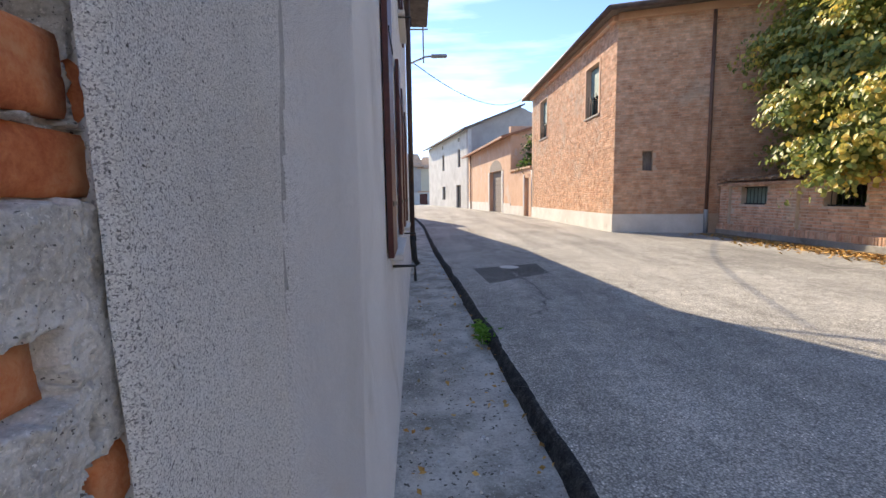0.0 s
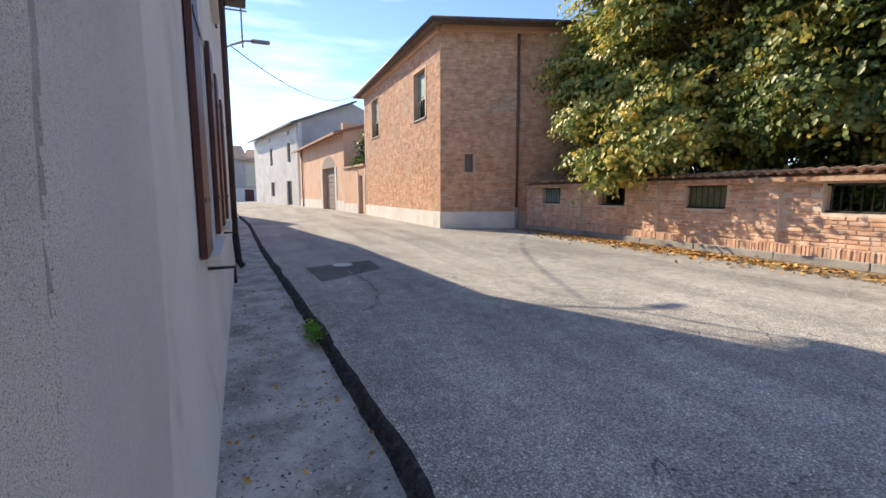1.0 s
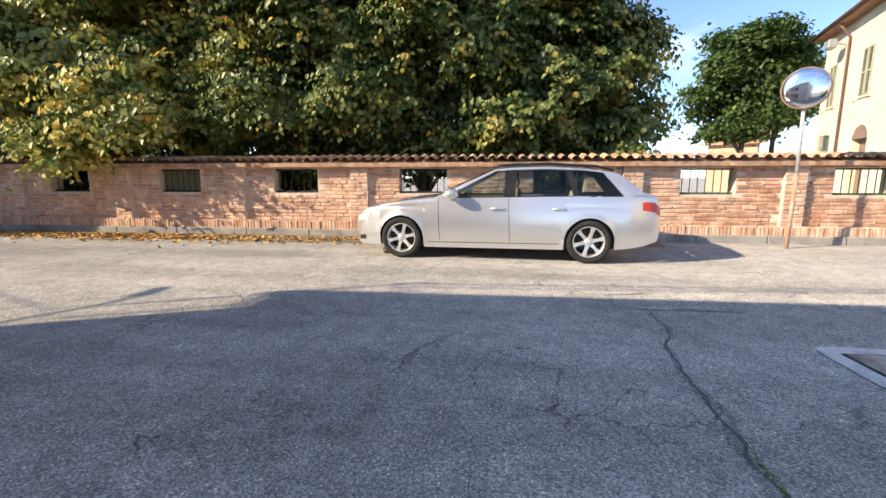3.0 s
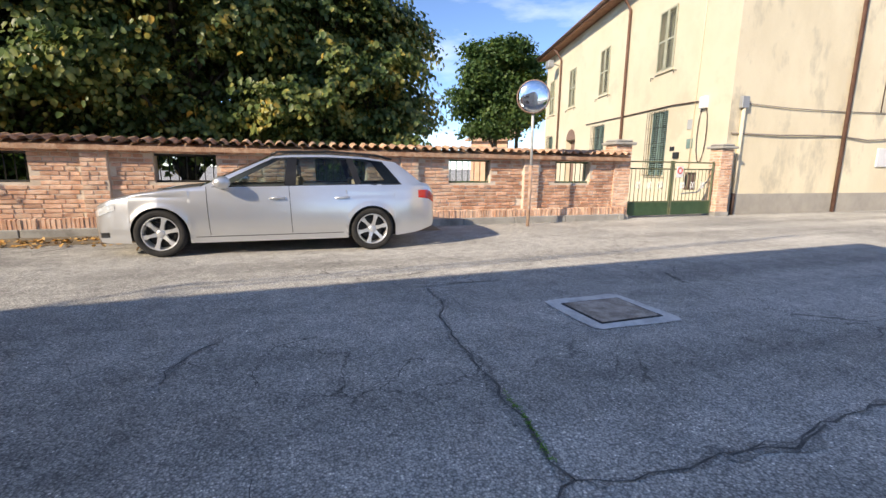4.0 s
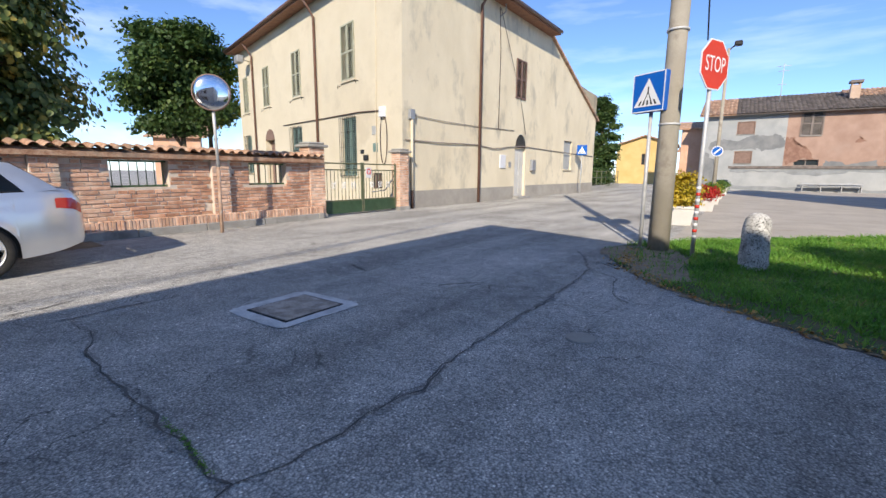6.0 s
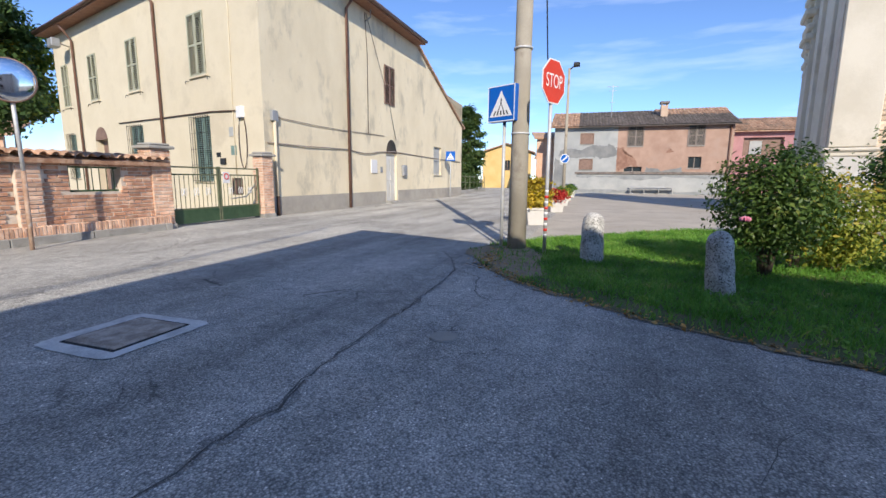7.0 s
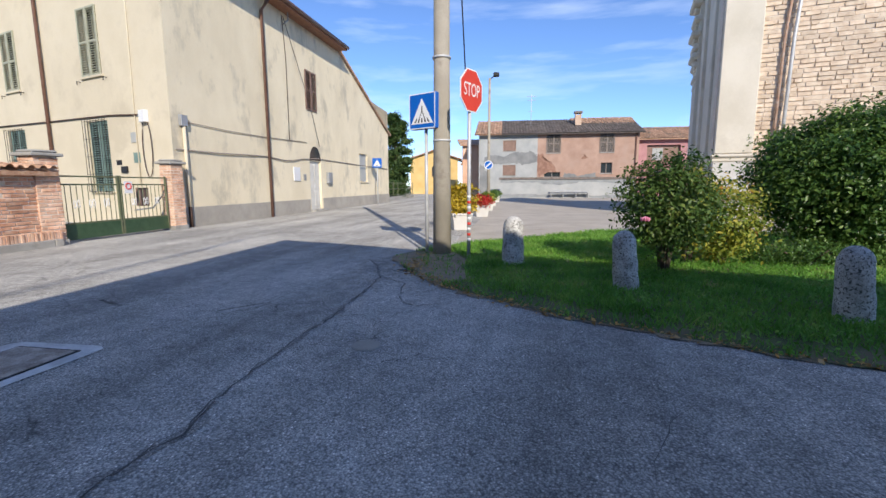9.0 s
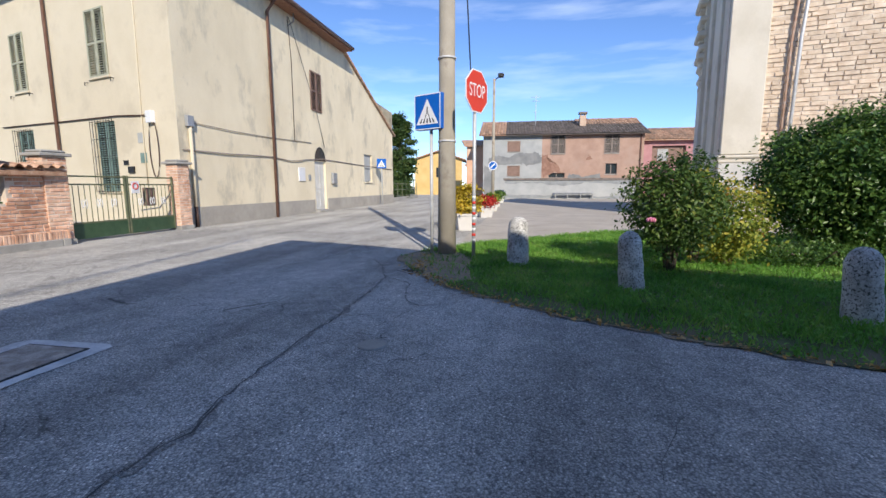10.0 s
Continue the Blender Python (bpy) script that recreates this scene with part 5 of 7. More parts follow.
# ---- gate ----
gate = thing("metal_gate", "green painted double metal gate with upright bars", "gate", face_on((9.5, -8.32), (9.64, -11.36)))
GW = span((9.5, -8.32), (9.64, -11.36))
for a, b in ((.02, GW / 2 - .02), (GW / 2 + .02, GW - .02)):
    boxed("lower_panel", (a, -.015, .06), (b, .015, .4), M_GREENM, gate, .004, "dark green sheet metal panel")
    for z in (.42, 1.28, 1.46):
        boxed("rail", (a, -.018, z - .018), (b, .018, z + .018), M_GREENRAIL, gate, .004)
    for x in (a + .02, b - .02):
        boxed("stile", (x - .022, -.022, .06), (x + .022, .022, 1.5), M_GREENRAIL, gate, .004)
    n = 11
    for i in range(1, n):
        x = a + (b - a) * i / n
        tubed("bar", [(x, 0, .4), (x, 0, 1.28)], .009, M_GREENRAIL, gate, 6)
    for i in range(1, 4):
        x = a + (b - a) * i / 4
        tubed("ornament", [(x + .07 * math.cos(t), -.01, .85 + .1 * math.sin(2 * t)) for t in [2 * math.pi * k / 16 for k in range(17)]], .008, M_SIGNW, gate, 6)
sgn = boxed("gate_sign", (1.62, -.05, 1.06), (1.86, -.04, 1.36), M_SIGNW, gate, .004, "white no-parking notice")
bm = bmesh.new()
tube(bm, [(1.74 + .075 * math.cos(t), -.053, 1.24 + .075 * math.sin(t)) for t in [2 * math.pi * k / 20 for k in range(21)]], .014, 6)
part("red_ring", bm, M_SIGNR, sgn)
boxed("motor_box", (2.2, .08, .72), (2.5, .2, 1.2), M_SHUTB, gate, .01, "brown gate motor box")
tubed("motor_arm", [(2.0, .08, .62), (2.6, .08, .66), (2.98, .08, 1.0)], .02, M_SIGNG, gate, 6)

# ---- station wagon ----
car = thing("station_wagon", "silver station wagon parked along the garden wall", "car", pose(7.48, .025, 0, 0, 0, 88.5))
# the car's own frame: x forward, y to its left, z up; the axles stand at x = 1.4 and -1.4
fx = lambda x, xs, ys: float(np.interp(x, xs, ys))
TOPX, TOPZ = [-2.43, -2.40, -2.3, -2.15, -1.9, -.5, .5, .93, 1.3, 1.7, 2.0, 2.17, 2.25, 2.28], [.62, .86, .97, 1.0, .985, .955, .935, .93, .885, .825, .755, .68, .60, .52]
WX, WY = [-2.43, -2.38, -2.25, -2.0, -1.5, -.5, .7, 1.4, 1.75, 2.0, 2.15, 2.25, 2.28], [.55, .70, .80, .865, .905, .908, .905, .90, .86, .78, .68, .52, .40]
BOTX, BOTZ = [-2.43, -2.38, -2.1, -1.8, -.9, .9, 1.85, 2.15, 2.25, 2.28], [.44, .33, .25, .21, .19, .18, .19, .18, .24, .36]
AR = .352


def bottom(x):
    z = fx(x, BOTX, BOTZ)
    for a in (1.4, -1.4):
        d = abs(x - a)
        if d < AR:
            z = max(z, .315 + math.sqrt(AR * AR - d * d))
    return z


def body_side(x, v):
    zb, zt = bottom(x), fx(x, TOPX, TOPZ)
    z = zb + (zt - zb) * v
    w = fx(x, WX, WY)
    f = (z - .2) / .75
    s = 1 - .05 * max(0, .45 - f) ** 2 / .2 - .07 * max(0, f - .45) ** 2 / .3
    s -= .016 * math.exp(-((z - .30) / .03) ** 2) + .010 * math.exp(-((z - (.80 + .02 * (x < 0))) / .02) ** 2) * (abs(x) < 2)
    flare = sum(.018 * math.exp(-((math.hypot(x - a, z - .315) - AR) / .045) ** 2) for a in (1.4, -1.4))
    return (x, w * s + flare, z)


xs = sorted({round(x, 4) for x in [-2.43, -2.415, -2.4, -2.36, -2.3, -2.22, -2.15, 2.1, 2.17, 2.22, 2.25, 2.27, 2.28, *np.linspace(-2.05, 2.05, 64),
             *[a + AR * math.cos(t) for a in (1.4, -1.4) for t in np.linspace(0, math.pi, 19)], *[a + s * (AR + .002) for a in (1.4, -1.4) for s in (-1, 1)]]})
NV, NU = 14, 6
bm = bmesh.new()
left, right, tops = [], [], []
for x in xs:
    L_ = [body_side(x, v / NV) for v in range(NV + 1)]
    left.append([bm.verts.new(c) for c in L_])
    right.append([bm.verts.new((c[0], -c[1], c[2])) for c in L_])
    yt, zt = L_[-1][1], L_[-1][2]
    tops.append([bm.verts.new((x, yt * (1 - 2 * u / (2 * NU)), zt + .045 * (1 - (1 - 2 * u / (2 * NU)) ** 2))) for u in range(1, 2 * NU)])
for i in range(len(xs) - 1):
    for v in range(NV):
        bm.faces.new((left[i][v], left[i][v + 1], left[i + 1][v + 1], left[i + 1][v]))
        bm.faces.new((right[i][v], right[i + 1][v], right[i + 1][v + 1], right[i][v + 1]))
    if not -2.1 < xs[i] < .86:
        a, b = [left[i][-1], *tops[i], right[i][-1]], [left[i + 1][-1], *tops[i + 1], right[i + 1][-1]]
        for k in range(len(a) - 1):
            bm.faces.new((a[k], a[k + 1], b[k + 1], b[k]))
for e in (0, -1):
    ring_ = left[e] + tops[e] + right[e][::-1]
    bm.faces.new(ring_ if e else ring_[::-1])
bmesh.ops.recalc_face_normals(bm, faces=bm.faces)
part("body", bm, M_CAR, car, smooth=True)
boxed("underbody", (-1.95, -.74, .2), (1.95, .74, .45), M_TRIM, car, .02)
boxed("wheel_well", (1.0, -.78, .3), (1.8, .78, .74), M_TRIM, car)
boxed("wheel_well", (-1.8, -.78, .3), (-1.0, .78, .74), M_TRIM, car)
boxed("cabin_floor", (-2.1, -.8, .5), (.9, .8, .62), M_TRIM, car)
# greenhouse: columns by their x at the belt and at the roof edge
COLS = [(.93, -.02), (.78, -.10), (-.17, -.24), (-.33, -.36), (-1.17, -1.03), (-1.26, -1.13), (-1.86, -1.56), (-2.2, -1.80)]
roof_z = lambda x: fx(x, [-1.9, -1.77, -1.3, -.8, -.3, -.02, .1], [1.27, 1.305, 1.372, 1.395, 1.385, 1.36, 1.33])


def glass_side(c, v, side=1):
    a, b = c
    x = a + (b - a) * v
    z0, z1 = fx(a, TOPX, TOPZ) - .012, roof_z(b)
    y0, y1 = fx(a, WX, WY) * .925, .635 - .03 * (b < -1.2) - .02 * (b > -.1)
    return (x, side * (y0 + (y1 - y0) * v + .035 * math.sin(math.pi * v)), z0 + (z1 - z0) * v)


def strip(name, cols, vs, material, side, label="", off=0.0, n=8):
    bm = bmesh.new()
    rows_ = []
    for i in range(n + 1):
        t = i / n
        c = (cols[0][0] + (cols[1][0] - cols[0][0]) * t, cols[0][1] + (cols[1][1] - cols[0][1]) * t)
        r_ = []
        for k in range(7):
            p = glass_side(c, vs[0] + (vs[1] - vs[0]) * k / 6, side)
            r_.append(bm.verts.new((p[0], p[1] + side * off, p[2] + off * .4)))
        rows_.append(r_)
    for i in range(n):
        for k in range(6):
            bm.faces.new((rows_[i][k], rows_[i][k + 1], rows_[i + 1][k + 1], rows_[i + 1][k]))
    bmesh.ops.recalc_face_normals(bm, faces=bm.faces)
    return part(name, bm, material, car, label, smooth=True)


for sd in (1, -1):
    strip("pillar", (COLS[0], COLS[1]), (0, 1), M_CAR, sd)
    strip("pillar", (COLS[2], COLS[3]), (.04, .93), M_TRIM, sd, "gloss black door pillar")
    strip("pillar", (COLS[4], COLS[5]), (.04, .93), M_TRIM, sd, "gloss black door pillar")
    strip("pillar", (COLS[6], COLS[7]), (0, 1), M_CAR, sd)
    strip("roof_edge", (COLS[1], COLS[6]), (.93, 1), M_CAR, sd, n=20)
    strip("belt_trim", (COLS[1], COLS[6]), (0, .05), M_TRIM, sd, n=20)
    for a, b in ((1, 2), (3, 4), (5, 6)):
        gl_ = strip("side_window", (COLS[a], COLS[b]), (.05, .93), M_CARGLASS, sd, "tinted side window")
        gl_.visible_shadow = False


def bridge(name, curve_l, material, label="", crown=0.0, fwd=0.0):
    """A surface from a curve on the car's left to its mirror image, bowed."""
    bm = bmesh.new()
    rows_ = []
    for i in range(13):
        u = i / 12
        rows_.append([bm.verts.new((p[0] + fwd * (1 - (2 * u - 1) ** 2), p[1] * (1 - 2 * u), p[2] + crown * (1 - (2 * u - 1) ** 2))) for p in curve_l])
    for i in range(12):
        for k in range(len(curve_l) - 1):
            bm.faces.new((rows_[i][k], rows_[i][k + 1], rows_[i + 1][k + 1], rows_[i + 1][k]))
    bmesh.ops.recalc_face_normals(bm, faces=bm.faces)
    return part(name, bm, material, car, label, smooth=True)


edge = [(COLS[0][1] + (COLS[-1][1] - COLS[0][1]) * t / 16,) * 2 for t in range(17)]
bridge("roof", [glass_side((0, b[0]), 1.0) if 0 else (b[0], .635 - .03 * (b[0] < -1.2) - .02 * (b[0] > -.1), roof_z(b[0])) for b in edge], M_CAR, crown=.035)
ws_ = bridge("windscreen", [glass_side(COLS[0], v / 8) for v in range(9)], M_CARGLASS, crown=.02, fwd=.10)
rw_ = bridge("rear_window", [glass_side(COLS[-1], v / 8) for v in range(9)], M_CARGLASS, crown=.02, fwd=-.06)
ws_.visible_shadow = rw_.visible_shadow = False
bridge("dashboard", [(.93, .8, .9), (.6, .8, .9), (.3, .8, .86)], M_TRIM)
for y in (.38, -.38):
    for x, nm in ((-.28, "seat"), (-1.15, "rear_seat")):
        bm = bmesh.new()
        box(bm, (x - .12, y - .24, .6), (x + .0, y + .24, 1.06), .04)
        box(bm, (x - .1, y - .13, 1.08), (x - .01, y + .13, 1.24), .03)
        part(nm, bm, M_INTER, car, "beige leather seat")
for sd in (1, -1):
    rail = tubed("roof_rail", [(.0, sd * .585, 1.385), (-.1, sd * .585, 1.425), (-.8, sd * .575, 1.445), (-1.5, sd * .555, 1.405), (-1.75, sd * .54, 1.345)], .017, M_TRIM, car, 8)
    bm = bmesh.new()
    bmesh.ops.create_uvsphere(bm, u_segments=16, v_segments=10, radius=1, matrix=Matrix.Translation((.60, sd * .985, 1.0)) @ Matrix.Diagonal((.115, .12, .085, 1)))
    part("door_mirror", bm, M_CAR, car, smooth=True)
    tubed("mirror_stalk", [(.64, sd * .84, .93), (.62, sd * .95, .95)], .025, M_TRIM, car, 8)
    for x in (-.08, -.97):
        y = body_side(x, .8)[1]
        h = tubed("door_handle", [(x + .10, sd * (y - .005), .775), (x + .07, sd * (y + .032), .785), (x - .07, sd * (y + .032), .79), (x - .10, sd * (y - .005), .785)], .016, M_CAR, car, 8)
        bm = bmesh.new()
        bmesh.ops.create_uvsphere(bm, u_segments=14, v_segments=8, radius=1, matrix=Matrix.Translation((x, sd * (y - .004), .775)) @ Matrix.Diagonal((.1, .012, .03, 1)))
        part("handle_cup", bm, M_SIGNG, h, smooth=True)
    # door gaps and sill strip
    for pts in ([(.82, v / 14) for v in range(2, 15)], [(-.24, v / 14) for v in range(2, 15)]):
        c_ = [body_side(x - (.03 * (1 - v)), v) for x, v in pts]
        tubed("door_gap", [(p[0], sd * (p[1] + .0005), p[2]) for p in c_], .0035, M_TRIM, car, 5)
    c_ = [body_side(x, 0.11) for x in np.linspace(.98, -.98, 24)]
    tubed("door_gap", [(p[0], sd * (p[1] + .0005), p[2]) for p in c_], .004, M_TRIM, car, 5)
    tl = [body_side(x, v) for x in (-2.36, -2.3, -2.2, -2.1) for v in (.7, .78, .86, .93)]
    bm = bmesh.new()
    gv_ = [[bm.verts.new((x, sd * (body_side(x, v)[1] + .006), body_side(x, v)[2])) for v in np.linspace(.66 + .04 * i / 8, .88 - .03 * (i / 8) ** 2, 6)] for i, x in enumerate(np.linspace(-2.39, -2.12, 9))]
    for i in range(8):
        for k in range(5):
            bm.faces.new((gv_[i][k], gv_[i][k + 1], gv_[i + 1][k + 1], gv_[i + 1][k]))
    bmesh.ops.recalc_face_normals(bm, faces=bm.faces)
    part("tail_light", bm, M_TAIL, car, "red tail light", smooth=True)
    bm = bmesh.new()
    gv_ = [[bm.verts.new((x, sd * (body_side(x, v)[1] + .006), body_side(x, v)[2])) for v in np.linspace(.70 + .05 * i / 8, .90 - .01 * i / 8, 6)] for i, x in enumerate(np.linspace(2.2, 1.92, 9))]
    for i in range(8):
        for k in range(5):
            bm.faces.new((gv_[i][k], gv_[i][k + 1], gv_[i + 1][k + 1], gv_[i + 1][k]))
    bmesh.ops.recalc_face_normals(bm, faces=bm.faces)
    part("headlight", bm, M_HEAD, car, "clear headlight", smooth=True)
    bm = bmesh.new()
    gv_ = [[bm.verts.new((x, sd * (body_side(x, v)[1] + .003), body_side(x, v)[2])) for v in (.14, .2, .27)] for x in np.linspace(2.18, 2.03, 6)]
    for i in range(5):
        for k in range(2):
            bm.faces.new((gv_[i][k], gv_[i][k + 1], gv_[i + 1][k + 1], gv_[i + 1][k]))
    part("bumper_intake", bm, M_TRIM, car)
bm = bmesh.new()
box(bm, (2.2, -.36, .34), (2.287, .36, .56), .02)
part("grille", bm, M_TRIM, car)


def lathe(bm, prof, seg=40):
    """Turns a profile of (radius, y) round the y axis."""
    rings = [[bm.verts.new((r * math.cos(2 * math.pi * k / seg), y, r * math.sin(2 * math.pi * k / seg))) for k in range(seg)] for r, y in prof]
    for i in range(len(prof) - 1):
        for k in range(seg):
            bm.faces.new((rings[i][k], rings[i][(k + 1) % seg], rings[i + 1][(k + 1) % seg], rings[i + 1][k]))


for ax in (1.4, -1.4):
    for sd in (1, -1):
        whl = new("wheel")
        bm = bmesh.new()
        lathe(bm, [(.218, .02), (.225, .085), (.24, .10), (.285, .108), (.308, .095), (.317, .06), (.318, 0), (.317, -.06), (.30, -.1), (.22, -.09)])
        bmesh.ops.recalc_face_normals(bm, faces=bm.faces)
        tyre = part("wheel", bm, M_RUBBER, car, "black tyre on a silver alloy rim", smooth=True)
        bpy.data.objects.remove(whl)
        tyre.matrix_local = Matrix.Translation((ax, sd * .80, .318)) @ (Matrix.Rotation(math.pi, 4, "Z") if sd < 0 else Matrix.Identity(4))
        bm = bmesh.new()
        lathe(bm, [(.226, .088), (.222, .095), (.212, .085), (.205, .03), (.2, -.06)])
        bmesh.ops.recalc_face_normals(bm, faces=bm.faces)
        part("rim", bm, M_ALLOY, tyre, smooth=True)
        bm = bmesh.new()
        lathe(bm, [(.0, -.01), (.15, -.01), (.2, -.05)])
        part("brake_disc", bm, M_TRIM, tyre)
        for k in range(6):
            bm = bmesh.new()
            a = k * math.pi / 3 + .25
            q = [(.05, .062, -.030), (.05, .062, .030), (.13, .078, .020), (.21, .082, .034), (.21, .082, -.034), (.13, .078, -.020)]
            fr_ = [bm.verts.new(p) for p in ((r, y, z) for r, y, z in q)]
            bk_ = [bm.verts.new((r, y - .035, z)) for r, y, z in q]
            bm.faces.new(fr_)
            for i in range(6):
                bm.faces.new((fr_[i], bk_[i], bk_[(i + 1) % 6], fr_[(i + 1) % 6]))
            bmesh.ops.recalc_face_normals(bm, faces=bm.faces)
            s_ = part("spoke", bm, M_ALLOY, tyre)
            s_.matrix_local = Matrix.Rotation(a, 4, "Y")
        bm = bmesh.new()
        lathe(bm, [(.0, .078), (.03, .077), (.055, .066), (.06, .03)], 20)
        part("hub_cap", bm, M_ALLOY, tyre, smooth=True)

# ---- street furniture ----
POLE = (1.145, -8.53)
pole = thing("utility_pole", "tall round weathered concrete utility pole", "pole", pose(*POLE, 0, .4, 0, 0))
tubed("shaft", [(0, 0, -.1), (0, 0, 3), (0, 0, 9.5)], .168, M_POLE, pole, 24, .115)
for z in (2.0, 3.4):
    tubed("band", [(0, 0, z), (0, 0, z + .03)], .162, M_STEEL, pole, 24)
tubed("cable", [(-.1, .02, 9.3), (-.26, .03, 6), (-.42, .04, 3.2)], .012, M_BLACK, pole, 6)


def sign_frame(p, normal):
    """A frame at p whose -y looks along the normal."""
    n = Vector((normal[0], normal[1], 0)).normalized()
    u = Vector((-n.y, n.x, 0))
    return Matrix(((u.x, -n.x, 0, p[0]), (u.y, -n.y, 0, p[1]), (0, 0, 1, 0), (0, 0, 0, 1)))


def plate(name, outline, y, material, parent, thick=.004, label=""):
    """A flat plate with that outline in the x-z plane, its face towards -y."""
    n = len(outline)
    v = [(x, y, z) for x, z in outline] + [(x, y + thick, z) for x, z in outline]
    f = [tuple(range(n)), tuple(range(2 * n - 1, n - 1, -1))] + [(i, (i + 1) % n, n + (i + 1) % n, n + i) for i in range(n)]
    ob = raw(name, v, f, material, parent, label)
    bm = bmesh.new()
    bm.from_mesh(ob.data)
    bmesh.ops.recalc_face_normals(bm, faces=bm.faces)
    bm.to_mesh(ob.data)
    bm.free()
    return ob


def octagon(r, cz):
    return [(r * math.cos(math.pi / 8 + k * math.pi / 4), cz + r * math.sin(math.pi / 8 + k * math.pi / 4)) for k in range(8)]


stop = thing("stop_sign", "red octagonal stop sign on a striped steel post", "traffic sign", sign_frame((.56, -8.08), (-.917, .40)))
tubed("post", [(0, .03, -.05), (0, .03, 3.02)], .03, M_STEEL, stop, 12)
for i in range(9):
    z = .3 + i * .09
    tubed("tape_band", [(0, .03, z), (0, .03, z + .045)], .0315, M_SIGNR if i % 2 else M_SIGNW, stop, 12)
face = plate("plate", octagon(.36, 2.75), -.012, M_SIGNW, stop, .012)
plate("red_field", octagon(.338, 2.75), -.016, M_SIGNR, face, .003)
plate("plate_back", octagon(.35, 2.75), .002, M_SIGNG, face, .004)
txt = bpy.data.curves.new("lettering", "FONT")
txt.body, txt.size, txt.align_x, txt.align_y, txt.extrude = "STOP", .235, "CENTER", "CENTER", .001
txt.materials.append(M_SIGNW)
lt = new("lettering", txt)
lt.parent = face
lt.matrix_local = Matrix.Translation((0, -.019, 2.75)) @ Matrix.Rotation(math.pi / 2, 4, "X") @ Matrix.Diagonal((.86, 1.25, 1, 1))

ped = thing("crossing_sign", "square blue pedestrian crossing sign box on a steel post", "traffic sign", sign_frame((1.46, -8.5), (.44, .90)))
tubed("post", [(0, .06, -.05), (0, .06, 2.3)], .03, M_STEEL, ped, 12)


def crossing_face(parent, cz, h, y):
    tri = plate("white_triangle", [(-h * .42, cz - h * .36), (h * .42, cz - h * .36), (0, cz + h * .36)], y - .003, M_SIGNW, parent, .002)
    for i in range(5):
        x = -h * .26 + h * .13 * i
        plate("stripe", [(x - h * .03, cz - h * .32), (x + h * .03, cz - h * .32), (x * .75 + h * .02, cz - h * .2), (x * .75 - h * .02, cz - h * .2)], y - .005, M_BLACK, tri, .001)
    for x0, z0, x1, z1, w in ((-.09, -.2, 0, 0, .026), (.1, -.2, .01, 0, .026), (.0, -.03, .01, .14, .04)):
        plate("symbol_bar", [((x0 - w / 2) * h, cz + z0 * h), ((x0 + w / 2) * h, cz + z0 * h), ((x1 + w / 2) * h, cz + z1 * h), ((x1 - w / 2) * h, cz + z1 * h)], y - .006, M_BLACK, tri, .001)


bx = boxed("sign_box", (-.3, -.05, 2.22), (.3, .09, 2.83), M_BLUE, ped, .012)
crossing_face(bx, 2.525, .6, -.05)
for x0, x1, z0, z1 in ((-.296, -.280, 2.224, 2.826), (.280, .296, 2.224, 2.826), (-.279, .279, 2.224, 2.240), (-.279, .279, 2.810, 2.826)):
    plate("white_border", [(x0, z0), (x1, z0), (x1, z1), (x0, z1)], -.053, M_SIGNW, bx, .002)
ped2 = thing("crossing_sign", "small blue pedestrian crossing sign beside the cream house", "traffic sign", sign_frame((9.5, -28.0), (-.2, .98)))
tubed("post", [(0, .05, -.05), (0, .05, 2.9)], .03, M_STEEL, ped2, 8)
bx = boxed("sign_box", (-.3, -.03, 2.35), (.3, .03, 2.95), M_BLUE, ped2, .01)
crossing_face(bx, 2.65, .6, -.03)

mirror = thing("traffic_mirror", "round convex traffic mirror on a rusty post", "mirror", sign_frame((8.5, -5.0), (-.86, .51)))
tubed("post", [(0, .08, -.05), (.02, .08, 1.3)], .035, M_RUST, mirror, 10)
tubed("post", [(.02, .08, 1.3), (.0, .08, 2.75)], .03, M_STEEL, mirror, 10)
bm = bmesh.new()
R_, S_ = .325, .075
prof = [(R_ * math.sin(t) , -S_ * (math.cos(t) - math.cos(1.5707)) ) for t in [math.pi / 2 * k / 10 for k in range(11)]]
lathe(bm, prof, 40)
bmesh.ops.recalc_face_normals(bm, faces=bm.faces)
dome = part("mirror_dome", bm, M_MIRROR, mirror, "bright convex mirror", smooth=True)
dome.location.z = 2.7
bm = bmesh.new()
lathe(bm, [(.322, -.006), (.336, -.008), (.342, .02), (.32, .05), (.0, .07)], 40)
rim = part("rim", bm, M_SHUTB, mirror, "dark rim", smooth=True)
rim.location.z = 2.7

lamp_post = thing("lamp_post", "slim metal lamp post with a round blue sign", "street lamp", pose(2.05, -25, 0))
tubed("post", [(0, 0, -.05), (0, 0, 6.8)], .09, M_POLE, lamp_post, 12, .06)
tubed("arm", [(0, 0, 6.7), (-.3, .0, 6.95)], .03, M_BLACK, lamp_post, 8)
boxed("lamp_head", (-.5, -.15, 6.85), (-.2, .15, 7.05), M_BLACK, lamp_post, .04)
disc = plate("round_sign", [(.24 * math.cos(t), 2.3 + .24 * math.sin(t)) for t in [2 * math.pi * k / 24 for k in range(24)]], 0, M_SIGNW, lamp_post, .01)
disc.location.y = .12
d2 = plate("blue_field", [(.2 * math.cos(t), 2.3 + .2 * math.sin(t)) for t in [2 * math.pi * k / 24 for k in range(24)]], .012, M_BLUE, disc, .004)
plate("white_bar", [(-.15, 2.39), (-.1, 2.44), (.15, 2.21), (.1, 2.16)], .017, M_SIGNW, disc, .003)
lamp_post.rotation_mode = "XYZ"

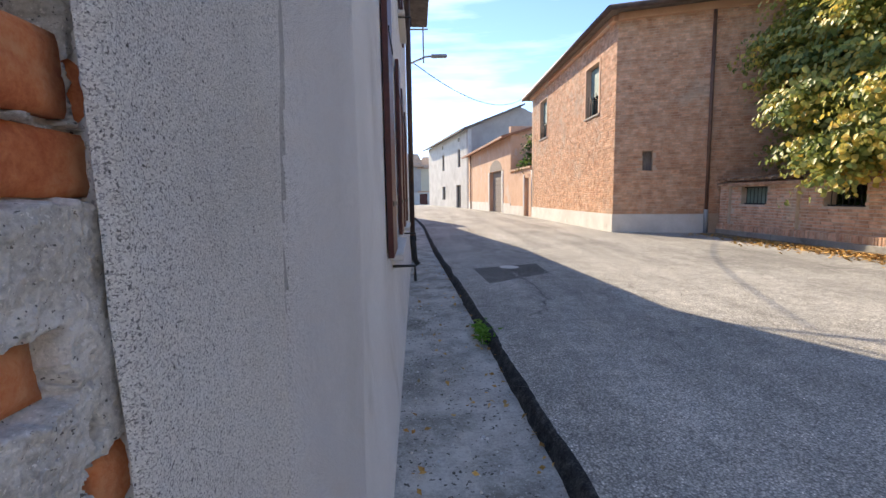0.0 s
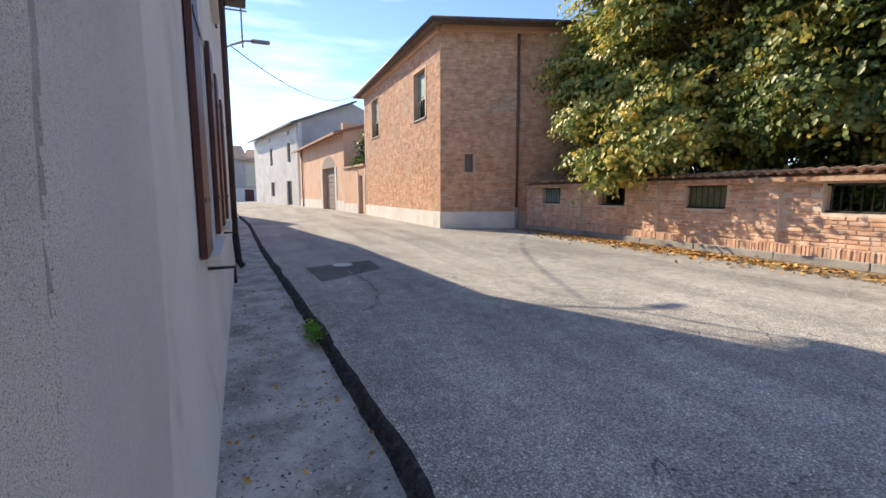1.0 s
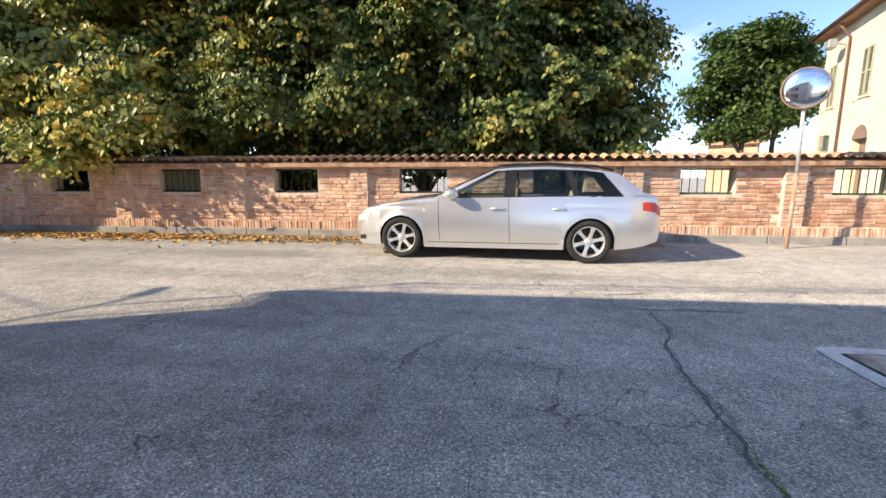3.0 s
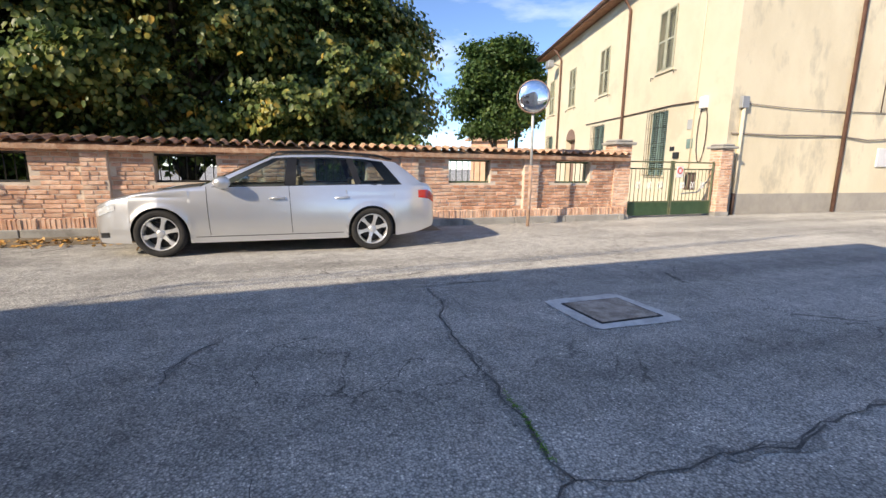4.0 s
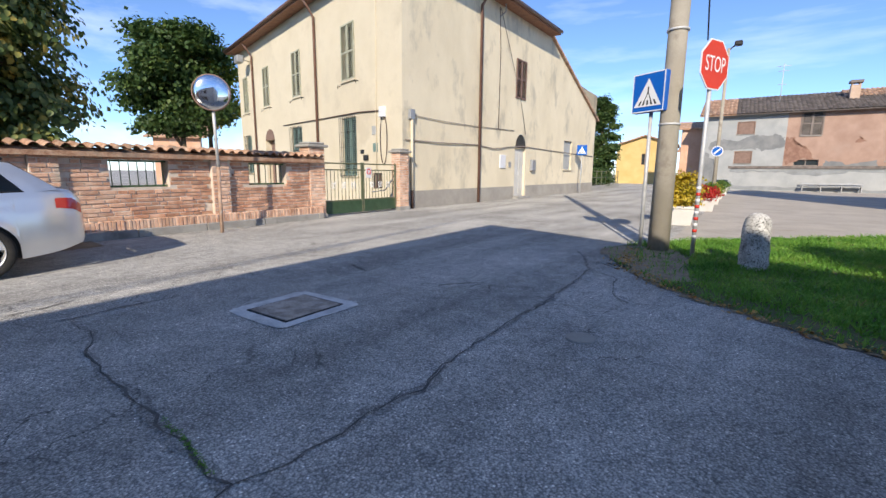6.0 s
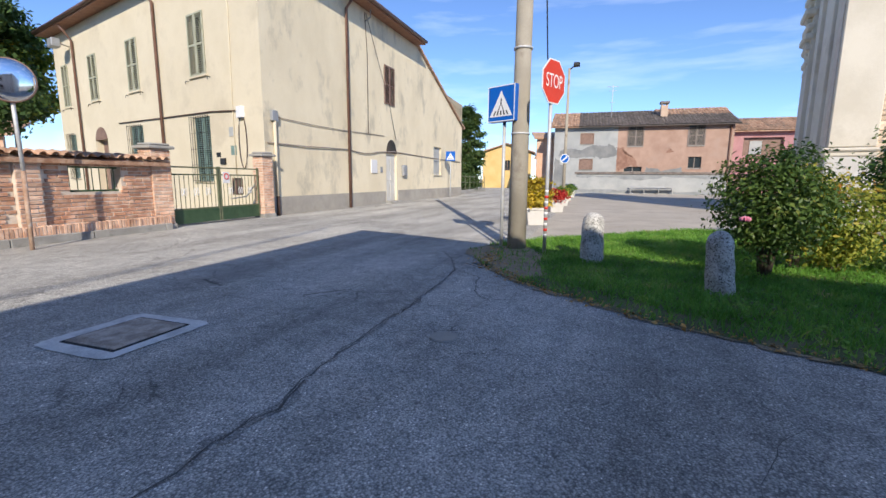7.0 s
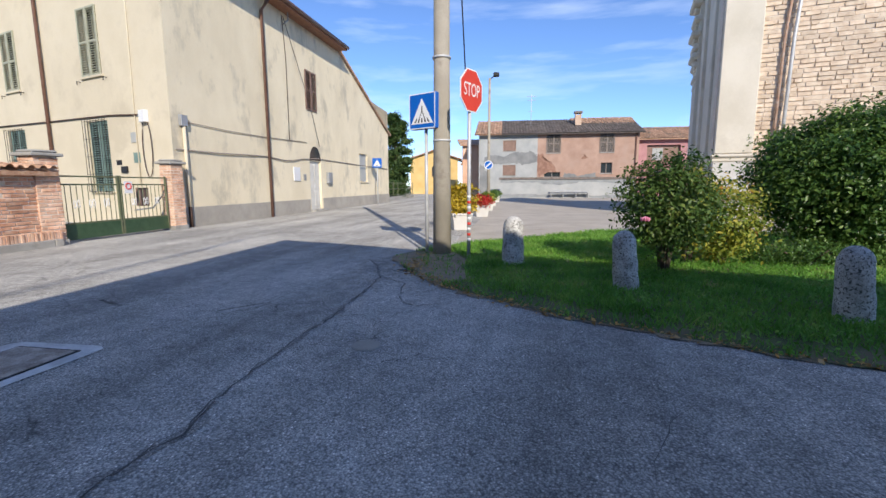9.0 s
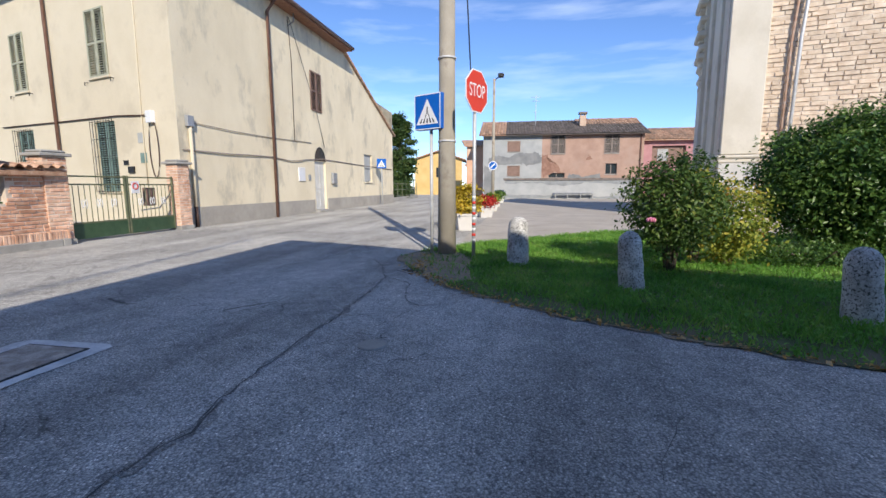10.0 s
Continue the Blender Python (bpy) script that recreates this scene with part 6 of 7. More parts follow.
lamp = thing("street_lamp", "grey street lamp on a bracket at the eaves", "street lamp", pose(-.62, 12.0, 4.72))
tubed("bracket", [(-1.0, 0, -.3), (-.4, 0, -.2), (.0, 0, .0), (.3, 0, .12), (.5, 0, .13)], .025, M_SIGNG, lamp, 8)
bm = bmesh.new()
box(bm, (.42, -.07, .09), (.85, .07, .17), .03)
part("lamp_head", bm, M_SIGNG, lamp)


def wire(name, a, b, sag, r=.012, label="thin overhead cable across the street"):
    a, b = Vector(a), Vector(b)
    pts = [a.lerp(b, t / 16) - Vector((0, 0, sag * 4 * (t / 16) * (1 - t / 16))) for t in range(17)]
    return tagged(tubed(name, pts, r, M_BLACK, None, 5), label, "cable")


wire("overhead_cable", (-.65, 12.2, 4.75), (5.0, 26.9, 6.95), .7, .012)
rack = thing("insulator_bracket", "metal wire bracket with insulators on the eaves", "bracket", pose(-.75, 11.7, 4.8))
for x in (0, .38):
    tubed("upright", [(x, 0, -.2), (x, 0, 1.6)], .02, M_SIGNG, rack, 6)
for z in (.6, 1.0, 1.4):
    tubed("cross_bar", [(-.1, 0, z), (.5, 0, z)], .018, M_SIGNG, rack, 6)
rack2 = thing("insulator_bracket", "metal wire bracket further along the terrace", "bracket", pose(-2.35, 19.3, 3.6))
for x in (0, .4):
    tubed("upright", [(x, 0, -.9), (x, 0, .9)], .02, M_SIGNG, rack2, 6)
for z in (-.6, .0, .6):
    tubed("cross_bar", [(-.55, 0, z), (.8, 0, z)], .02, M_SIGNG, rack2, 6)
for k in range(2):
    wire("overhead_cable", (-.5 + .1 * k, 11.7, 6.2 + .1 * k), (-.25 + .1 * k, 3.0, 7.4), .1, .02, "dark overhead cable along the terrace")

# ---- bollards ----
def bollard(p, h, lean, az):
    t = tagged(new("stone_bollard"), "weathered rounded stone bollard with lichen stains", "bollard", "bollards along the grass")
    bpy.data.objects.remove(t)
    bm = bmesh.new()
    r = .168
    prof = [(r * 1.06, -.1), (r * 1.03, .1), (r * .98, h * .45), (r * .95, h - .17)] + [(r * .95 * math.cos(a), h - .17 + .17 * math.sin(a)) for a in [math.pi / 2 * k / 7 for k in range(1, 8)]]
    rings = [[bm.verts.new((rr * math.cos(2 * math.pi * k / 28), rr * math.sin(2 * math.pi * k / 28), z)) for k in range(28)] for rr, z in prof[:-1]]
    for i in range(len(rings) - 1):
        for k in range(28):
            bm.faces.new((rings[i][k], rings[i][(k + 1) % 28], rings[i + 1][(k + 1) % 28], rings[i + 1][k]))
    bm.faces.new(rings[-1])
    bmesh.ops.subdivide_edges(bm, edges=[e for e in bm.edges if abs(e.verts[0].co.z - e.verts[1].co.z) > .08], cuts=3)
    for v in bm.verts:
        q = Vector((v.co.x * 9 + p[0], v.co.y * 9, v.co.z * 9))
        v.co += Vector((v.co.x, v.co.y, 0)).normalized() * (noise.noise(q) * .012 + noise.noise(q * 3) * .005) if v.co.xy.length > .01 else Vector((0, 0, 0))
    ob = part("stone_bollard", bm, M_MOSS, None, smooth=True)
    ob.matrix_world = pose(p[0], p[1], 0, lean * math.cos(az), lean * math.sin(az), 0)
    return tagged(ob, "weathered rounded stone bollard with lichen stains", "bollard", "bollards along the grass")


bollard((-.18, -7.68), .76, 1, 0)
b2 = bollard((-1.60, -6.18), .71, 5, 1.6)
b3 = bollard((-3.36, -5.22), .70, 4, 1.6)
b2.data.transform(Matrix.Diagonal((.84, .84, 1, 1)))
b3.data.transform(Matrix.Diagonal((.86, .86, 1, 1)))

# ---- plants ----
def leaves_mesh(centers, normals_up, rng, size, per, spread, aspect=.8, droop=.5, round_=False):
    """Leaves in flat sprays round the given points: arrays of verts and faces."""
    n = len(centers) * per
    c = np.repeat(centers, per, 0)
    d = np.repeat(normals_up, per, 0)
    if round_:
        # leaves in two ranks along drooping shoots that reach outwards, all facing much the same way
        m_ = len(centers)
        a0 = np.arctan2(normals_up[:, 1], normals_up[:, 0]) + rng.normal(0, .55, m_)
        tw = np.repeat(np.column_stack([np.cos(a0), np.sin(a0), rng.normal(-.05, .22, m_)]), per, 0)
        long_ = np.repeat(rng.uniform(.6, 1.35, m_), per)[:, None]
        s0 = np.tile(np.linspace(-1, 1, per), m_)[:, None] + rng.normal(0, .06, (n, 1))
        rank = np.tile(np.where(np.arange(per) % 2, 1.0, -1.0), m_)[:, None]
        pr = np.column_stack([-tw[:, 1], tw[:, 0], np.zeros(n)])
        off = tw * s0 * spread * 1.5 * long_ + pr * rank * size * rng.uniform(.3, .75, (n, 1))
        off[:, 2] += rng.normal(0, .025, n) - .20 * spread * (s0[:, 0] + 1) ** 2
        tilt = d * .35 + np.repeat(rng.normal(0, .30, (m_, 3)), per, 0)
        nrm = tilt + tw * (.35 + .35 * s0) + pr * rank * .35 + rng.normal(0, .2, (n, 3))
        nrm[:, 2] += .62
    else:
        off = rng.normal(0, 1, (n, 3)) * spread * np.array([1, 1, .38])
        off[:, 2] -= droop * np.abs(off[:, 0] + off[:, 1]) * .35
        nrm = d * .6 + rng.normal(0, .55, (n, 3))
        nrm[:, 2] += .55
    p = c + off
    nrm /= np.linalg.norm(nrm, axis=1, keepdims=True)
    a = rng.normal(0, 1, (n, 3))
    a[:, 2] -= .5
    if round_:
        a = a * .3 + pr * rank * .9 + tw * .6
        a[:, 2] -= .45
    a -= (a * nrm).sum(1, keepdims=True) * nrm
    a /= np.linalg.norm(a, axis=1, keepdims=True)
    b = np.cross(nrm, a)
    s = (size * rng.uniform(.6, 1.25, n))[:, None]
    if round_:
        v = np.empty((n, 6, 3))
        for k_, (al, bl, nl) in enumerate(((-.48, 0, 0), (-.28, .42, .10), (.16, .40, .08), (.58, 0, -.10), (.16, -.40, .08), (-.28, -.42, .10))):
            v[:, k_] = p + a * s * al + b * s * bl * aspect * 1.15 + nrm * s * nl
        idx = np.arange(n)[:, None] * 6
        f = np.concatenate([idx + [0, 1, 2], idx + [0, 2, 3], idx + [0, 3, 4], idx + [0, 4, 5]], 1).reshape(-1, 3)
        return v.reshape(-1, 3), f
    v = np.empty((n, 4, 3))
    v[:, 0] = p - a * s * .5
    v[:, 1] = p + b * s * .5 * aspect + nrm * s * .10 - a * s * .08
    v[:, 2] = p + a * s * .55 - nrm * s * .08
    v[:, 3] = p - b * s * .5 * aspect + nrm * s * .10 - a * s * .08
    idx = np.arange(n)[:, None] * 4
    f = np.concatenate([idx + [0, 1, 2], idx + [0, 2, 3]], 1).reshape(-1, 3)
    return v.reshape(-1, 3), f


def np_mesh(name, v, f, material, parent=None):
    me = bpy.data.meshes.new(name)
    me.vertices.add(len(v))
    me.vertices.foreach_set("co", np.ascontiguousarray(v, dtype=np.float32).ravel())
    k = f.shape[1]
    me.loops.add(f.size)
    me.loops.foreach_set("vertex_index", np.ascontiguousarray(f, dtype=np.int32).ravel())
    me.polygons.add(len(f))
    me.polygons.foreach_set("loop_start", np.arange(0, f.size, k, dtype=np.int32))
    me.update(calc_edges=True)
    return link(name, me, material, parent)


def tree(p, height, crown, z_low, seed, sprays, label, material=None, leaf=.14, per=16, trunk=.2, name="tree", spread=.26, low=()):
    """A tapered trunk with limbs, and a crown of leaf sprays held in uneven clumps. crown: half widths in x and y."""
    rng = np.random.default_rng(seed)
    t = thing(name, label, "tree", pose(p[0], p[1], 0))
    bm = bmesh.new()
    tube(bm, [(0, 0, -.1), (.05, .02, height * .3), (-.05, .05, height * .6), (0, 0, height * .9)], trunk, 10, trunk * .25)
    cz, hz = (height + z_low) / 2, (height - z_low) / 2
    n_cl = 44
    u = rng.normal(0, 1, (n_cl, 3))
    u /= np.linalg.norm(u, axis=1, keepdims=True)
    zz = rng.uniform(-1, 1, n_cl)
    aa = rng.uniform(0, 2 * math.pi, n_cl)
    rr = rng.uniform(.55, 1.0, n_cl) * (1 - np.abs(zz) ** 3 * .55)
    cl = np.column_stack([rr * np.cos(aa) * crown[0], rr * np.sin(aa) * crown[1], zz * hz * .88 + cz])
    cl[:len(low)] = np.array(low) if len(low) else cl[:0]
    for q in cl:
        zb = max(z_low * .6, q[2] - 1.6 - .2 * rng.random())
        tube(bm, [(0, 0, min(zb, height * .75)), (q[0] * .45, q[1] * .45, (zb + q[2]) / 2 + .2), tuple(q)], trunk * .32, 6, .012)
    bmesh.ops.recalc_face_normals(bm, faces=bm.faces)
    part("trunk", bm, M_BARK, t, smooth=True)
    k = rng.integers(0, n_cl, sprays)
    d = rng.normal(0, 1, (sprays, 3))
    d /= np.linalg.norm(d, axis=1, keepdims=True)
    rad = rng.uniform(.25, 1.0, (sprays, 1)) ** .55
    size = np.array([.95, .95, .6]) * max(.4, crown[0] / 2.6)
    c = cl[k] + d * rad * size
    # a share of sprays fills the whole crown, so that little sky shows through
    m = rng.random(sprays) < .22
    w = rng.normal(0, 1, (sprays, 3))
    w /= np.linalg.norm(w, axis=1, keepdims=True)
    zf = rng.uniform(-1, 1, sprays)
    rf = rng.uniform(.1, .85, sprays) * (1 - np.abs(zf) ** 3 * .5)
    c[m] = np.column_stack([w[:, 0] * rf * crown[0] * 1.2, w[:, 1] * rf * crown[1] * 1.2, zf * hz * .95 + cz])[m]
    c = c[c[:, 2] > z_low * .8]
    out = c - np.array([0, 0, cz])
    out /= np.linalg.norm(out, axis=1, keepdims=True) + 1e-6
    v, f = leaves_mesh(c, out, rng, leaf, per, spread, round_=leaf < .22 and trunk > .1)
    np_mesh("crown", v, f, material or M_LINDEN, t)
    return t


LT = "broad linden tree with yellowing autumn leaves behind the wall"
tree((10.35, 10.9), 9.0, (2.1, 2.5), 1.3, 1, 3900, LT, leaf=.125, per=15, spread=.36, low=((-1.9, -1.6, 2.0), (-1.8, -.8, 2.3), (-2.0, -2.3, 2.5), (-2.1, -.6, 3.4)))
tree((10.55, 8.3), 9.5, (2.2, 2.5), 1.4, 2, 3900, LT, leaf=.125, per=15, spread=.36, low=((-1.8, .9, 2.2), (-1.9, -.6, 2.6), (-2.0, 0.2, 3.2)))
tree((11.2, 5.0), 9.5, (2.2, 2.5), 1.4, 3, 3900, LT, M_LINDENG, leaf=.125, per=15, spread=.36)
tree((11.3, 2.0), 9.0, (2.2, 2.4), 1.2, 4, 3900, LT, M_LINDENG, leaf=.125, per=15, spread=.36)
tree((11.9, -.9), 7.6, (2.2, 2.0), 1.2, 5, 3300, LT, M_LINDENG, leaf=.125, per=15, spread=.36)
tree((12.3, -2.4), 5.6, (1.5, 1.3), .8, 35, 1500, LT, M_LINDENG, leaf=.125, per=15, spread=.32)
tree((14.5, 6.0), 9.5, (2.0, 5.5), .6, 6, 3400, LT, leaf=.22)
tree((15.0, -.5), 7.6, (2.0, 2.6), .6, 16, 1800, LT, leaf=.22)
tree((31.0, -14.3), 10.4, (2.6, 2.9), 3.4, 7, 1900, "dark green garden tree beside the cream house", M_TREE2, .28, 14, spread=.38)
tree((32.5, -16.8), 9.6, (1.6, 1.8), 4.5, 27, 700, "small yellow-green tree beside the cream house", M_BUSHY, .28, 14, spread=.38)
tree((15.0, -49), 9.3, (1.4, 1.4), .5, 8, 1500, "dense dark cypress-like tree beyond the cream house", M_TREE2, .24, 14)
tree((6.9, 28.6), 5.2, (1.4, 1.5), 2.0, 9, 700, "green shrub tree behind the low wall", M_TREE2, .22, 12, .08)

orange = thing("orange_house", "distant orange house behind the garden trees", "building")
yf = facade((43, -17), (40.5, -19.8), 0, 4.2, M_PEACH, orange)
slab_roof("roof", [(-.5, -.5, 4.1), (4.4, -.5, 4.1), (4.4, 4, 5.4), (-.5, 4, 5.4)], .15, M_TILE, yf)


def bush(p, half, h, seed, sprays, label, material, leaf=.09, per=14, z_low=.1, name="bush", spread=.14, stems=7):
    rng = np.random.default_rng(seed)
    t = thing(name, label, "bush", pose(p[0], p[1], 0))
    for i in range(stems):
        a = 2 * math.pi * i / stems
        r = .5 * half[0]
        tubed("stem", [(.05 * math.cos(a), .05 * math.sin(a), -.05), (r * .5 * math.cos(a), r * .5 * math.sin(a), h * .4), (r * math.cos(a), r * math.sin(a), h * .8)], .018, M_BARK, t, 6, .006)
    d = rng.normal(0, 1, (sprays, 3))
    d /= np.linalg.norm(d, axis=1, keepdims=True)
    wob = np.array([1 + .22 * noise.noise(Vector(x) * 2.2 + Vector((seed, 0, 0))) for x in d])[:, None]
    c = d * (rng.uniform(.2, 1, (sprays, 1)) ** .4) * wob * np.array([half[0], half[1], (h - z_low) / 2]) + np.array([0, 0, (h + z_low) / 2])
    c = c[c[:, 2] > .06]
    v, f = leaves_mesh(c, d[:len(c)], rng, leaf, per, spread, .55)
    v[:, 2] = np.maximum(v[:, 2], .03)
    np_mesh("foliage", v, f, material, t)
    return t


sheet("garden_lawn", [(9.2, 13.5), (9.75, -7.5), (30, -12), (30, 13)], .008, shade("garden_lawn", [(.05, .08, .02), (.09, .13, .035)], 2, 30, .95, .5), label="shaded garden lawn behind the wall", category="lawn")
for i, (y, hh) in enumerate(((12.2, 1.5), (9.6, 1.4), (7.0, 1.3), (4.4, 1.45), (-1.4, 1.2))):
    bush((10.1, y), (.5, 1.3), hh, 60 + i, 420, "dark green garden shrub behind the wall", M_BUSH, .12, 12, .05, "garden_shrub", .2, 5)
bush((-6.05, -9.6), (1.75, 1.2), 2.6, 1, 4300, "big rounded dark green laurel bush on the grass", M_BUSH, .085, 14, .15)
bush((-7.9, -9.2), (1.6, 1.1), 2.4, 2, 2300, "dark green laurel bush beside the church", M_BUSH, .085, 14, .15)
rose = bush((-2.35, -7.5), (.56, .58), 1.66, 3, 620, "rose bush with green leaves and a pink bloom", M_ROSE, .068, 14, .30, spread=.15, stems=14)
bush((-3.3, -8.1), (.5, .42), 1.32, 4, 380, "yellowing shrub with orange leaf tips", M_BUSHY, .065, 14, .1, spread=.11)
bush((-2.85, -8.15), (.36, .36), 1.5, 14, 170, "yellow-green leafy shrub behind the roses", M_BUSHY, .075, 12, .3, spread=.12)
bush((-4.6, -8.35), (1.0, .35), .4, 5, 260, "low weeds below the laurel bush", M_BUSH, .06, 10, .05, spread=.1, stems=4)
bush((-6.6, -8.2), (1.2, .35), .42, 15, 260, "low weeds below the laurel bush", M_BUSH, .06, 10, .05, spread=.1, stems=4)
bm = bmesh.new()
for i in range(16):
    a, b = i * 2.4, .2 + i * .06
    bmesh.ops.create_uvsphere(bm, u_segments=8, v_segments=5, radius=1, matrix=Matrix.Translation((.04 * b * math.cos(a), .04 * b * math.sin(a), .02 - .015 * b)) @ Matrix.Rotation(a, 4, "Z") @ Matrix.Diagonal((.03, .008, .028, 1)))
bl = part("rose_bloom", bm, shade("rose_pink", [(.60, .16, .28), (.75, .35, .45)], 20, 80, .6, .1), rose, "pink rose bloom", smooth=True)
bl.location = (.42, .62, .78)

# grass verge before the church
OUT = [(1.90, -8.0), (1.3, -6.76), (.52, -5.82), (-.27, -5.23), (-.82, -4.83), (-1.69, -4.46), (-2.34, -4.13), (-2.82, -4.03), (-6, -3.55), (-16, -2.6), (-16, -14), (-6, -13.4), (-2.6, -13.4), (-1.27, -12.2), (.9, -10.0), (1.6, -8.9)]


def inside_poly(x, y, poly):
    r, j = False, len(poly) - 1
    for i in range(len(poly)):
        (xi, yi), (xj, yj) = poly[i], poly[j]
        if (yi > y) != (yj > y) and x < (xj - xi) * (y - yi) / (yj - yi) + xi:
            r = not r
        j = i
    return r


verge = tagged(raw("grass_ground", [(x + .05 * noise.noise((x * 3, y * 3, 0)), y + .05 * noise.noise((x * 3, y * 3, 5)), .012) for x, y in OUT], [tuple(range(len(OUT)))],
                   shade("grassy_soil", [(.09, .085, .045), (.10, .13, .045), (.17, .14, .085)], 1.6, 40, .95, .6)), "soil under the grass verge", "ground", kind="structure")
BARE = [(1.85, -7.8), (1.78, -8.6), (1.0, -8.7), (.6, -8.0), (.5, -7.2), (.35, -6.3), (.75, -6.0), (1.13, -6.6)]
rng = np.random.default_rng(77)
pts = []
while len(pts) < 85000:
    x, y = rng.uniform(-7.5, 1.9), rng.uniform(-13.3, -4.0)
    if not inside_poly(x, y, OUT):
        continue
    # thinner towards the road
    e = inside_poly(x - .0, y + .42, OUT) and inside_poly(x + .3, y + .25, OUT)
    if rng.random() > (1.0 if e else .35) * min(1, 9 / (3 + abs(y + 4))):
        continue
    if rng.random() < .9 and inside_poly(x, y, BARE):
        continue
    pts.append((x, y))
pts = np.array(pts)
n = len(pts)
h = rng.uniform(.035, .10, n) * (1 + .5 * np.array([noise.noise((x * 1.3, y * 1.3, 0)) for x, y in pts]))
az = rng.uniform(0, 2 * math.pi, n)
wd = rng.uniform(.004, .009, n)
lean = rng.normal(0, .6, (n, 2)) * h[:, None]
v = np.empty((n, 5, 3))
side_ = np.stack([np.cos(az), np.sin(az)], 1) * wd[:, None]
for k, (s, zz) in enumerate(((-1, 0), (1, 0), (.7, .6), (-.7, .6), (0, 1))):
    v[:, k, :2] = pts + side_ * s + lean * zz ** 1.5
    v[:, k, 2] = .005 + h * zz
idx = np.arange(n)[:, None] * 5
f = np.concatenate([idx + [0, 1, 2], idx + [0, 2, 3], idx + [3, 2, 4]], 1).reshape(-1, 3)
tagged(np_mesh("grass", v.reshape(-1, 3), f, M_GRASS), "short green grass with clover and dry edge", "grass", kind="stuff")
# clover and weeds, low broad leaves
cc = pts[rng.choice(n, 3200)]
cv, cf = leaves_mesh(np.column_stack([cc, np.full(len(cc), .045)]), np.tile([0, 0, 1.0], (len(cc), 1)), rng, .035, 6, .06, .9, 0)
cv[:, 2] = np.clip(cv[:, 2], .02, .1)
tagged(np_mesh("clover", cv, cf, M_GRASS), "low clover and weeds in the grass", "weeds", kind="stuff")

# fallen leaves: under the trees, along the footway, at the grass edge
def litter(name, label, pts, size, seed, z=.012):
    rng = np.random.default_rng(seed)
    p = np.column_stack([pts, np.full(len(pts), z) + rng.uniform(0, .012, len(pts))])
    v, f = leaves_mesh(p, np.tile([0, 0, 1.6], (len(p), 1)), rng, size, 1, .001, .7, 0)
    return tagged(np_mesh(name, v, f, M_DRYLEAF), label, "leaves", kind="stuff")


rng = np.random.default_rng(4)
yy = np.concatenate([rng.normal(8.0, 2.2, 1500), rng.uniform(1.5, 12, 700)])
xx = 8.45 + (8 - yy) * .03 - np.abs(rng.normal(0, .42, len(yy)))
litter("fallen_leaves", "orange fallen leaves along the garden wall", np.column_stack([xx, yy]), .10, 5)
yy = rng.uniform(.2, 9, 150)
xx = np.array([rng.uniform(wall_x(y) + .1, kerb_x(y) - .06) if rng.random() < .5 else kerb_x(y) - abs(rng.normal(.09, .05)) for y in yy])
litter("fallen_leaves", "dry leaves scattered on the footway", np.column_stack([xx, yy]), .045, 6, SLAB_Z + .025)
yy = rng.uniform(-7.6, -4, 260)
xx = np.interp(yy, [-6.76, -5.82, -5.23, -4.83, -4.46, -4.13, -4.0], [1.3, .52, -.27, -.82, -1.69, -2.34, -2.9]) + rng.normal(0, .1, 260)
litter("fallen_leaves", "dry leaves at the grass edge", np.column_stack([xx, yy]), .05, 7)
rng = np.random.default_rng(9)
tv_ = np.column_stack([.40 + rng.normal(0, .05, 60), 4.25 + rng.normal(0, .14, 60), np.full(60, -.02)])
v, f = leaves_mesh(tv_, np.tile([0, 0, .2], (60, 1)), rng, .09, 3, .03, .25, 0)
tagged(np_mesh("weed_tuft", v, f, M_GRASS), "green weed tuft growing at the road edge", "weed")

rng = np.random.default_rng(19)
MOSSY = [(2.03, -1.37), (1.77, -1.36), (1.61, -1.34), (1.41, -1.31)]
mp_ = np.array([np.array(MOSSY[k]) + (np.array(MOSSY[k + 1]) - np.array(MOSSY[k])) * u for k in range(len(MOSSY) - 1) for u in rng.random(26)])
mp_ += rng.normal(0, .009, mp_.shape)
v, f = leaves_mesh(np.column_stack([mp_, np.full(len(mp_), .010)]), np.tile([0, 0, 1.0], (len(mp_), 1)), rng, .010, 5, .006, .6, 0)
v[:, 2] = np.clip(v[:, 2], .006, .02)
tagged(np_mesh("moss", v, f, M_GRASS), "green moss growing in a road crack", "moss", kind="stuff")

# ---- planters and bench on the plaza ----
def planter(p, material, label, h):
    t = thing("planter", label, "planter", pose(p[0], p[1], 0, 0, 0, 20), "planters along the street")
    bm = bmesh.new()
    r = bmesh.ops.create_cube(bm, size=1)
    for v in r["verts"]:
        k = .27 if v.co.z > 0 else .22
        v.co = Vector((v.co.x * 2 * k, v.co.y * 2 * k, .45 * (v.co.z + .5)))
    part("tub", bm, M_WHITE, t)
    boxed("tub_rim", (-.285, -.285, .40), (.285, .285, .46), M_WHITE, t, .01)
    rng = np.random.default_rng(int(abs(p[1]) * 10))
    d = rng.normal(0, 1, (170, 3))
    d /= np.linalg.norm(d, axis=1, keepdims=True)
    c = d * rng.uniform(.3, 1, (170, 1)) ** .5 * np.array([.34, .34, h / 2]) + np.array([0, 0, .36 + h / 2])
    v, f = leaves_mesh(c, d, rng, .08, 14, .1)
    np_mesh("flowering_plant", v, f, material, t)


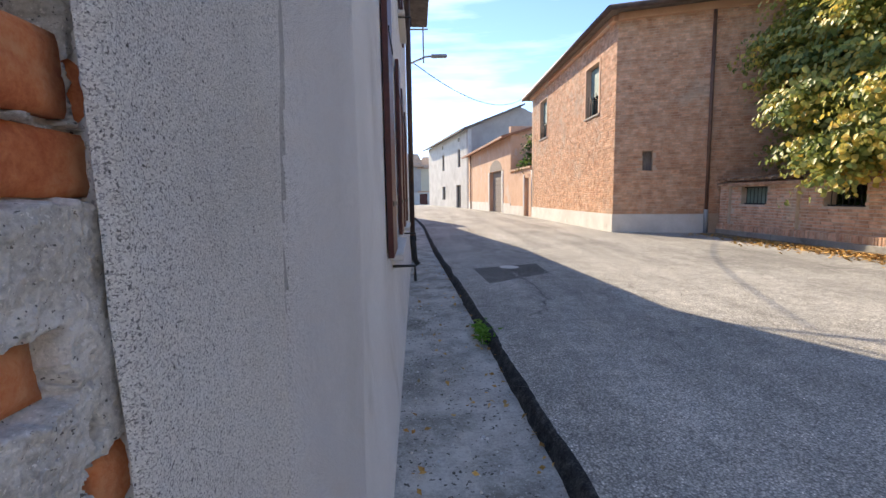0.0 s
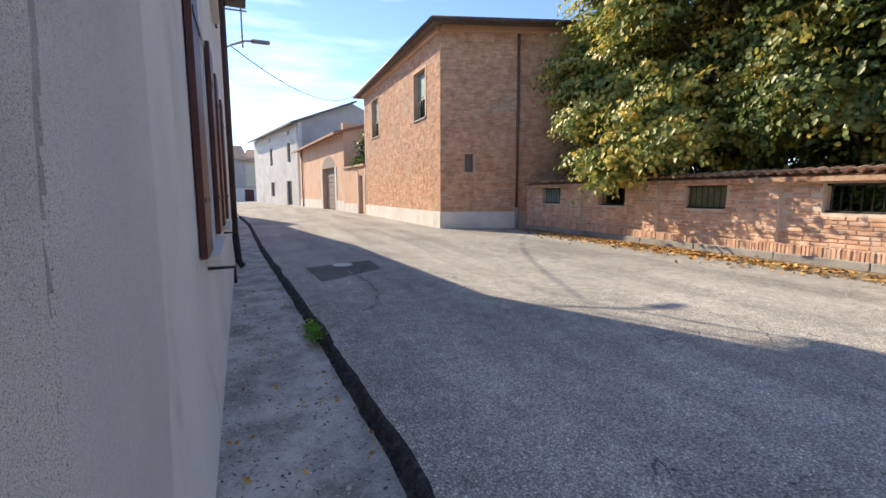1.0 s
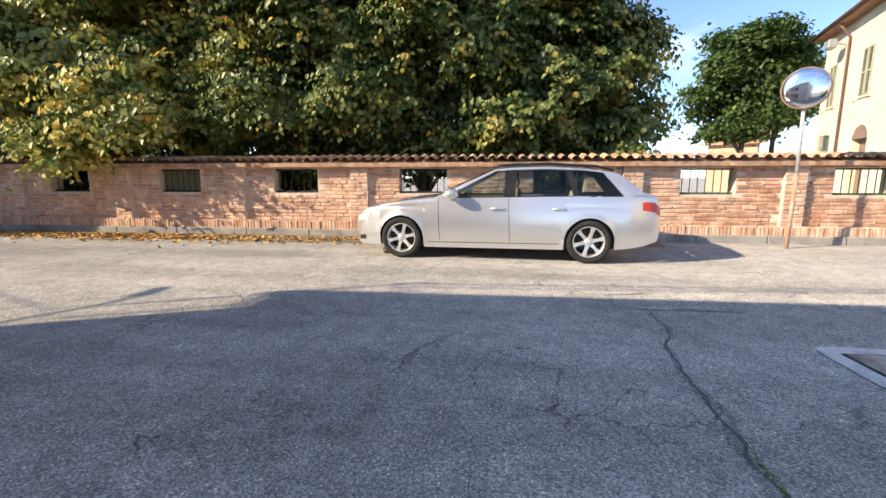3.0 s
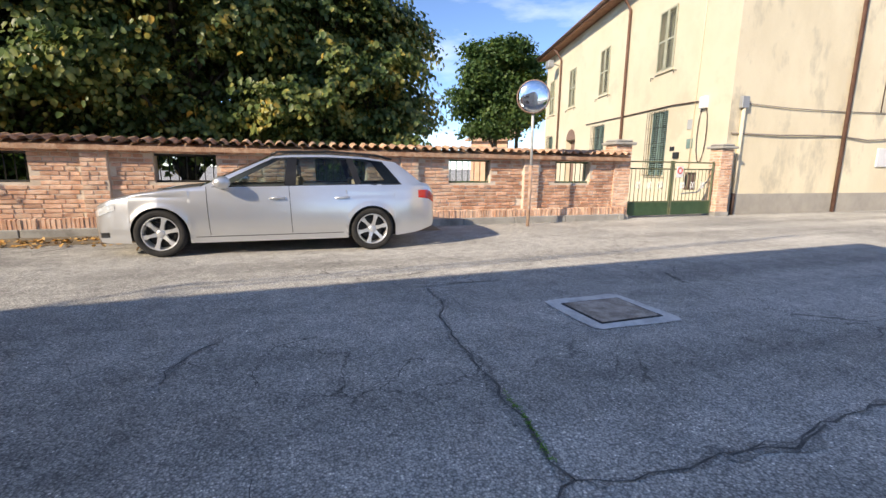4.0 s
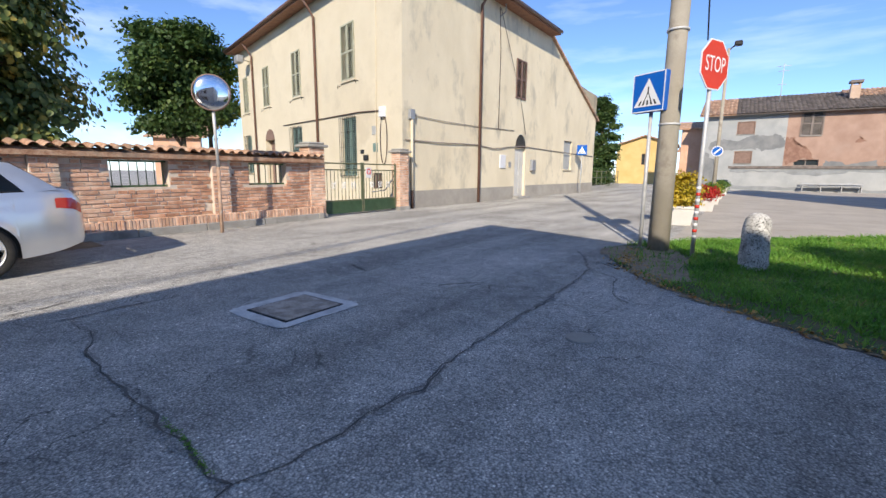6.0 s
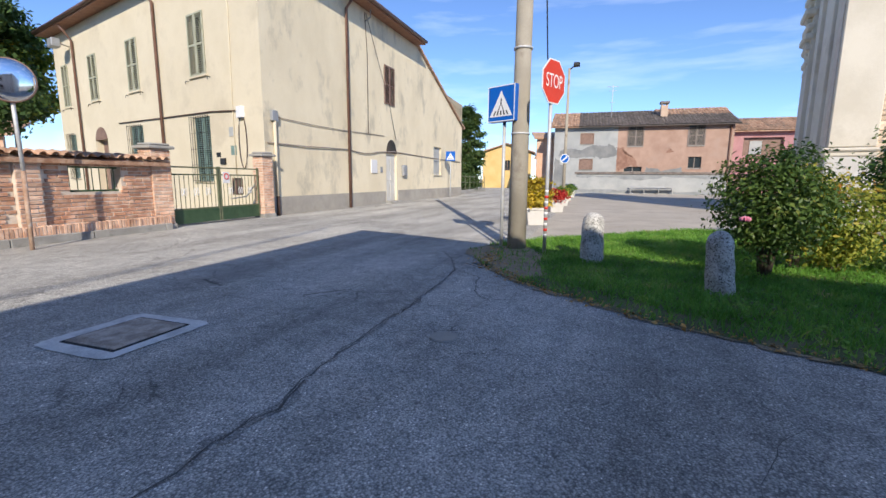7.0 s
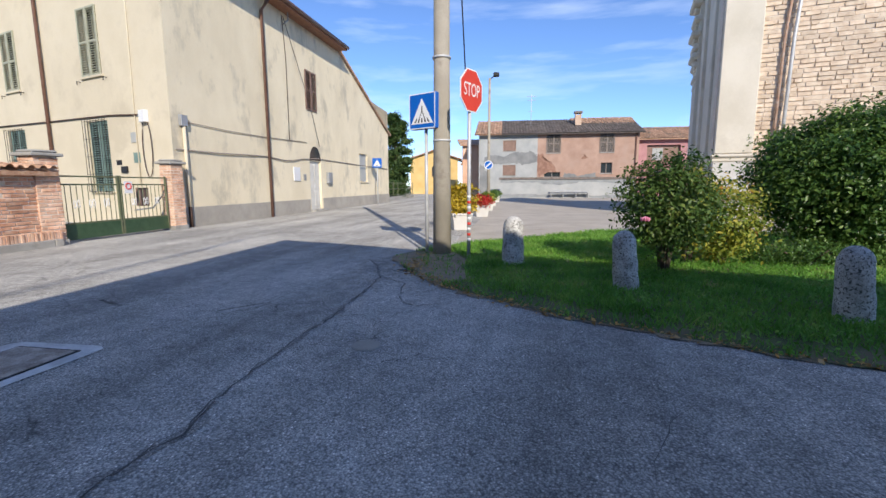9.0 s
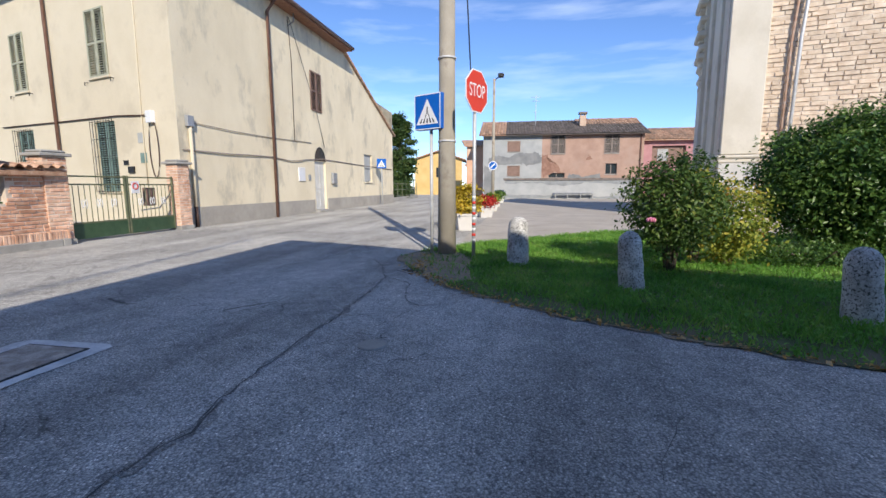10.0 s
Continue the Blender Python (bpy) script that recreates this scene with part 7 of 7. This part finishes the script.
planter((1.55, -13.0), M_YFLOWER, "white square planter with a yellow flowering shrub", 1.0)
planter((1.62, -18.2), M_RFLOWER, "white square planter with red flowers", .5)
planter((1.85, -22.5), M_BUSHY, "white square planter with green and yellow plants", .5)
planter((2.15, -27.5), M_BUSH, "white square planter with green plants", .55)
planter((2.4, -33.0), M_BUSH, "white square planter with trailing green plants", .55)
bench = thing("bench", "long white bench along the plaza wall", "bench", face_on((-1.75, -44.3), (-5.4, -44.6)))
boxed("seat", (0, 0, .42), (3.66, .4, .48), M_SIGNG, bench, .01)
boxed("backrest", (0, .36, .55), (3.66, .4, .7), M_SIGNG, bench, .01)
for x in (.1, 1.2, 2.4, 3.5):
    boxed("leg", (x, .03, -.05), (x + .06, .37, .42), M_SIGNG, bench)
hedge = bush((12.6, -40), (.9, 4.5), 1.7, 30, 700, "clipped green hedge along the street", M_TREE2, .16, 14, .05, "hedge", .25, 4)
fence = thing("garden_fence", "green metal garden fence along the street", "fence", face_on((11.0, -33.2), (12.2, -46)))
for i in range(8):
    boxed("post", (i * 1.8, -.03, -.05), (i * 1.8 + .06, .03, 1.5), M_GREENRAIL, fence)
for z in (.4, .9, 1.4):
    boxed("rail", (0, -.02, z), (12.7, .02, z + .04), M_GREENRAIL, fence)
boxed("kerb", (0, -.1, -.05), (12.8, .1, .3), M_CONC, fence)

# plaza surface, paler than the street
sheet("plaza", [(1.2, -10.2), (2.6, -44.5), (-9, -45.3), (-9, -13.2), (-2.4, -13.3), (-1.0, -12.2)], .004, M_PLAZA, label="pale worn paving of the church plaza", category="plaza")

# ---- road details ----
def ribbon(name, pts, width, material, label, category, z=.005, seed=0, jag=.035):
    """A crooked thin band along points on the road: a sealed or open crack."""
    rng = np.random.default_rng(seed)
    fine = []
    for (x0, y0), (x1, y1) in zip(pts, pts[1:]):
        m = max(2, int(math.hypot(x1 - x0, y1 - y0) / .09))
        for i in range(m):
            t = i / m
            fine.append((x0 + (x1 - x0) * t + rng.normal(0, jag), y0 + (y1 - y0) * t + rng.normal(0, jag)))
    fine.append(pts[-1])
    v, f = [], []
    for i, (x, y) in enumerate(fine):
        a, b = fine[max(0, i - 1)], fine[min(len(fine) - 1, i + 1)]
        dx, dy = b[0] - a[0], b[1] - a[1]
        l = math.hypot(dx, dy) or 1
        w = .42 * width * rng.uniform(.25, 1.4) * (1 - .7 * abs(2 * i / len(fine) - 1) ** 3)
        v += [(x - dy / l * w, y + dx / l * w, z), (x + dy / l * w, y - dx / l * w, z)]
    for i in range(len(fine) - 1):
        f.append((2 * i, 2 * i + 1, 2 * i + 3, 2 * i + 2))
    return tagged(raw(name, v, f, material), label, category, kind="structure")


M_CRACK = shade("crack_dirt", [(.075, .075, .073), (.17, .165, .155)], 9, 80, .95, .5)
M_STAIN = asphalt_mat("asphalt_along_cracks", 1.0, .5)
cracks_laid = []


def crack(pts, width):
    """An open crack with crumbled, darker asphalt along it."""
    k = len(cracks_laid)
    cracks_laid.append(k)
    if width > .012:
        ribbon("crack_edge", pts, width * 2.6, M_STAIN, "darker crumbled asphalt along a crack", "road wear", .0030 + .0001 * k, 200 + k, width * .8)
    ribbon("road_crack", pts, width * .68, M_CRACK, "dark branching crack in the asphalt", "crack", .0056 + .0001 * k, k, .016)


crack([(4.2, -1.54), (3.75, -1.55), (3.3, -1.42), (2.91, -1.37), (2.44, -1.38), (2.19, -1.38), (1.86, -1.35), (1.61, -1.34), (1.41, -1.31), (1.29, -1.32), (1.19, -1.19), (1.17, -1.11)], 0.026)
crack([(1.29, -1.32), (1.22, -1.49), (1.23, -1.66), (1.22, -1.83), (1.25, -2.04), (1.24, -2.25), (1.24, -2.53), (1.28, -2.85), (1.33, -3.19), (1.33, -3.49), (1.36, -3.84), (1.35, -4.41), (1.41, -5.03), (1.46, -5.82), (1.55, -6.32), (1.89, -7.12), (2.21, -7.65)], 0.024)
crack([(1.33, -3.49), (1.15, -3.74), (1.05, -3.97), (0.93, -4.02)], 0.01)
crack([(1.55, -6.32), (1.1, -5.97), (0.96, -5.37), (0.82, -5.04), (0.7, -4.98), (0.39, -5.09)], 0.013)
crack([(1.75, -6.77), (1.55, -6.79), (1.35, -6.75)], 0.013)
crack([(3.42, -2.48), (3.38, -1.94), (3.5, -1.68), (3.87, -1.68)], 0.01)
crack([(2.72, -3.33), (2.4, -3.33), (2.08, -3.47)], 0.01)
crack([(4.33, -1.32), (4.3, -1.57), (4.33, -2.1), (4.34, -2.43)], 0.02)
crack([(4.37, -0.76), (4.33, -1.32)], 0.01)
crack([(1.3, -3.41), (1.14, -3.7), (1.02, -3.86), (0.91, -4.2), (0.67, -4.89)], 0.012)
crack([(-1.47, -3.32), (-1.28, -3.07), (-1.11, -2.73), (-1.05, -2.51)], 0.008)
crack([(-1, -4.7), (-0.84, -4.29)], 0.01)
crack([(-0.55, -4.68), (-0.33, -4.44), (-0.2, -4.45)], 0.008)
crack([(1.21, -2.02), (1.21, -2.16), (1.18, -2.42), (1.27, -2.75)], 0.03)
crack([(3.34, 0.24), (3.15, 0.3), (3.01, 0.4), (2.8, 0.43), (2.63, 0.45)], 0.016)
crack([(3.21, 0.06), (3.17, -0.19), (3.11, -0.45)], 0.007)
crack([(3.54, 4.84), (3.81, 4.02), (4.14, 3.39), (4.48, 2.44), (4.82, 1.56)], 0.008)
crack([(4.81, -1.22), (4.84, -1.49), (4.97, -1.77)], 0.016)
crack([(1.15, 7.42), (1.3, 6.31), (1.27, 5.44), (1.14, 4.95), (0.9, 4.68)], 0.03)
crack([(1.82, 3.93), (1.96, 3.8), (1.91, 3.51)], 0.012)
crack([(0.81, 6.56), (1.31, 6.98), (1.95, 7.57)], 0.02)
for i in range(26):
    rng = np.random.default_rng(500 + i)
    x, y, a = rng.uniform(1, 7.5), rng.uniform(-7, 13), rng.uniform(0, 6.28)
    p = [(x, y)]
    for k in range(4):
        a += rng.normal(0, .5)
        p.append((p[-1][0] + .35 * math.cos(a), p[-1][1] + .35 * math.sin(a)))
    ribbon("road_crack", p, .004, M_CRACK, "hairline crack in the asphalt", "crack", .0045, i, .02)
sheet("road_patch", [(.55, 7.84), (1.75, 8.3), (1.75, 7.3), (.68, 6.48)], .004, M_PATCH, label="darker square asphalt repair patch", category="road patch")


def wobble(pts, amp, seed, n=7):
    rng = np.random.default_rng(seed)
    out = []
    for (x0, y0), (x1, y1) in zip(pts, pts[1:] + pts[:1]):
        for i in range(n):
            out.append((x0 + (x1 - x0) * i / n + rng.normal(0, amp), y0 + (y1 - y0) * i / n + rng.normal(0, amp)))
    return out


hq = [(3.46, -2.46), (3.50, -2.54), (3.53, -3.22), (3.48, -3.31), (2.76, -3.36), (2.69, -3.29), (2.69, -2.54), (2.75, -2.47)]
sheet("hatch_surround", wobble(hq, .006, 3, 4), .007, shade("pale_cement", [(.54, .54, .53), (.70, .70, .68), (.80, .80, .78)], 5, 70, .9, .5, stain=(.50, .50, .49), stain_scale=3), label="pale cement surround of the square hatch", category="hatch surround")
hatch = thing("access_hatch", "square rusty steel access hatch in a cement surround", "hatch", pose(3.09, -2.91, 0, 0, 0, 2))
boxed("hatch_frame", (-.285, -.32, -.02), (.285, .32, .012), M_DARKEDGE, hatch, .004)
boxed("hatch_lid", (-.26, -.295, -.01), (.26, .295, .018), shade("rusty_lid", [(.24, .20, .17), (.40, .35, .30), (.56, .51, .45)], 7, 90, .8, .7), hatch, .004)
for nm, c, r, mt, lb in (("manhole_cover", (1.19, 7.91), .17, M_WHITEBAND, "small pale round cover in the asphalt patch"), ("manhole_cover", (.745, -3.775), .11, M_GREYPLINTH, "small round iron cover in the road")):
    t = thing(nm, lb, "cover", pose(*c, 0))
    bm = bmesh.new()
    bmesh.ops.create_cone(bm, cap_ends=True, segments=28, radius1=r, radius2=r * .97, depth=.02, matrix=Matrix.Translation((0, 0, .002)))
    part("cover_lid", bm, mt, t)
    bm = bmesh.new()
    bmesh.ops.create_cone(bm, cap_ends=True, segments=28, radius1=r * 1.07, radius2=r * 1.06, depth=.02, matrix=Matrix.Translation((0, 0, -.002)))
    part("cover_ring", bm, M_CONC, t)
drain = thing("road_drain", "small dark drain opening at the grass edge", "drain", pose(1.33, -6.75, 0, 0, 0, -40))
boxed("drain_frame", (-.2, -.1, -.05), (.2, .1, .012), M_CONC, drain, .004)
boxed("drain_slot", (-.14, -.05, -.02), (.14, .05, .016), M_BLACK, drain)

# ---- peeled patches on the farmhouse, darker grey bands at foot and top of the plaza wall ----
M_PEELED = shade("bare_grey_cement", [(.19, .20, .205), (.28, .285, .28)], 1.5, 30, .95, .3)
M_BAREBRICK = shade("bare_weathered_brick", [(.24, .13, .095), (.36, .22, .16)], 3, 20, .95, .4)
M_GREYBAND = shade("grey_band_render", [(.22, .235, .24), (.33, .345, .35)], 1.2, 30, .95, .2)


def patch_on(parent, pts, y, material, seed, name="peeled_or_grey_patch"):
    plate(name, wobble(pts, .07, seed, 6), y, material, parent, .004)


patch_on(ff, [(.5, 3.35), (2.3, 3.3), (3.2, 3.5), (4.4, 3.3), (5.85, 3.5), (5.85, 4.3), (5.2, 4.6), (4.6, 4.45), (4.0, 4.58), (2.4, 4.1), (1.4, 4.3), (.6, 4.0)], -.026, M_PEELED, 1)
patch_on(ff, [(.1, .2), (1.2, .2), (1.0, 2.6), (.15, 3.3)], -.026, M_PEELED, 2)
patch_on(ff, [(5.95, 2.2), (7.9, 2.55), (7.3, 3.5), (6.7, 3.7), (6.4, 4.3), (5.95, 4.3)], -.008, M_BAREBRICK, 3)
patch_on(ff, [(10.2, 3.75), (10.9, 3.75), (10.6, 4.15), (10.4, 4.15)], -.008, M_BAREBRICK, 4)
patch_on(ff, [(8.3, 1.9), (11.8, 1.9), (11.6, 2.4), (10.0, 2.15), (8.6, 2.5)], -.008, M_PEELED, 5)
PWL = span(PW0, PW1)
patch_on(plaza_wall, [(.05, .0), (PWL - .05, .0), (PWL - .05, .35), (PWL * .7, .22), (PWL * .5, .42), (PWL * .3, .25), (.05, .4)], -.006, M_GREYBAND, 6)
patch_on(plaza_wall, [(.05, 1.45), (PWL * .25, 1.5), (PWL * .45, 1.2), (PWL * .6, 1.5), (PWL - .05, 1.4), (PWL - .05, 1.72), (.05, 1.72)], -.006, M_GREYBAND, 7)

# ---- plaster crumbs on the footway ----
rng = np.random.default_rng(21)
v, f = [], []
for i in range(220):
    y = .4 + 7 * rng.random() ** 1.3
    x = rng.uniform(wall_x(y) + .05, kerb_x(y) - .04)
    r, h, a = rng.uniform(.004, .016), rng.uniform(.004, .012), rng.uniform(0, 6.28)
    k = len(v)
    for n in range(5):
        q = a + n * 1.2566 + rng.uniform(-.3, .3)
        v.append((x + r * math.cos(q), y + r * math.sin(q), SLAB_Z + .002))
    v.append((x, y, SLAB_Z + .006 + h))
    f += [(k + n, k + (n + 1) % 5, k + 5) for n in range(5)]
tagged(raw("plaster_crumbs", v, f, M_WHITEBAND), "pale plaster crumbs and grit on the footway", "debris", kind="stuff")

# ---- bare earth along the grass ----
M_EARTH = shade("dry_bare_earth", [(.20, .155, .10), (.34, .275, .19)], 5, 60, .95, .6, dist=.01, specks=((40, .60, (.42, .33, .20)), (55, .62, (.10, .075, .045))))
ribbon("earth_edge", [(1.3, -6.76), (.52, -5.82), (-.27, -5.23), (-.82, -4.83), (-1.69, -4.46), (-2.34, -4.13), (-2.9, -4.0)], .13, M_EARTH, "bare brown earth along the grass edge", "soil", .011, 71, .05)
sheet("earth_patch", wobble([p for p in BARE], .05, 12), .0125, M_EARTH, label="bare earth with dry leaves round the pole", category="soil")
rng = np.random.default_rng(33)
yy = rng.uniform(-8.4, -4.0, 700)
xx = np.interp(yy, [-8.4, -6.76, -5.82, -5.23, -4.83, -4.46, -4.13, -4.0], [1.5, 1.2, .52, -.27, -.82, -1.69, -2.34, -2.9]) + rng.normal(-.05, .12, 700)
litter("dry_straw", "dry straw and brown leaf crumbs at the grass edge", np.column_stack([xx, yy]), .028, 34, .016)
